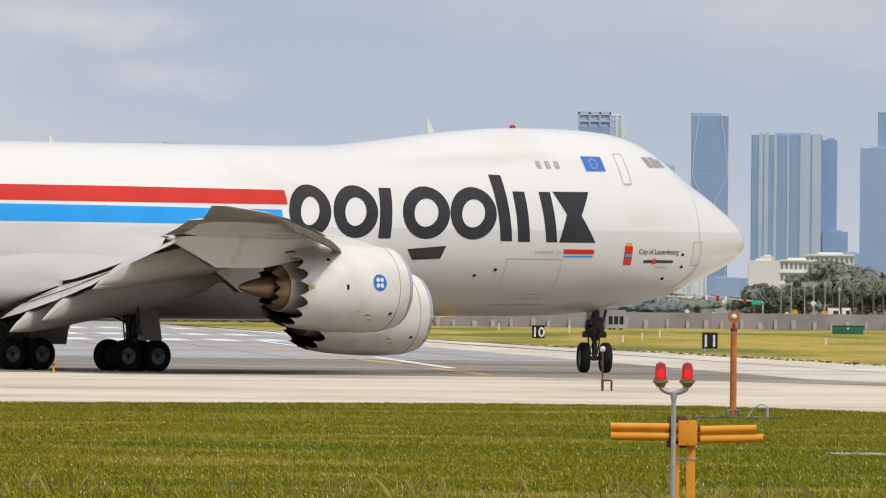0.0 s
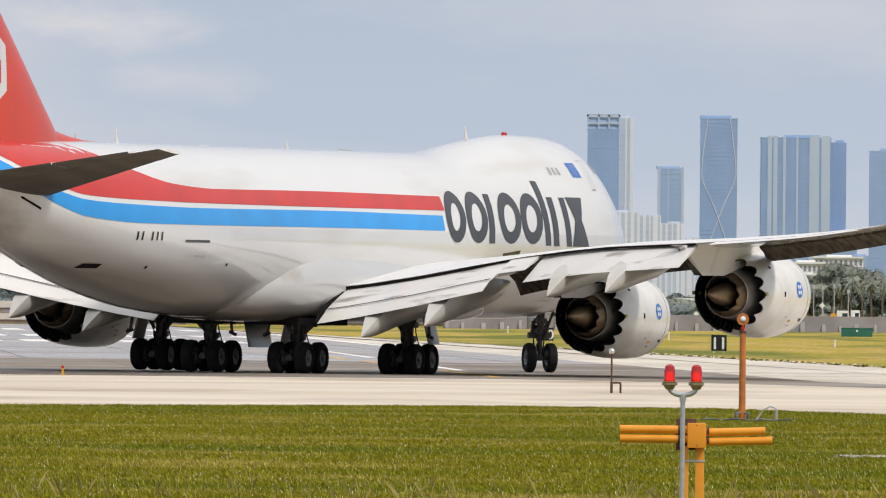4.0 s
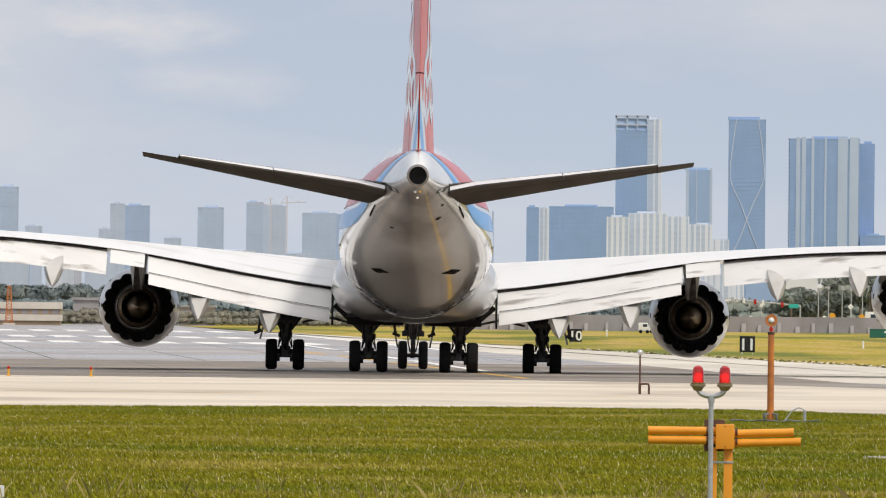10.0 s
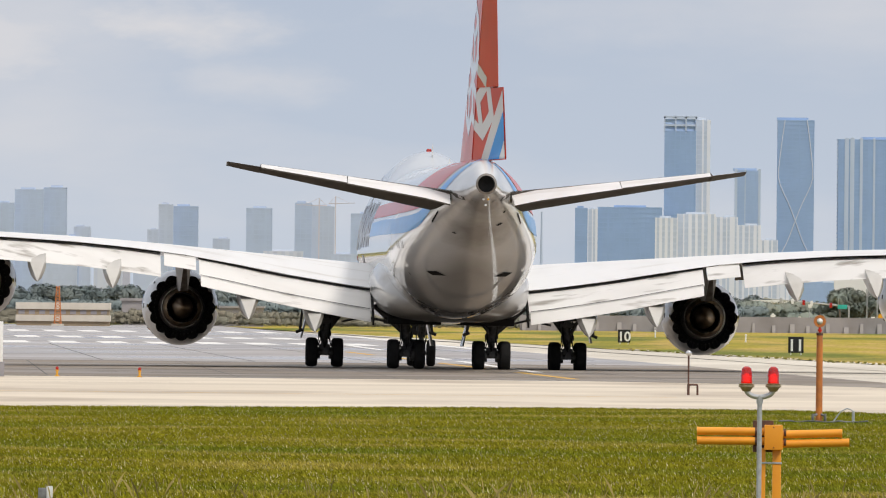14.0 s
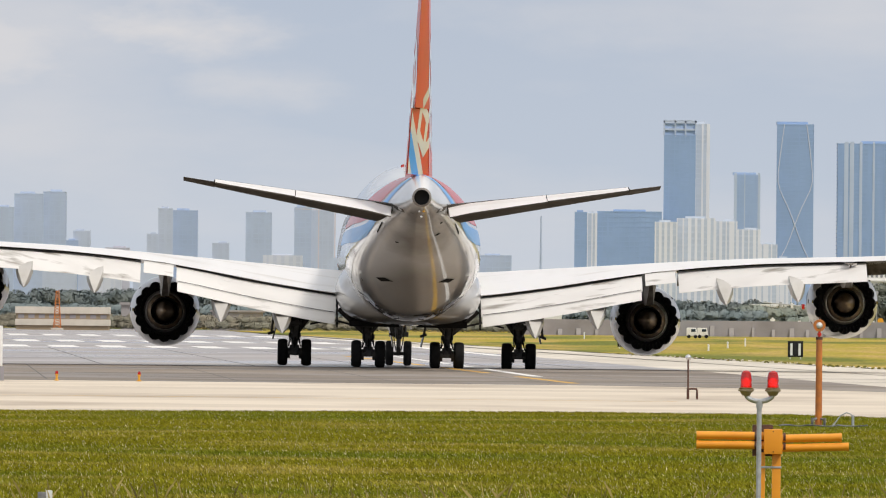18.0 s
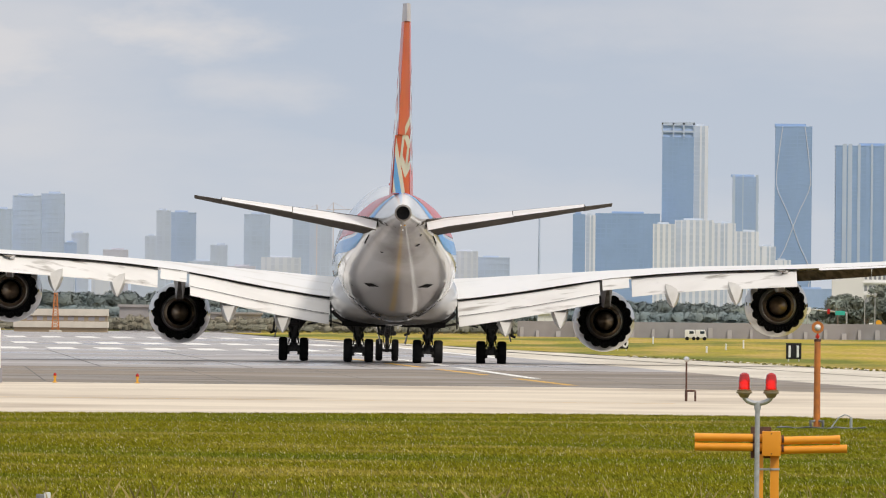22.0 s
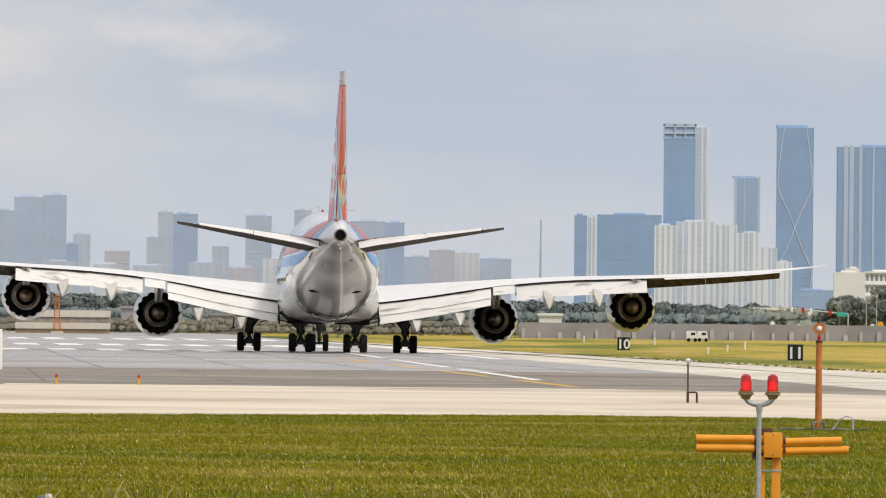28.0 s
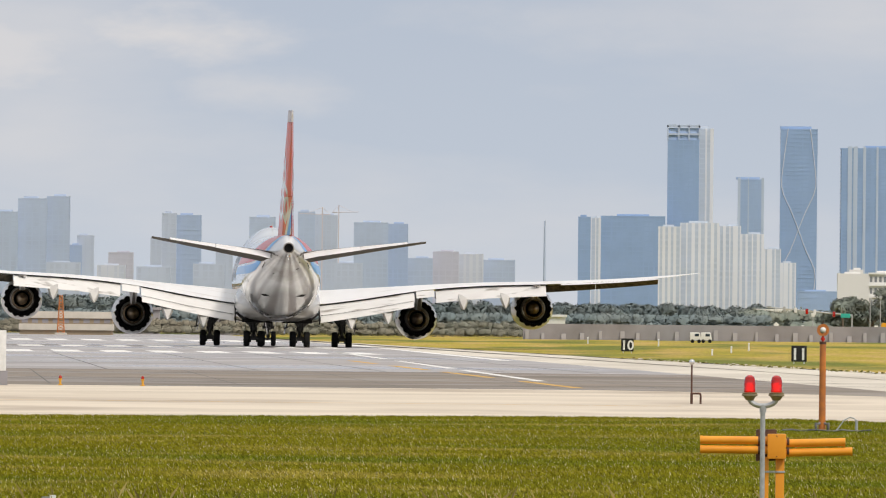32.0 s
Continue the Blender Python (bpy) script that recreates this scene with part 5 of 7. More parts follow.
def build_gear():
    for side in (1, -1):
        g = main_gear(side * 5.5, 36.05, 3.0 + 0.4, -side)
        bm = bmesh.new()
        box(bm, -0.04, 0.04, -0.55, 0.55, 1.25, 3.1, 0.02)
        bmesh.ops.rotate(bm, verts=bm.verts, cent=(0, 0, 2.6), matrix=Matrix.Rotation(radians(-side * 14), 3, "Y"))
        bmesh.ops.translate(bm, verts=bm.verts, vec=(side * 0.75, 0.1, 0))
        part("gear_door", bm, M["wing_grey"], g, "grey gear door")
        g = main_gear(side * 1.92, 39.15, 2.75, side)
        bm = bmesh.new()
        box(bm, -0.035, 0.035, -1.2, 1.2, 1.0, 2.45, 0.02)
        bmesh.ops.rotate(bm, verts=bm.verts, cent=(0, 0, 2.4), matrix=Matrix.Rotation(radians(side * 12), 3, "Y"))
        bmesh.ops.translate(bm, verts=bm.verts, vec=(-side * 0.95, 2.2, 0))
        part("gear_door", bm, M["wing_grey"], g, "grey gear door")
    g = new("nose_gear")
    g.parent = plane
    g.matrix_basis = Matrix.Translation(local(0, 7.85, 0))
    for dx in (-0.46, 0.46):
        wheel(g, dx, 0, 0.63, 0.63, 0.40)
    bm = bmesh.new()
    tube(bm, (-0.46, 0, 0.61), (0.46, 0, 0.61), 0.09)
    tube(bm, (0, 0, 0.5), (0, 0, 1.5), 0.11)
    tube(bm, (0, 0, 1.35), (0, -0.1, 2.6), 0.17)
    tube(bm, (-0.22, 0.15, 1.55), (0.22, 0.15, 1.55), 0.10)
    tube(bm, (-0.3, 0.1, 1.95), (0.3, 0.1, 1.95), 0.08)
    tube(bm, (0, 0.15, 1.4), (0, 0.5, 1.1), 0.05)
    tube(bm, (0, 0.5, 1.1), (0, 0.12, 0.75), 0.05)
    tube(bm, (0.1, -0.1, 1.4), (0.2, -1.3, 2.6), 0.06)
    tube(bm, (-0.1, -0.1, 1.4), (-0.2, -1.3, 2.6), 0.06)
    part("shock_strut", bm, M["strut"], g, "grey nose strut with steering actuators")
    for sx in (-1, 1):
        bm = bmesh.new()
        box(bm, sx * 0.34 - 0.16, sx * 0.34 + 0.16, 0.0, 0.3, 1.46, 1.72, 0.05)
        tube(bm, (sx * 0.34, 0.1, 1.7), (sx * 0.3, 0.05, 2.2), 0.07)
        part("taxi_lamp", bm, M["strut"], g, "dark taxi lamp housing")
        bm = bmesh.new()
        pipe_path(bm, [(sx * 0.1, 0.18, 2.4), (sx * 0.26, 0.24, 1.8), (sx * 0.22, 0.2, 1.2), (sx * 0.12, 0.1, 0.75)], 0.03, 6)
        part("hose", bm, M["tyre"], g, "black hydraulic hose")
    bm = bmesh.new()
    tube(bm, (0, 0.2, 1.62), (0, 0.34, 1.62), 0.14, n=16)
    part("lamp_glass", bm, M["chrome"], g, "bright nose lamp")
    for side in (1, -1):
        bm = bmesh.new()
        box(bm, -0.03, 0.03, 0.05, 1.12, 1.86, 2.62, 0.015)
        bmesh.ops.translate(bm, verts=bm.verts, vec=(side * 0.62, 0.0, 0))
        door = part("nose_gear_door", bm, M["white"], plane, "white nose gear door")
        door.matrix_basis = Matrix.Translation(local(0, 7.85, 0))
        for k in range(3):
            bm = bmesh.new()
            box(bm, -0.006, 0.006, 0.20 + 0.29 * k, 0.40 + 0.29 * k, 2.02, 2.36)
            bmesh.ops.translate(bm, verts=bm.verts, vec=(side * 0.655, 0.0, 0))
            part("registration_bar", bm, M["black"], door, smooth=False)
    for y0, y1, z in ((-0.35, 0.35, 1.75), (-0.28, 0.28, 2.2)):
        bm = bmesh.new()
        box(bm, -0.24, 0.24, y0, y1, z - 0.12, z + 0.12, 0.05)
        part("steering_block", bm, M["strut"], g, "dark hydraulic block")
    return g


def build_fairing():
    f_w = curve((17, 19, 23, 30, 38, 41.5, 44.2, 46.5), (0.4, 1.9, 3.2, 3.52, 3.56, 3.46, 2.9, 0.9))
    f_b = curve((17, 20, 26, 40, 43, 46.5), (2.42, 2.22, 2.05, 2.05, 2.12, 2.45))
    f_t = curve((17, 20, 26, 33, 39, 42, 44.5, 46.5), (2.6, 3.4, 4.6, 5.3, 5.5, 5.1, 4.1, 2.75))
    secs = []
    for k in range(40):
        s = 17 + 29.5 * k / 39
        row = []
        for q in range(36):
            a = 2 * math.pi * q / 36
            c, sn = math.cos(a), math.sin(a)
            p = 0.62
            zc, hh = (f_b(s) + f_t(s)) / 2, (f_t(s) - f_b(s)) / 2
            row.append(local(f_w(s) * math.copysign(abs(c) ** p, c), s, zc + hh * math.copysign(abs(sn) ** (0.75 if sn < 0 else 1.0), sn)))
        secs.append(row)
    # solid dark slabs added for the wells and the shade under the belly
    for side in (1, -1):
        bm = bmesh.new()
        box(bm, side * 1.65 - 1.2, side * 1.65 + 1.2, S0 - 41.4, S0 - 36.2, 1.99, 2.3, 0.03)
        part("well_shade_slab", bm, M["dark"], plane, "near-black slab for the wheel well and the shade under the belly")
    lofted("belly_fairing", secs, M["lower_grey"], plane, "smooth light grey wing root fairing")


build_fuselage()
build_fairing()
build_livery()
for side in (1, -1):
    build_wing(side)
    for ax, lip, zc in ((11.9, 26.8, 2.55), (21.25, 35.2, 3.58)):
        build_engine(side * ax, lip, zc)
        build_pylon(side * ax, lip, zc)
build_tail()
nose_gear = build_gear()

# ---- distance: skyline, woods, boundary wall; bearings in units of 1/26133 radian off the lens axis at the start ----
UNIT = 1 / 26133.0


def far_x(u, d):
    return u * UNIT * d


def far_h(h, d):
    return EYE[2] + h * UNIT * d


FACADE = {}


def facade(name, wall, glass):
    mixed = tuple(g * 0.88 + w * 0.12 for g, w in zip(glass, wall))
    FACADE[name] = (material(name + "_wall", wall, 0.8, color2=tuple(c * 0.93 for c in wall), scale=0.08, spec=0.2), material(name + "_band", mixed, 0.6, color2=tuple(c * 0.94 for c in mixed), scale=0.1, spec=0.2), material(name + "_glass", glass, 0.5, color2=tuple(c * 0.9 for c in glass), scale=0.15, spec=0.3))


# blue distance haze is put into the tower colours, most in the far_ ones
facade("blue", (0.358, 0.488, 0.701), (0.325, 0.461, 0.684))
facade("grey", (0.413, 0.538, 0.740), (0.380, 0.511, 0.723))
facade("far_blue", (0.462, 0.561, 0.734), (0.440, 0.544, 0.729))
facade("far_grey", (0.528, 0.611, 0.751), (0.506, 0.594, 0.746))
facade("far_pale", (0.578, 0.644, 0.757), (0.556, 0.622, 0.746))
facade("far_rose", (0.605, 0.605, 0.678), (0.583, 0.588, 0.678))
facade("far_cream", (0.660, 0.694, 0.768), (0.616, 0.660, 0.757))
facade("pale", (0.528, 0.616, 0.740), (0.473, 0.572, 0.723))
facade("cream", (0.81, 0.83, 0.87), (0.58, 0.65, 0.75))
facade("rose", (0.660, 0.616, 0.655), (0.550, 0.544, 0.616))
facade("hotel_end", (0.84, 0.825, 0.80), (0.82, 0.805, 0.78))
facade("hotel", (0.88, 0.87, 0.85), (0.30, 0.31, 0.33))


def tower(u0, u1, h, d, kind, storeys, bays, depth=0.6, label="hazy blue glass tower block", roof=0.5, band=0.22, ribs=0.16, group="city skyline", strips=(), jut=0.0):
    """A high-rise: a glazed core with projecting floor bands and pillars, and a roof house."""
    wall, banding, glass = FACADE[kind]
    if kind.split("_")[-1] in ("cream", "pale"):
        ribs *= 2.6
    if kind == "hotel" or kind == "hotel_end":
        banding = wall
    x0, x1, z1 = far_x(u0, d), far_x(u1, d), far_h(h, d)
    t = thing("tower_block", pose((x0 + x1) / 2, d, 0), label, "skyscraper", group)
    w = (x1 - x0) / 2
    dp = (x1 - x0) * depth + 2
    step = z1 / storeys
    bm = bmesh.new()
    box(bm, -w + 0.05, w - 0.05, 0.05, dp, 0, z1 - 0.3)
    part("window_wall", bm, wall if kind == "hotel" else glass, t, smooth=False)
    if kind == "hotel":
        bm = bmesh.new()
        box(bm, -w / bays * 0.52, w / bays * 0.52, -0.06, 0.1, -step * 0.24, step * 0.24, 0.02)
        pane = part("window", bm, glass, t, smooth=False)
        for k in range(storeys):
            for j in range(bays):
                ob = pane if k + j == 0 else pane.copy()
                if ob is not pane:
                    scene.collection.objects.link(ob)
                ob.matrix_basis = pose(-w + 2 * w * (j + 0.5) / bays, 0.02, (k + 0.42) * step)
    bm = bmesh.new()
    for k in range(storeys):
        zz = (k + 1) * step
        box(bm, -w - jut, w + jut, -0.5 if kind == "hotel" else 0, dp + 0.1, zz - step * (0.16 if kind == "hotel" else band), zz)
    tagged(part("floor_banding", bm, banding, t, smooth=False), kind="stuff")
    bm = bmesh.new()
    for k in range(bays + 1):
        x = -w + 2 * w * k / bays
        r = ribs * w / bays * random.choice((0.6, 1.0, 1.3, 2.2))
        box(bm, max(x - r, -w - 0.02), min(x + r, w + 0.02), -0.03, 0.2, 0, z1 + 0.02)
    tagged(part("facade_ribbing", bm, wall if "cream" in kind else banding, t, smooth=False), kind="stuff")
    for f0, f1, tone in strips:
        bm = bmesh.new()
        box(bm, -w + 2 * w * f0, -w + 2 * w * f1, -0.07, 0.3, 0, z1 + 0.5)
        part("facade_panel", bm, FACADE[tone][0], t, "pale vertical facade panel", smooth=False)
    bm = bmesh.new()
    off = random.uniform(-0.25, 0.25) * w
    box(bm, off - w * roof, off + w * roof, dp * 0.2, dp * 0.8, z1 - 0.1, z1 + 0.008 * z1 + 0.3)
    part("roof_house", bm, banding, t, smooth=False)
    return t, w, z1


# towers from one end of the skyline to the other: both side bearings, top bearing, facade, storeys, bays
WEST = [(-975, -912, 173, "grey", 22, 5), (-911, -860, 197, "grey", 26, 4), (-860, -819, 201, "grey", 26, 4), (-820, -797, 115, "blue", 14, 3), (-806, -776, 132, "pale", 16, 3),
        (-750, -706, 103, "rose", 12, 4), (-676, -656, 128, "pale", 14, 2), (-656, -630, 173, "pale", 22, 2), (-630, -586, 170, "blue", 22, 5), (-560, -530, 113, "pale", 14, 3),
        (-501, -455, 168, "grey", 20, 4), (-415, -385, 178, "grey", 22, 3), (-385, -345, 172, "pale", 22, 4)]
MIDDLE = [(-316, -255, 160, "grey", 20, 6), (-255, -220, 158, "blue", 20, 4), (-176, -130, 110, "rose", 12, 4), (-130, -86, 106, "cream", 12, 4), (-220, -176, 98, "grey", 11, 4),
          (-86, -30, 96, "grey", 11, 5), (81, 103, 174, "blue", 20, 2), (103, 121, 172, "cream", 20, 2), (121, 235, 176, "blue", 22, 12)]
EAST = [(293, 319, 332, "cream", 40, 2), (669, 696, 292, "blue", 40, 4),
        (671, 716, 130, "blue", 16, 4), (738, 790, 278, "grey", 36, 4), (769, 830, 342, "blue", 44, 5)]
LOW_RISE = [(-600, -545, 84, "pale", 9, 4), (-470, -400, 92, "cream", 10, 5), (-350, -300, 88, "pale", 9, 4), (-700, -640, 78, "pale", 8, 4), (-860, -800, 84, "pale", 9, 4),
            (-770, -720, 80, "cream", 8, 4), (-530, -480, 76, "rose", 8, 4), (470, 545, 46, "grey", 6, 6), (697, 740, 92, "grey", 10, 4)]
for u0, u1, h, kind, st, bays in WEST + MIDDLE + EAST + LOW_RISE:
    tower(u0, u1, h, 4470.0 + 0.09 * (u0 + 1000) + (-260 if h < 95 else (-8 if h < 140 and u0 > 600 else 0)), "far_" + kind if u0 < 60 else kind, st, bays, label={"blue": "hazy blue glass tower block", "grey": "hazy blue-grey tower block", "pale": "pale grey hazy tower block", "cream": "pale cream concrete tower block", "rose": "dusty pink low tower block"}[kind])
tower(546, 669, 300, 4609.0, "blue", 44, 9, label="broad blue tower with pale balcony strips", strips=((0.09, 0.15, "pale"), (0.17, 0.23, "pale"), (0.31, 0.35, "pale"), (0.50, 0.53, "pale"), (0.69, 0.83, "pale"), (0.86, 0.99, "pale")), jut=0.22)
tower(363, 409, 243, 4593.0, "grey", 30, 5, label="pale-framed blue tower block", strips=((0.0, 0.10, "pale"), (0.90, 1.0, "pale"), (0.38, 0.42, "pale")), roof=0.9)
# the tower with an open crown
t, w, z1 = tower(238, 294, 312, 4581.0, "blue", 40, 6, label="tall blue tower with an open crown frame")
bm = bmesh.new()
for x in (-w, -w * 0.3, w * 0.35, w):
    box(bm, x - 0.25, x + 0.25, 0, 1.0, z1 - 0.5, z1 + 4.4)
box(bm, -w - 0.2, w + 0.2, 0, 0.6, z1 + 3.8, z1 + 4.6)
box(bm, -w, w, 0.1, 0.6, z1 + 1.4, z1 + 2.0)
part("crown_frame", bm, FACADE["far_grey"][0], t, smooth=False)
bm = bmesh.new()
box(bm, -w * 0.96, w * 0.96, 0.62, 5.0, z1 - 0.4, z1 + 3.6)
part("crown_screen", bm, FACADE["grey"][0], t, smooth=False)
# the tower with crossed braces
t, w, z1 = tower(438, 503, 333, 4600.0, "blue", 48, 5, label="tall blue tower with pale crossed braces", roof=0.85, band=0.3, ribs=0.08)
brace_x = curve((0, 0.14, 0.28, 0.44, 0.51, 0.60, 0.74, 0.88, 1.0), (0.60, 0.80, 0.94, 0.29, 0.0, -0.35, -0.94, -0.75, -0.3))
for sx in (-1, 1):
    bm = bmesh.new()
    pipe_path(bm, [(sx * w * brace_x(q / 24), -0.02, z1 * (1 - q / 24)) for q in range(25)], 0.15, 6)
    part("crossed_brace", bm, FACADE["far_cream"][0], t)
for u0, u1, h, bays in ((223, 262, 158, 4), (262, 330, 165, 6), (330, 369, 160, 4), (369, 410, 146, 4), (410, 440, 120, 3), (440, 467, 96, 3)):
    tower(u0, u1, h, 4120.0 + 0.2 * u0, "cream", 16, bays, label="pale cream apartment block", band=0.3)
for u0, u1, h, st, bays in ((541, 596, 78, 1, 1), (562, 586, 85, 1, 1), (596, 662, 80, 5, 8), (640, 728, 90, 6, 10)):
    tower(u0, u1, h, 3300.0 + 0.8 * u0 - 400, "hotel_end" if st == 1 else "hotel", st, bays, label="white hotel with rows of dark balconies", band=0.98 if st == 1 else 0.55, group="hotel wings")
bm = bmesh.new()
tube(bm, (0, 0, 0), (0, 0, far_h(166, 4500)), 0.55, 0.25, 8)
mast = part("mast", bm, FACADE["far_grey"][1], None)
mast.matrix_basis = pose(far_x(22, 4500), 4500, 0)
tagged(mast, "thin hazy radio mast in the far city", "mast")


def tower_crane(u, h, jib):
    d = 4480.0
    t = thing("tower_crane", pose(far_x(u, d), d, 0), "thin pale tower crane over the city", "crane", "tower cranes")
    z = far_h(h, d)
    bm = bmesh.new()
    box(bm, -0.18, 0.18, 0, 0.36, 0, z)
    part("tower", bm, FACADE["rose"][0], t, smooth=False)
    bm = bmesh.new()
    tube(bm, (-jib * 0.35, 0.1, z - 2.2), (jib, 0.1, z - 2.0), 0.16, 0.10, 6)
    tube(bm, (0, 0.1, z), (jib * 0.7, 0.1, z - 2.0), 0.05, n=5)
    tube(bm, (0, 0.1, z), (-jib * 0.33, 0.1, z - 2.2), 0.05, n=5)
    part("jib", bm, FACADE["rose"][0], t)


tower_crane(-343, 190, 6.0)
tower_crane(-372, 186, -7.0)


# boundary wall with paler piers
bm = bmesh.new()
box(bm, -1.0, 500, 0, 0.3, 0, 1.85)
wall_far = part("boundary_wall", bm, M["wall_grey"], None, smooth=False)
wall_far.matrix_basis = pose(0, 1735, 0)
tagged(wall_far, "long grey boundary wall behind the field", "wall", kind="structure")
bm = bmesh.new()
vs = box(bm, -0.22, 0.22, -0.45, 0.0, 0, 1.15)
for v in vs:
    if v.co.z > 0.5 and v.co.y < -0.2:
        v.co.y = -0.08
pier = part("pier", bm, M["wall_tan"], wall_far, "pale sloping wall pier", smooth=False)
pier.matrix_basis = pose(-0.5, 0, 0)
x = -0.5
while x < 64:
    x += random.uniform(1.7, 2.6)
    p = pier.copy()
    scene.collection.objects.link(p)
    p.matrix_basis = pose(x, 0, 0) @ Matrix.Diagonal((random.uniform(0.7, 1.3), 1, random.uniform(0.6, 1.1), 1))


def leaf_cloud(rng, centres, count, size, squash=0.8, inner=0.35):
    """Arrays of small leaf quads scattered in clumps round centres (x, y, z, radius)."""
    c = np.array(centres, dtype=float)
    w = c[:, 3] ** 2
    pick = rng.choice(len(c), count, p=w / w.sum())
    v = rng.normal(size=(count, 3))
    v /= np.linalg.norm(v, axis=1)[:, None]
    r = rng.uniform(inner, 1.0, count) ** 0.5
    p = c[pick, :3] + v * (c[pick, 3] * r)[:, None] * np.array([1, 1, squash])
    a = rng.normal(size=(count, 3))
    a /= np.linalg.norm(a, axis=1)[:, None]
    b = np.cross(a, rng.normal(size=(count, 3)))
    b /= np.linalg.norm(b, axis=1)[:, None]
    s = rng.uniform(0.6, 1.4, count)[:, None] * size
    out = v * 0.45 + np.array([0.1, -0.45, 0.6]) + a * 0.12
    LEAF_NORMALS[:] = [np.repeat(out / np.linalg.norm(out, axis=1)[:, None], 4, axis=0)]
    return np.stack([p - a * s, p - b * s * 0.55, p + a * s, p + b * s * 0.55], axis=1).reshape(-1, 3)


LEAF_NORMALS = []


def quads(name, pts, mat, parent=None, label="", normals=None):
    n = len(pts) // 4
    me = bpy.data.meshes.new(name)
    me.vertices.add(len(pts))
    me.vertices.foreach_set("co", pts.astype(np.float32).ravel())
    me.loops.add(len(pts))
    me.loops.foreach_set("vertex_index", np.arange(len(pts), dtype=np.int32))
    me.polygons.add(n)
    me.polygons.foreach_set("loop_start", np.arange(0, len(pts), 4, dtype=np.int32))
    me.materials.append(mat)
    me.update(calc_edges=True)
    if normals is not None:
        me.polygons.foreach_set("use_smooth", [True] * n)
        me.normals_split_custom_set_from_vertices(normals.astype(np.float32))
    ob = new(name, me)
    ob.parent = parent
    if label:
        ob["label"] = label
    return ob


rng = np.random.default_rng(5)


def lumps(name, centres, share, mat, parent):
    """Ragged solid clumps inside a mass of leaves, one mesh."""
    bm = bmesh.new()
    bmesh.ops.create_icosphere(bm, subdivisions=2, radius=1.0)
    base = np.array([v.co[:] for v in bm.verts])
    tris = np.array([[v.index for v in f.verts] for f in bm.faces])
    bm.free()
    verts, faces = [], []
    for k, (x, y, z, r) in enumerate(centres):
        verts.append(np.array([x, y, z]) + base * (rng.uniform(0.62, 1.12, len(base)) * r * share)[:, None] * np.array([1.3, 1, 0.85]))
        faces.append(tris + k * len(base))
    ob = from_lists(name, np.concatenate(verts).tolist(), np.concatenate(faces).tolist(), mat, parent)
    out = np.tile(base * 0.3 + np.array([0.1, -0.45, 0.6]), (len(centres), 1))
    ob.data.normals_split_custom_set_from_vertices((out / np.linalg.norm(out, axis=1)[:, None]).astype(np.float32))
    return ob


def tree(u, h, d, spread=1.0, leaves=7000):
    x, z = far_x(u, d), far_h(h, d)
    t = thing("tree", pose(x, d, 0), "leafy dark green tree behind the wall", "tree", "trees behind the wall")
    bm = bmesh.new()
    tube(bm, (0, 0, 0), (0.1, 0, z * 0.45), 0.16, 0.10, 8)
    for k in range(5):
        a = rng.uniform(0, 6.28)
        tube(bm, (0.1, 0, z * rng.uniform(0.3, 0.45)), (math.cos(a) * z * 0.25 * spread, math.sin(a) * z * 0.2, z * rng.uniform(0.6, 0.85)), 0.07, 0.02, 6)
    part("trunk", bm, M["bark"], t)
    cs = [(rng.normal() * z * 0.17 * spread, rng.normal() * z * 0.12, z * rng.uniform(0.42, 0.86), z * rng.uniform(0.10, 0.2)) for _ in range(11)]
    cs.append((0, 0, z * 0.86, z * 0.13))
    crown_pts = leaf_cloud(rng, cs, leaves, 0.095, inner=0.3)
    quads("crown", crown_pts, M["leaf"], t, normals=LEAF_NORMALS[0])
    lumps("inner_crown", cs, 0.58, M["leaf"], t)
    return t


def palm(u, h, d):
    x, z = far_x(u, d), far_h(h, d)
    t = thing("palm_tree", pose(x, d, 0), "tall palm tree with a ragged green head", "palm", "palm trees")
    bm = bmesh.new()
    lean_ = rng.uniform(-0.3, 0.3)
    pipe_path(bm, [(lean_ * q * q, 0, z * 0.86 * q) for q in (0, 0.3, 0.6, 0.85, 1)], 0.11, 8)
    part("trunk", bm, M["bark"], t)
    pts = []
    for k in range(22):
        a, up = rng.uniform(0, 6.28), rng.uniform(-0.2, 1.2)
        ln = rng.uniform(0.8, 1.25) * z * 0.24
        base = np.array([lean_, 0, z * 0.86])
        prev = base
        for j in range(1, 6):
            q = j / 5
            p = base + np.array([math.cos(a) * ln * q, math.sin(a) * ln * q, ln * (up * q - 1.05 * q * q)])
            side = np.array([-math.sin(a), math.cos(a), 0]) * 0.17 * (1.15 - q)
            drop = np.array([0, 0, -0.22 * (1.1 - q)])
            pts += [prev, prev + side + drop, p + side + drop, p, prev, prev - side + drop, p - side + drop, p]
            prev = p
    quads("fronds", np.array(pts), M["leaf"], t)
    return t


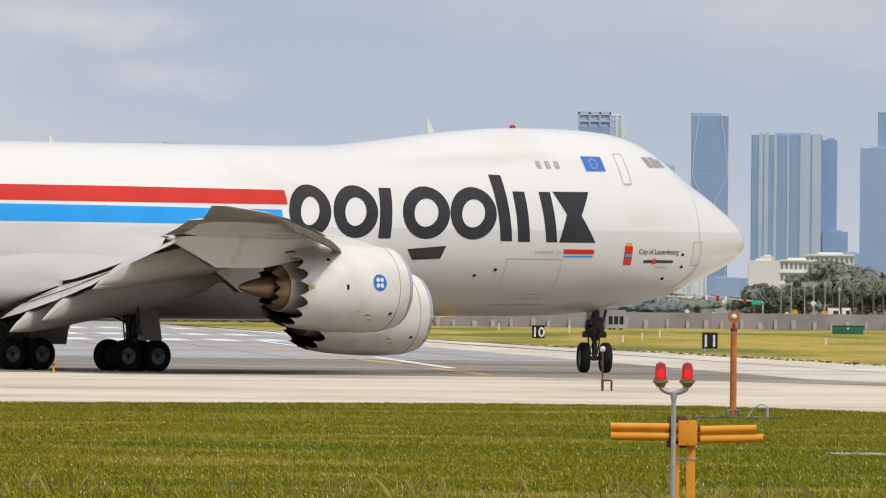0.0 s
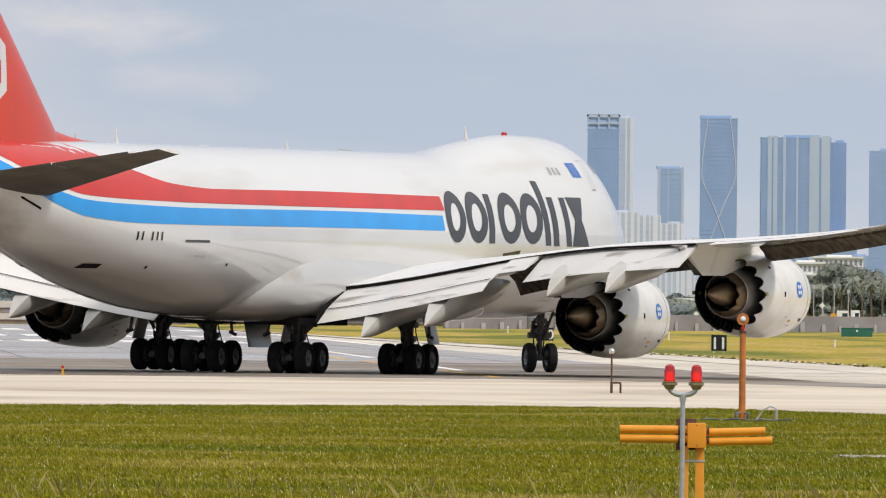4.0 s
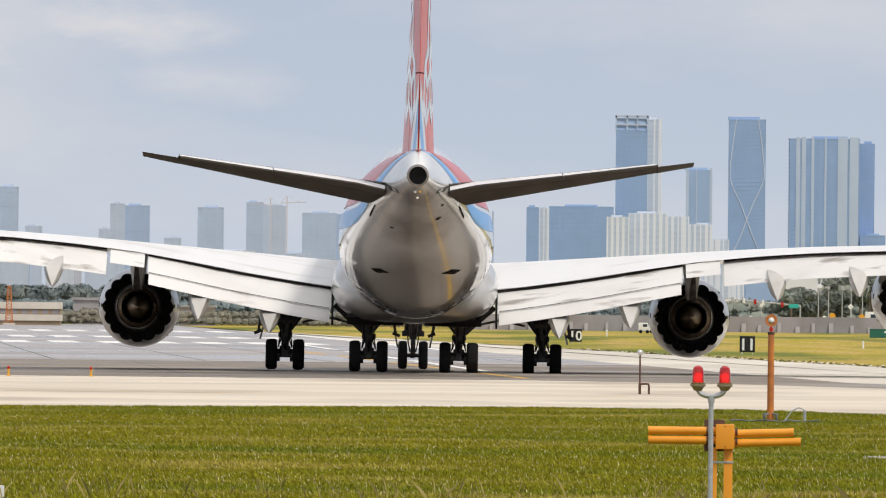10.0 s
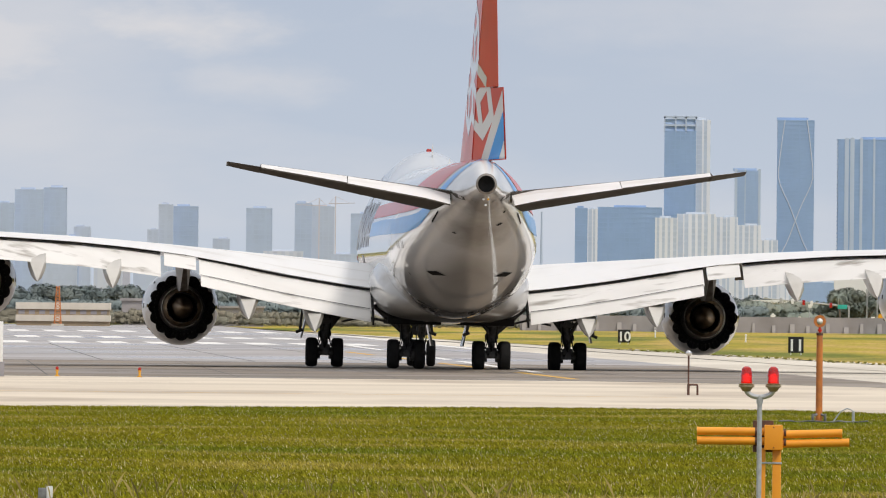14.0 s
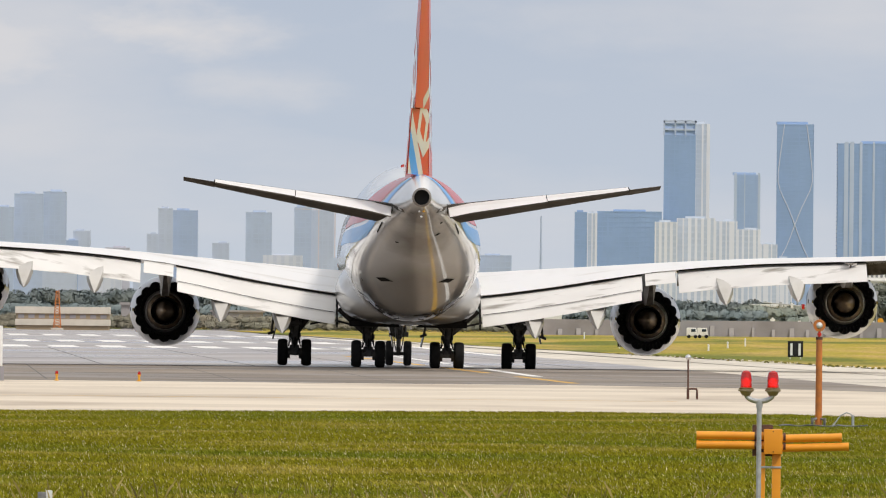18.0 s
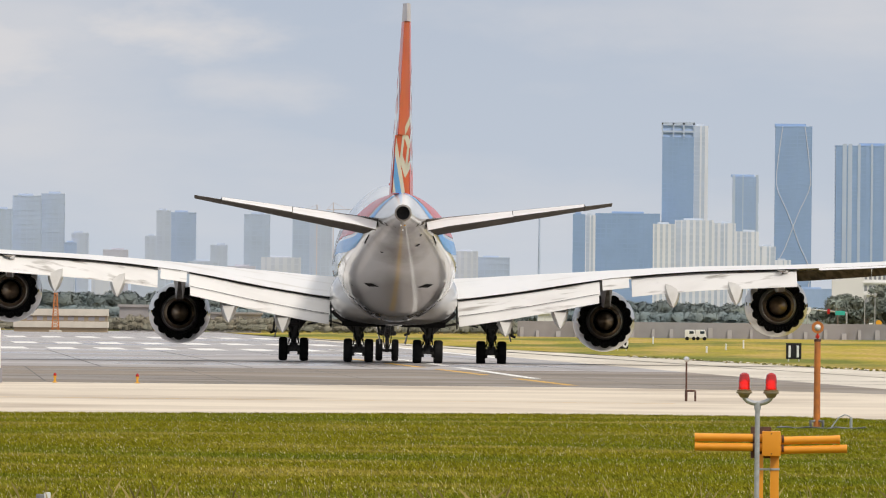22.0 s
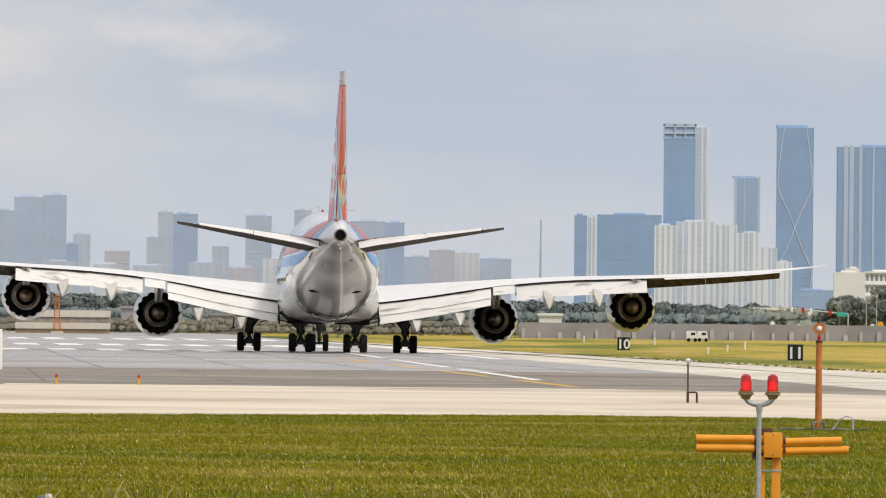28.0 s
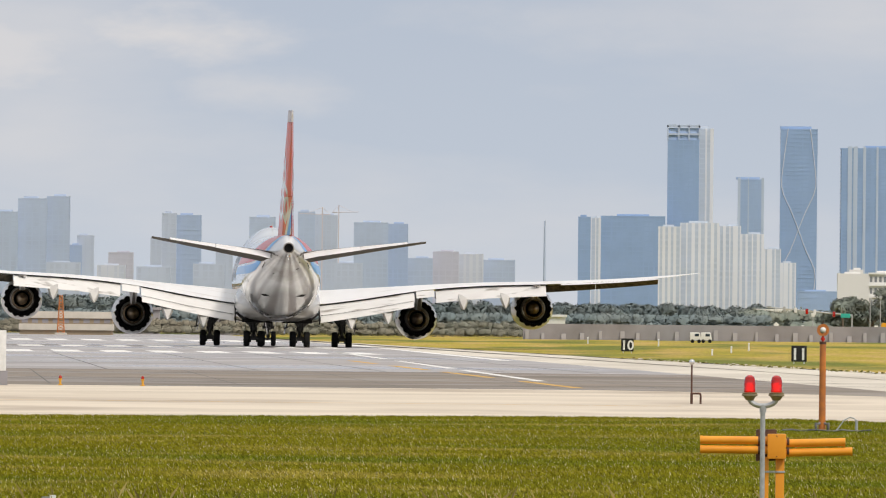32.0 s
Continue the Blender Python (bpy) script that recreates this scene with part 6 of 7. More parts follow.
for u, h, d, sp in ((648, 60, 1880, 1.0), (672, 88, 1850, 0.8), (690, 84, 1860, 0.8), (700, 62, 1820, 1.2), (716, 80, 1900, 1.0), (740, 60, 1870, 1.3), (772, 52, 1850, 1.3), (800, 60, 1880, 1.2), (545, 36, 1850, 1.0), (556, 40, 1870, 0.9), (572, 30, 1840, 1.2), (600, 26, 1830, 1.5), (622, 30, 1840, 1.4), (700, 40, 1800, 1.4), (640, 36, 1800, 1.3), (752, 44, 1800, 1.4), (786, 46, 1800, 1.4), (820, 52, 1830, 1.3)):
    tree(u, h, d, sp)
for u, h, d in ((706, 58, 1790), (728, 66, 1795), (744, 54, 1785), (762, 62, 1790), (780, 68, 1795), (690, 50, 1790), (796, 56, 1785), (812, 62, 1790), (552, 34, 1790)):
    palm(u, h, d)


def far_wood(name, u0, u1, h, d, n, mat, label, size=0.3, jitter=0.45):
    """A long hedge-like wood far away, one mass of leaves."""
    cs = []
    u = u0
    while u < u1:
        hh = far_h(h * rng.uniform(1 - jitter, 1.0), d)
        cs.append((far_x(u, d), d + rng.uniform(-6, 6), hh * 0.72, hh * 0.30))
        cs.append((far_x(u + 4, d), d + rng.uniform(-6, 6), hh * 0.36, hh * 0.36))
        u += rng.uniform(6, 13)
    wood_pts = leaf_cloud(rng, cs, n, size, inner=0.45)
    ob = quads(name, wood_pts, mat, normals=LEAF_NORMALS[0])
    tagged(ob, label, "wood", kind="stuff")
    lumps("undergrowth", cs, 0.72, mat, ob)


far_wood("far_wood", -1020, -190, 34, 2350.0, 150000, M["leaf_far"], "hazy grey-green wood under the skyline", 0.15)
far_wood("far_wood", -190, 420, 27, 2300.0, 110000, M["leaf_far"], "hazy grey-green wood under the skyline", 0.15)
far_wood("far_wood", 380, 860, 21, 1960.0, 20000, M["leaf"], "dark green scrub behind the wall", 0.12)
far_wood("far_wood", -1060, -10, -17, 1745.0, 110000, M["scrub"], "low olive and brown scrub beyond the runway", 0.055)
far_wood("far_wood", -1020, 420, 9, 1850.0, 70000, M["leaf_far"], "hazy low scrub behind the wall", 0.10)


def low_shed(u0, u1, h, d, mat, label):
    t = thing("shed", pose(far_x((u0 + u1) / 2, d), d, 0), label, "shed", "distant sheds")
    w, z = far_x(u1 - u0, d) / 2, far_h(h, d)
    bm = bmesh.new()
    box(bm, -w, w, 0, 6, 0, z * 0.9, 0.03)
    part("wall", bm, mat, t, smooth=False)
    bm = bmesh.new()
    box(bm, -w - 0.2, w + 0.2, -0.25, 6.2, z * 0.9, z, 0.03)
    part("roof", bm, mat, t, smooth=False)




def banded_building(u0, u1, d):
    """A low site building with two pale parapet bands and rows of windows."""
    t = thing("site_building", pose(far_x((u0 + u1) / 2, d), d, 0), "low brown building with two pale tan bands", "building", "distant sheds")
    w = far_x(u1 - u0, d) / 2
    zs = [far_h(h, d) for h in (-36, -25, -15, -3)]
    bm = bmesh.new()
    box(bm, -w, w, 0, 5, 0, zs[3] - 0.05, 0.02)
    part("wall", bm, M["wall_ochre"], t, smooth=False)
    for a, b in ((zs[0], zs[1]), (zs[2], zs[3])):
        bm = bmesh.new()
        box(bm, -w - 0.1, w + 0.1, -0.2, 5.1, a, b, 0.03)
        part("parapet", bm, M["shoulder"], t, smooth=False)
    for k in range(9):
        bm = bmesh.new()
        x = -w + 2 * w * (k + 0.5) / 9
        box(bm, x - 0.36, x + 0.36, -0.03, 0.1, zs[1] + 0.1, zs[2] - 0.1, 0.01)
        part("window", bm, M["wall_grey"], t, smooth=False)


def orange_mast(u, h, d):
    """A slim orange lattice mast on a block of concrete."""
    t = thing("lattice_mast", pose(far_x(u, d), d, 0), "slim faded orange lattice mast", "mast")
    z = far_h(h, d)
    bm = bmesh.new()
    for sx in (-1, 1):
        for sy in (-1, 1):
            tube(bm, (sx * 0.42, sy * 0.42, 0), (sx * 0.16, sy * 0.16, z), 0.06, 0.05, 6)
    part("leg_frame", bm, M["rust_orange"], t)
    for k in range(14):
        q0, q1 = k / 14, (k + 1) / 14
        r0, r1 = 0.42 - 0.26 * q0, 0.42 - 0.26 * q1
        bm = bmesh.new()
        tube(bm, (-r0, -r0, z * q0), (r1, -r1, z * q1), 0.035, n=5)
        tube(bm, (r0, -r0, z * q0), (-r1, -r1, z * q1), 0.035, n=5)
        part("bracing", bm, M["rust_orange"], t)
    bm = bmesh.new()
    box(bm, -0.7, 0.7, -0.7, 0.7, 0, 0.25, 0.04)
    part("footing", bm, M["shoulder"], t)


banded_building(-906, -742, 1730.0)
orange_mast(-833, 26, 1726.0)
low_shed(-720, -660, 6, 1815, M["wall_tan"], "low tan shed beyond the runway")
low_shed(-560, -470, -6, 1810, M["wall_tan"], "low tan shed beyond the runway")
low_shed(20, 60, 0, 1790, M["white_plain"], "small white building behind the field")
low_shed(395, 470, 14, 1990, M["white_plain"], "low white building among trees")


# ---- street furniture beyond the wall ----
def street_lamp(u, h, d=1765.0):
    t = thing("street_lamp", pose(far_x(u, d), d, 0), "grey street lamp behind the boundary wall", "street lamp", "street lamps")
    z = far_h(h, d)
    bm = bmesh.new()
    tube(bm, (0, 0, 0), (0, 0, z), 0.07, 0.05, 8)
    part("pole", bm, M["galv"], t)
    bm = bmesh.new()
    box(bm, -0.16, 0.16, -0.2, 0.1, z - 0.08, z + 0.35, 0.03)
    part("lamp_head", bm, M["galv"], t)


for u, h in ((599, 30), (617, 34), (641, 34), (657, 32), (677, 35), (702, 26)):
    street_lamp(u, h)


def signal_gantry():
    d = 1770.0
    t = thing("traffic_signal", pose(far_x(567, d), d, 0), "grey traffic signal arm with lamps and a green sign", "traffic light")
    z = far_h(4, d)
    bm = bmesh.new()
    tube(bm, (0, 0, 0), (0, 0, z + 0.1), 0.12, 0.09, 8)
    part("pole", bm, M["galv"], t)
    bm = bmesh.new()
    tube(bm, (0, 0, z), (far_x(-150, d), 0, z + 0.9), 0.09, 0.06, 8)
    part("arm", bm, M["galv"], t)
    for u, m in ((-32, "lens_red"), (-66, "white_plain"), (-80, "lens_red"), (-100, "white_plain"), (-120, "galv")):
        bm = bmesh.new()
        zz = z - u / 150 * 0.9
        box(bm, far_x(u, d) - 0.16, far_x(u, d) + 0.16, -0.25, -0.05, zz - 0.38, zz + 0.25, 0.03)
        part("signal_head", bm, M[m], t)
    bm = bmesh.new()
    box(bm, far_x(-20, d), far_x(-3, d), -0.2, -0.1, z - 0.3, z + 0.2, 0.02)
    part("street_sign", bm, M["turquoise"], t)


signal_gantry()


def far_van(u, d, mat="white_plain", ln=2.2, hg=1.5, lift=0.0):
    t = thing("van", pose(far_x(u, d), d, lift), "small white van far behind the field", "van", "distant vans")
    bm = bmesh.new()
    box(bm, -ln / 2, ln / 2, 0, 1.7, 0.28, hg, 0.08)
    for v in bm.verts:
        if v.co.x > ln * 0.3 and v.co.z > hg * 0.6:
            v.co.x -= ln * 0.14
    part("body", bm, M[mat], t)
    bm = bmesh.new()
    box(bm, -ln * 0.1, ln * 0.3, -0.02, 0.1, hg * 0.62, hg * 0.88, 0.02)
    part("window", bm, M["glass"], t)
    for sx in (-0.3, 0.3):
        bm = bmesh.new()
        tube(bm, (sx * ln, -0.03, 0.2), (sx * ln, 0.2, 0.2), 0.2, n=16)
        part("wheel", bm, M["tyre"], t)


far_van(291, 1600.0, ln=1.2, hg=1.15)
far_van(310, 1606.0, ln=1.2, hg=1.15)
far_van(694, 1762.0, ln=1.6, hg=2.55)
far_van(716, 1764.0, ln=1.2, hg=2.6)


def barrier_light(u, d, z):
    t = thing("warning_light", pose(far_x(u, d), d, 0), "round amber warning light on a thin stand", "warning light", "warning lights")
    bm = bmesh.new()
    tube(bm, (0, 0, 0), (0, 0, z), 0.04, n=8)
    part("stand", bm, M["galv"], t)
    bm = bmesh.new()
    tube(bm, (0, -0.08, z), (0, 0.08, z), 0.36, n=18)
    part("lamp", bm, M["amber"], t)


def road_sign(u, h, size, square, d=1762.0):
    t = thing("road_sign", pose(far_x(u, d), d, 0), "white road sign on a thin post behind the wall", "road sign", "road signs")
    z = far_h(h, d)
    bm = bmesh.new()
    tube(bm, (0, 0, 0), (0, 0, z), 0.05, n=8)
    part("post", bm, M["galv"], t)
    bm = bmesh.new()
    box(bm, -size, size, -0.08, -0.05, -size, size, 0.01)
    if not square:
        bmesh.ops.rotate(bm, verts=bm.verts, cent=(0, 0, 0), matrix=Matrix.Rotation(radians(45), 3, "Y"))
    bmesh.ops.translate(bm, verts=bm.verts, vec=(0, 0, z))
    part("plate", bm, M["white_plain"], t, "white sign plate")


for u, h, size, square in ((433, -14, 0.24, False), (480, -17, 0.16, True), (610, -17, 0.22, True), (656, 3, 0.26, False), (498, 4, 0.2, True)):
    road_sign(u, h, size, square)
barrier_light(624, 1760.0, 2.0)
barrier_light(676, 1760.0, 1.9)


def green_box():
    d = 1480.0
    t = thing("equipment_box", pose(far_x(718, d), d, 0), "dark green equipment box standing in the field", "box")
    bm = bmesh.new()
    box(bm, -1.55, 1.55, 0, 1.2, 0, 0.82, 0.03)
    part("body", bm, M["container"], t)
    bm = bmesh.new()
    box(bm, -1.6, 1.6, -0.05, 1.25, 0.82, 0.90, 0.02)
    part("lid", bm, M["container"], t)
    bm = bmesh.new()
    box(bm, -0.1, 0.1, -0.03, -0.001, 0.5, 0.68, 0.005)
    part("label_plate", bm, M["white_plain"], t)


green_box()


def distance_sign(words, u, d):
    t = thing("distance_sign", pose(far_x(u, d), d, 0), "black runway distance sign with white " + words, "sign", "runway distance signs")
    bm = bmesh.new()
    box(bm, -0.48, 0.48, 0, 0.16, 0.14, 1.14, 0.02)
    part("panel", bm, M["sign_black"], t)
    for sx in (-0.32, 0.32):
        bm = bmesh.new()
        tube(bm, (sx, 0.08, 0), (sx, 0.08, 0.15), 0.04, n=8)
        part("leg", bm, M["white_plain"], t)
    cu = bpy.data.curves.new("digits", "FONT")
    cu.body, cu.size, cu.align_x, cu.offset = words, 1.02, "CENTER", 0.022
    cu.extrude = 0.004
    tmp = bpy.data.objects.new("digits", cu)
    me = bpy.data.meshes.new_from_object(tmp)
    bpy.data.objects.remove(tmp)
    me.transform(Matrix.Rotation(radians(90), 4, "X"))
    me.materials.clear()
    me.materials.append(M["white_plain"])
    ob = new("digits", me)
    ob.parent = t
    ob.matrix_basis = pose(0, -0.008, 0.27)


distance_sign("11", 474, 920.0)
distance_sign("10", 170, 1140.0)


def stake(u, d, h, mat):
    t = thing("marker_stake", pose(far_x(u, d), d, 0), "short white marker stake in the dry grass", "stake", "marker stakes")
    bm = bmesh.new()
    tube(bm, (0, 0, 0), (0, 0, h), 0.07, 0.06, 8)
    part("post", bm, M[mat], t)
    bm = bmesh.new()
    lathe(bm, [(0.0, 0.0), (0.10, 0.0), (0.08, 0.06), (0.0, 0.1)], "Z", 10, (0, 0, h))
    part("cap", bm, M["white_plain"], t)


for u, d, h in ((679, 1080, 0.45), (385, 1250, 0.6), (354, 1180, 0.45), (320, 1100, 0.4), (225, 1400, 0.6), (100, 1500, 0.6)):
    stake(u, d, h, "white_plain")


# ---- runway and taxiway details ----
def edge_light(x, y):
    t = thing("edge_light", pose(x, y, 0.02), "small orange runway edge light with red cap", "runway light", "runway edge lights")
    bm = bmesh.new()
    lathe(bm, [(0.0, 0.0), (0.10, 0.0), (0.10, 0.03), (0.045, 0.05), (0.045, 0.2), (0.07, 0.22), (0.07, 0.26), (0.0, 0.26)], "Z", 14)
    part("stem", bm, M["yellow"], t)
    bm = bmesh.new()
    lathe(bm, [(0.0, 0.26), (0.06, 0.26), (0.06, 0.34), (0.03, 0.38), (0.0, 0.385)], "Z", 14)
    part("cap", bm, M["lens_red"], t)


for u in (-833, -687):
    edge_light(far_x(u, 568.0), 568.0)


def stand_pipe():
    d = 488.0
    t = thing("marker_rod", pose(far_x(284.5, d), d, 0.02), "thin rusty rod with a pale globe and side pipe", "post")
    bm = bmesh.new()
    tube(bm, (0, 0, 0), (0, 0, 1.30), 0.03, n=10)
    tube(bm, (0, 0, 0.0), (0, 0, 0.36), 0.045, n=10)
    part("rod", bm, M["rust"], t)
    bm = bmesh.new()
    bmesh.ops.create_uvsphere(bm, u_segments=18, v_segments=10, radius=0.10)
    bmesh.ops.translate(bm, verts=bm.verts, vec=(0, 0, 1.38))
    part("globe", bm, M["chrome"], t)
    bm = bmesh.new()
    pipe_path(bm, [(0, 0, 0.34), (0.2, 0, 0.345), (0.28, 0, 0.34), (0.30, 0, 0.30), (0.30, 0, 0.2), (0.30, 0, 0)], 0.035)
    part("side_pipe", bm, M["rust"], t)


stand_pipe()


def board():
    d = 564.0
    t = thing("sign_board", pose(far_x(-946, d), d, 0.02), "tall white board with a grey foot beside the taxiway", "sign")
    bm = bmesh.new()
    box(bm, -0.6, 0.36, 0, 0.12, 0.55, 2.1, 0.02)
    part("panel", bm, M["white_plain"], t)
    bm = bmesh.new()
    box(bm, -0.58, 0.42, 0.02, 0.10, 0.0, 0.56, 0.01)
    part("foot", bm, M["wall_grey"], t)


board()

# ---- foreground fixtures ----


def light_mast():
    d = 185.0
    t = thing("obstruction_light", pose(far_x(411, d), d, 0), "twin red obstruction lights on a galvanised pole", "beacon")
    top = far_h(-155, d)
    bm = bmesh.new()
    tube(bm, (0, 0, 0), (0, 0, top), 0.031, n=16)
    part("pole", bm, M["galv"], t)
    bm = bmesh.new()
    tube(bm, (0, 0, top - 0.10), (0, 0, top - 0.01), 0.042, n=16)
    part("collar", bm, M["galv"], t)
    bm = bmesh.new()
    pipe_path(bm, [(-0.168 * math.cos(a), 0, top + 0.09 - 0.11 * math.sin(a) ** 0.8) for a in [math.pi * k / 14 for k in range(15)]], 0.034)
    part("fork", bm, M["galv"], t)
    for sx in (-1, 1):
        lamp = new("lamp_head")
        lamp.parent = t
        lamp.matrix_basis = pose(sx * 0.168, 0, top + 0.05)
        bm = bmesh.new()
        lathe(bm, [(0.0, 0.0), (0.05, 0.0), (0.078, 0.05), (0.10, 0.055), (0.10, 0.075), (0.088, 0.08), (0.095, 0.095), (0.075, 0.10), (0.0, 0.10)], "Z", 24)
        part("base", bm, M["brass"], lamp, "dull brass lamp base")
        bm = bmesh.new()
        lathe(bm, [(0.0, 0.09), (0.072, 0.09), (0.075, 0.12), (0.070, 0.16), (0.074, 0.20), (0.068, 0.25), (0.058, 0.29), (0.03, 0.312), (0.0, 0.315)], "Z", 24)
        part("lens", bm, M["lens_red"], lamp, "ribbed red glass globe")
        bm = bmesh.new()
        lathe(bm, [(0.0, 0.11), (0.03, 0.11), (0.035, 0.19), (0.02, 0.22), (0.0, 0.225)], "Z", 12)
        part("bulb", bm, M["glow_red"], lamp, "glowing red bulb")
    return t


def antenna():
    d = 187.0
    t = thing("localizer_antenna", pose(far_x(436, d), d, 0), "orange antenna box with four horizontal tubes on two posts", "antenna")
    zb, zt = far_h(-251, d), far_h(-207, d)
    bm = bmesh.new()
    box(bm, -0.117, 0.117, -0.12, 0.25, zb, zt, 0.014)
    part("box", bm, M["orange"], t, "orange junction box")
    for z in (zb + 0.03, zt - 0.03):
        bm = bmesh.new()
        tube(bm, (0, -0.128, z), (0, -0.118, z), 0.008, n=8)
        part("screw", bm, M["rust"], t)
    for x, dx in ((-0.145, 0.047), (0.045, 0.055)):
        bm = bmesh.new()
        box(bm, x - dx, x + dx, 0.03, 0.13, 0, zb + 0.02, 0.008)
        part("post", bm, M["orange"], t)
    bm = bmesh.new()
    box(bm, -0.21, 0.11, 0.02, 0.14, zb - 0.18, zb - 0.155, 0.004)
    part("strap", bm, M["galv"], t, "thin steel strap round the posts")
    bm = bmesh.new()
    box(bm, -0.26, 0.0, 0.06, 0.24, zb - 0.03, zt + 0.055, 0.02)
    part("back_bracket", bm, M["rust"], t, "rusty bracket behind the box")
    for x0, x1, zz in ((-0.97, -0.1, -219), (-0.97, -0.1, -235.5), (0.1, 0.87, -221), (0.1, 0.96, -237.5)):
        z = far_h(zz, d)
        tb = new("antenna_tube")
        tb.parent = t
        bm = bmesh.new()
        tube(bm, (x0, 0.05, z + (0.0 if x0 < 0 else -0.02)), (x1, 0.05, z + (0.0 if x0 < 0 else 0.005)), 0.052, n=18)
        part("tube", bm, M["orange"], tb)
        bm = bmesh.new()
        e, o = (x0, 0.03) if x0 < 0 else (x1, -0.03)
        tube(bm, (e, 0.05, z + (0 if x0 < 0 else 0.003)), (e + o, 0.05, z + (0 if x0 < 0 else 0.003)), 0.056, n=18)
        part("end_cap", bm, M["orange"], tb)
        bm = bmesh.new()
        e = -0.235 if x0 < 0 else 0.13
        tube(bm, (e, 0.05, z - 0.004), (e + 0.03, 0.05, z - 0.004), 0.060, n=18)
        part("clamp", bm, M["rust"], tb)
    return t


light_mast()
antenna()


def marker_post():
    d = 375.0
    t = thing("marker_post", pose(far_x(516, d), d, 0), "tall weathered orange post with a ringed white lamp", "post")
    bm = bmesh.new()
    tube(bm, (0, 0, 0.05), (0, 0, 2.28), 0.088, 0.078, 18)
    part("post", bm, M["rust_orange"], t)
    bm = bmesh.new()
    tube(bm, (0, 0, 2.24), (0, 0, 2.31), 0.088, n=18)
    part("band", bm, M["rust"], t)
    bm = bmesh.new()
    tube(bm, (0, 0, 2.28), (0, 0, 2.5), 0.03)
    tube(bm, (0, 0, 2.34), (0, 0, 2.40), 0.055)
    part("neck", bm, M["red"], t)
    bm = bmesh.new()
    lathe(bm, [(0.155, -0.04), (0.155, 0.04), (0.085, 0.04), (0.085, -0.04)], "Y", 24, (0, 0, 2.60), closed=True)
    part("ring", bm, M["rust_orange"], t, "red-orange ring round the lamp")
    bm = bmesh.new()
    bmesh.ops.create_uvsphere(bm, u_segments=20, v_segments=12, radius=0.084)
    bmesh.ops.translate(bm, verts=bm.verts, vec=(0, 0, 2.60))
    part("lamp", bm, M["white_plain"], t)
    bm = bmesh.new()
    tube(bm, (0, 0, 2.74), (0, 0, 2.82), 0.012, n=6)
    part("finial", bm, M["rust"], t)
    for k in range(4):
        a = math.pi / 4 + k * math.pi / 2
        bm = bmesh.new()
        tube(bm, (0.06 * math.cos(a), 0.06 * math.sin(a), 0.24), (0.22 * math.cos(a), 0.22 * math.sin(a), 0.20), 0.03, n=8)
        tube(bm, (0.22 * math.cos(a), 0.22 * math.sin(a), 0.0), (0.22 * math.cos(a), 0.22 * math.sin(a), 0.25), 0.03, n=8)
        part("foot", bm, M["hub"], t, "grey bolted foot")
    return t


marker_post()


def conduit():
    d = 374.0
    t = thing("conduit", pose(far_x(560, d), d, 0), "grey bent conduit rising from the grass", "pipe")
    bm = bmesh.new()
    pipe_path(bm, [(-0.3, 0, 0.02), (-0.2, 0, 0.15), (-0.08, 0, 0.32), (0.08, 0, 0.4), (0.2, 0, 0.36), (0.24, 0, 0.24)], 0.018)
    part("hose", bm, M["galv"], t)
    bm = bmesh.new()
    tube(bm, (0.24, 0, 0), (0.24, 0, 0.34), 0.035, n=10)
    part("stub", bm, M["galv"], t)
    t = thing("ground_cable", pose(far_x(470, 373.0), 373, 0), "grey cable lying across the grass", "cable")
    bm = bmesh.new()
    pipe_path(bm, [(-0.35 + 0.25 * k, 0.3 * math.sin(k), 0.07 + 0.02 * math.sin(2.3 * k)) for k in range(10)], 0.02)
    part("cable", bm, M["hub"], t)


conduit()
bm = bmesh.new()
box(bm, -0.7, 0.9, -1.6, 1.6, 0, 0.05, 0.02)
slab = part("concrete_slab", bm, M["joint"], None)
slab.matrix_basis = pose(far_x(748, 287.0), 287, 0)
tagged(slab, "grey weathered concrete cover slab set in the grass", "slab")


def survey_marker():
    d = 215.0
    t = thing("survey_marker", pose(far_x(-852, d), d, 0), "small grey and white marker block low in the grass", "marker")
    bm = bmesh.new()
    box(bm, -0.10, 0.02, -0.06, 0.06, 0, 0.20, 0.015)
    part("block", bm, M["hub"], t)
    bm = bmesh.new()
    box(bm, 0.02, 0.11, -0.05, 0.05, 0, 0.225, 0.015)
    part("cap_block", bm, M["white_plain"], t, "white painted block")


survey_marker()


def small_bird():
    t = thing("bird", pose(200, 330, 3.5), "small dark bird flying low across the airfield", "bird")
    bm = bmesh.new()
    lathe(bm, [(0.0, -0.075), (0.012, -0.07), (0.024, -0.03), (0.027, 0.01), (0.020, 0.045), (0.016, 0.055), (0.017, 0.068), (0.010, 0.08), (0.0, 0.09)], "X", 14)
    part("body", bm, M["feather"], t)
    bm = bmesh.new()
    vs = box(bm, -0.14, -0.06, -0.022, 0.022, -0.004, 0.004)
    for v in vs:
        if v.co.x > -0.1:
            v.co.y *= 0.4
    part("tail", bm, M["feather"], t, smooth=False)
    wings = []
    for sy in (-1, 1):
        bm = bmesh.new()
        vs = box(bm, -0.035, 0.035, 0.0, 0.15, -0.004, 0.004)
        for v in vs:
            if v.co.y > 0.1:
                v.co.x = -0.045 + 0.15 * v.co.x
                v.co.z *= 0.4
            v.co.y *= sy
        ob = part("wing", bm, M["feather"], t, smooth=False)
        ob.matrix_basis = pose(0.01, sy * 0.015, 0.012)
        wings.append((ob, sy))
    return t, wings


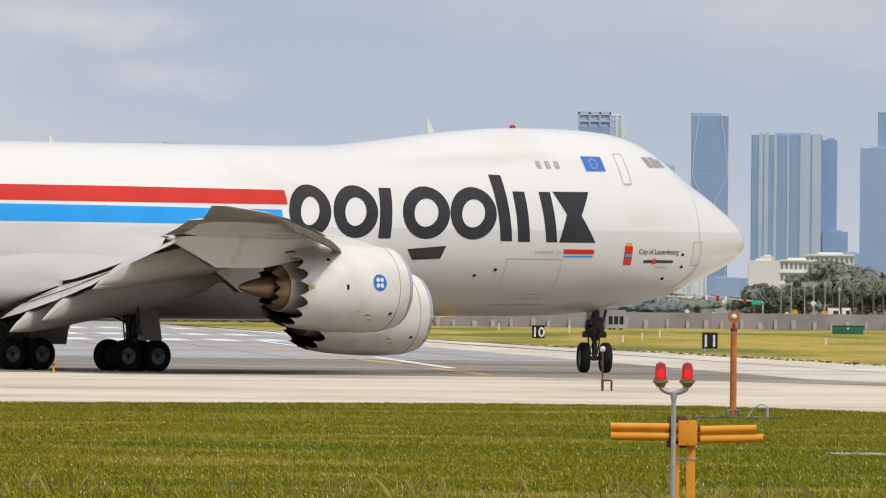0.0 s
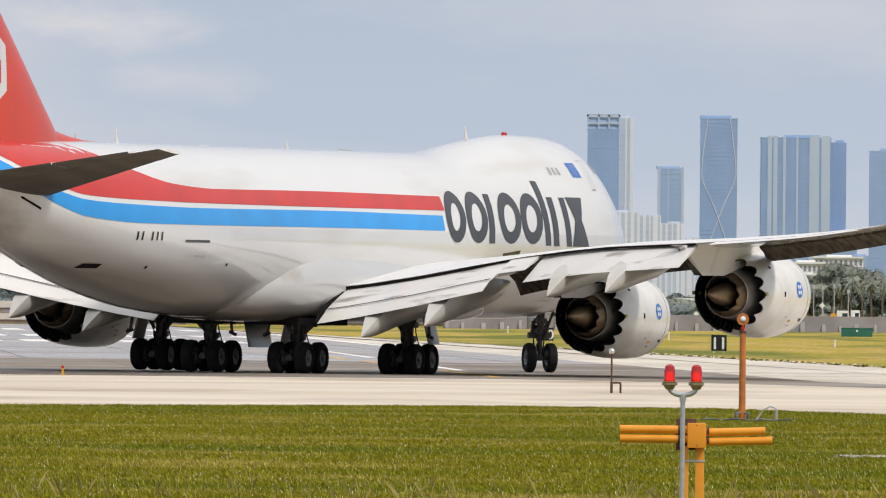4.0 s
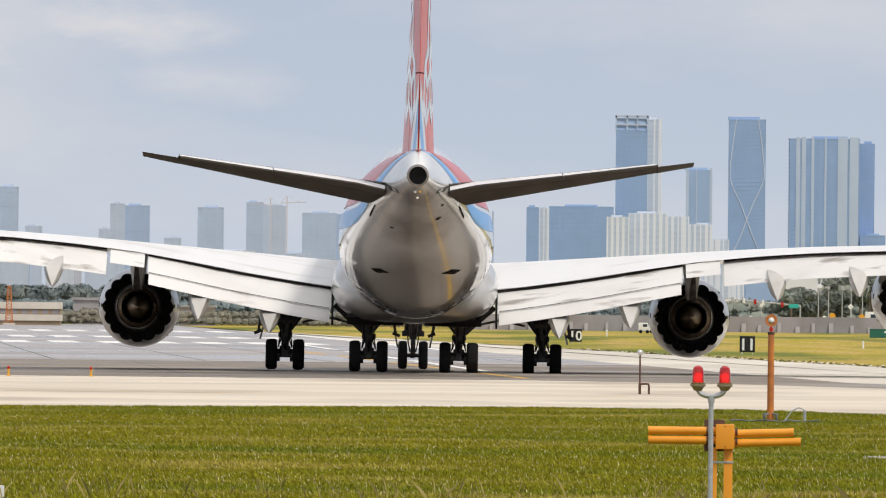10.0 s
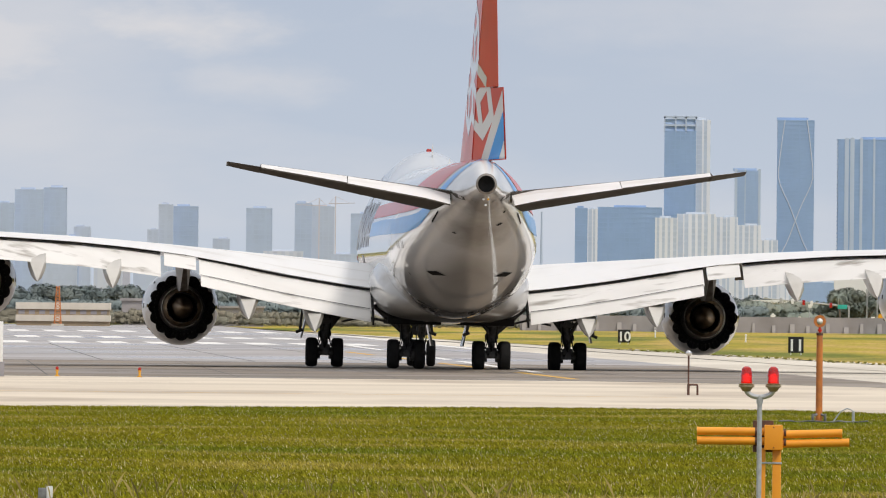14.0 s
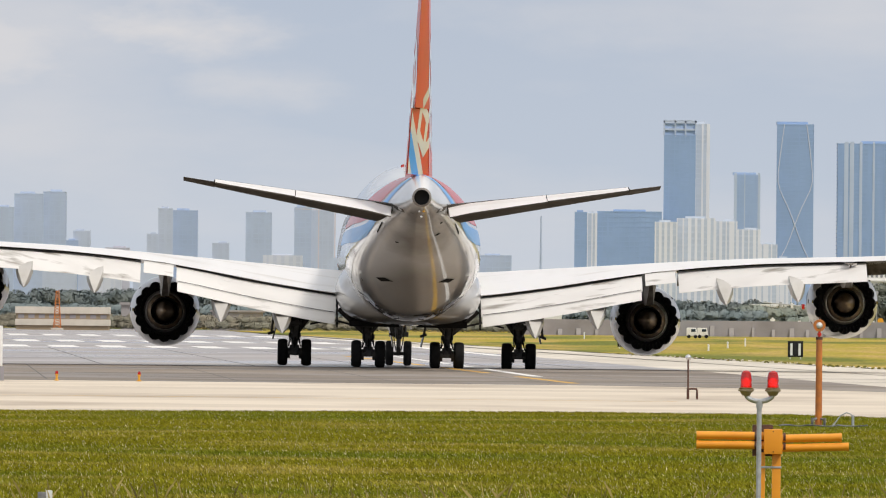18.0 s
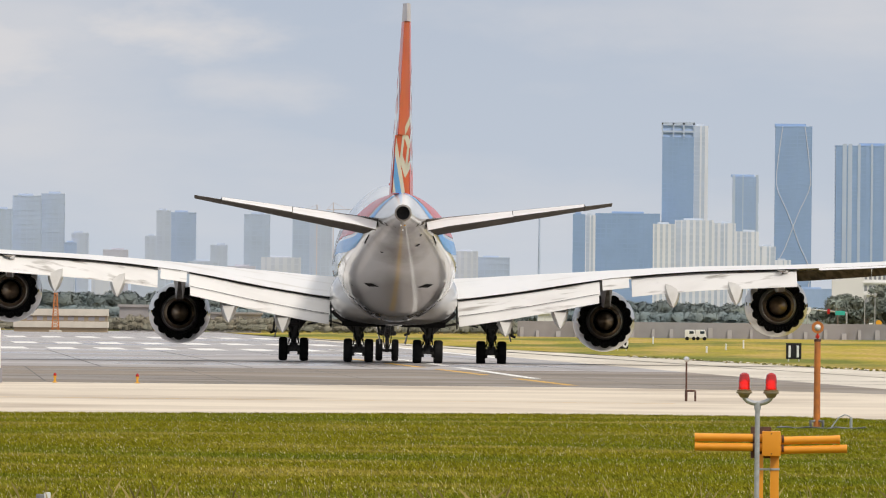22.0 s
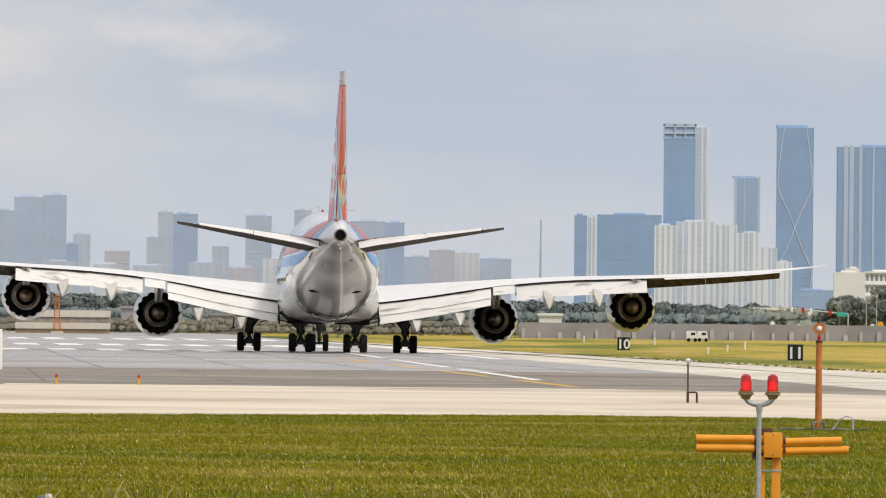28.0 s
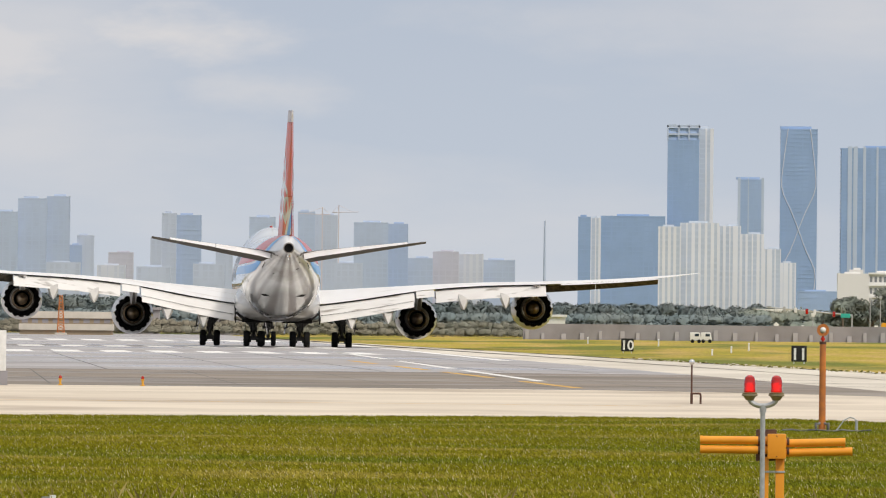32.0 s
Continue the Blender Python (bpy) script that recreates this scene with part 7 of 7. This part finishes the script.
bird, bird_wings = small_bird()
for child in bird.children:
    child.data.transform(Matrix.Scale(1.35, 4))


# ---- grass: short blades in the strip before the taxiway, and a few tall stalks ----
def blades(name, n, y0, y1, low, high, width, mat, label, lean_):
    y = y0 + (y1 - y0) * rng.random(n) ** 0.85
    half_l, half_r = 985 * UNIT * y, 820 * UNIT * y
    x = -half_l + (half_l + half_r) * rng.random(n)
    ok = y < np.interp(x, [-15, -8.4, -4, 1, 7.5, 11, 16], [404, 409, 414, 419, 417, 404, 381])
    x, y = x[ok], y[ok]
    n = len(x)
    h = rng.uniform(low, high, n)
    w = width * rng.uniform(0.6, 1.4, n)
    ax, ay = rng.normal(0, lean_, n) * h, rng.normal(0, lean_, n) * h
    base = np.stack([x, y, np.zeros(n)], 1)
    mid = base + np.stack([ax * 0.4, ay * 0.4, h * 0.6], 1)
    tip = base + np.stack([ax, ay, h], 1)
    side = np.stack([w, rng.normal(0, 0.5, n) * w, np.zeros(n)], 1)
    pts = np.stack([base - side, base + side, mid + side * 0.7, tip], axis=1).reshape(-1, 3)
    ob = quads(name, pts, mat)
    tagged(ob, label, "grass", kind="stuff")


blades("grass_blades", 420000, 205.0, 419.0, 0.03, 0.085, 0.0085, M["blade"], "short green and straw-coloured grass blades", 0.6)
blades("seed_heads", 18000, 206.0, 405.0, 0.05, 0.085, 0.006, M["speck"], "pale dry seed heads scattered over the grass", 0.2)
blades("tall_stalks", 240, 205.0, 226.0, 0.16, 0.40, 0.005, M["stalk"], "thin dry grass stalks with dark heads", 0.35)


def verge(n):
    """Longer dark grass along the edge of the taxiway."""
    x = rng.uniform(-17, 15, n)
    y = np.interp(x, [-15, -8.4, -4, 1, 7.5, 11, 16], [404, 409, 414, 419, 417, 404, 381]) - rng.uniform(-0.2, 1.6, n)
    h = rng.uniform(0.03, 0.085, n) * (0.55 + 0.35 * np.sin(x * 5.3) * np.sin(x * 1.9))
    base = np.stack([x, y, np.zeros(n)], 1)
    side = np.stack([rng.uniform(0.008, 0.02, n), np.zeros(n), np.zeros(n)], 1)
    tip = base + np.stack([rng.normal(0, 0.4, n) * h, rng.normal(0, 0.3, n) * h, h], 1)
    ob = quads("verge_grass", np.stack([base - side, base + side, (base + tip) / 2 + side * 0.8, tip], axis=1).reshape(-1, 3), M["verge"])
    tagged(ob, "dark uncut grass along the taxiway edge", "grass", kind="stuff")


verge(9000)


def shoulder_rubble(name, n, spread, low, high, mat, label):
    """Loose pieces strewn along the outer edge of the runway shoulder."""
    centres = []
    for _ in range(n):
        y = 575.0 + 420.0 * rng.random() ** 1.4
        r = rng.uniform(low, high)
        bunch = 0.5 + 0.5 * math.sin(y * 0.21) * math.sin(y * 0.067 + 1.0)
        if rng.random() < bunch:
            centres.append((outer_x(y) + rng.normal(0.3, spread), y, 0.03 + r * 0.25, r))
    tagged(lumps(name, centres, 1.0, mat, shoulder), label, kind="stuff")


shoulder_rubble("rubble", 700, 0.45, 0.025, 0.065, M["shoulder"], "pale rubble along the shoulder edge")
shoulder_rubble("edge_tufts", 700, 0.4, 0.03, 0.085, M["verge"], "dark grass tufts along the shoulder edge")


# ---- movement ----
TURN = [(0, 62), (1, 60), (2, 55), (3, 45), (6, 26), (7, 18), (8, 10), (9, 5), (10, 1), (12, 0), (32, 0)]
RUDDER = [(0, -3), (3, -3), (6, -1), (8, -1), (9, 0), (10, 0), (12.6, 1), (13.4, 2), (13.8, 9), (14.5, 11), (16.5, 11), (17.2, 10), (17.6, 0), (18.0, -8), (18.5, -12), (19, -15), (21, -15), (21.4, -13), (21.8, -9), (22.2, -5),
          (22.8, 0), (23.2, 3), (23.6, 8), (24.0, 7), (24.4, -1), (25.2, -3), (25.5, -5), (27.5, -2), (28.1, -4), (28.4, -7), (28.7, -9), (29.0, -8), (29.3, -6), (29.6, -2), (29.9, 0), (30.2, 2), (30.5, 4), (30.8, 6), (31.2, 5.5), (31.6, 2), (32, 3)]
ELEVATOR = [(0, -2), (9, -2), (10, -1), (10.2, 1), (10.5, 7), (11, 8), (32, 8)]


FLIGHT = [(0, 213, 3.4), (15, 58, 3.4), (19.2, 14.6, 3.3), (19.9, 7.4, 2.9), (20.6, 0.21, 2.17), (21.0, -3.83, 1.18), (21.2, -6.06, 0.78), (21.6, -10.4, 0.62), (22.4, -19, 0.7), (26, -58, 1.6), (32, -124, 3.0)]


def motions():
    walk(bird, [(t, pose(x, 330.0, z, 0, 8, 180)) for t, x, z in FLIGHT])
    for ob, sy in bird_wings:
        base = ob.matrix_basis.copy()
        beats = [(0, 20)] + [(19.6 + 0.1 * k, (42, 10, -28, 6)[k % 4]) for k in range(22)] + [(32, 20)]
        walk(ob, [(t, base @ pose(0, 0, 0, sy * a)) for t, a in beats])
    walk(plane, [(t, pose(x, y, 0.02, 0, 0.55, yaw)) for t, x, y, yaw in TAXI])
    base = nose_gear.matrix_basis.copy()
    walk(nose_gear, [(t, base @ pose(0, 0, 0, 0, 0, a)) for t, a in TURN])
    for (kind, key, where), (ob, fr) in HINGED.items():
        if kind == "rudder":
            walk(ob, [(t, fr @ pose(0, 0, 0, 0, 0, a * (0.95 if key == 1 or t < 12 else 1.4))) for t, a in RUDDER])
        else:
            walk(ob, [(t, fr @ pose(0, 0, 0, a * (1.0 if where == "inner" else 0.8))) for t, a in ELEVATOR])
    # wheels turn with the ground covered; from 14 s on they keep an even spin
    for ob, x, y, z, r in WHEELS:
        rows, angle = [], 0.0
        for k in range(161):
            t = k * 0.2
            if k:
                angle -= (3.6 if t < 10 else 3.575) * 0.2 / r * 57.3
            rows.append((t, pose(x, y, z) @ Matrix.Rotation(radians(angle), 4, "X")))
        walk(ob, rows)


motions()
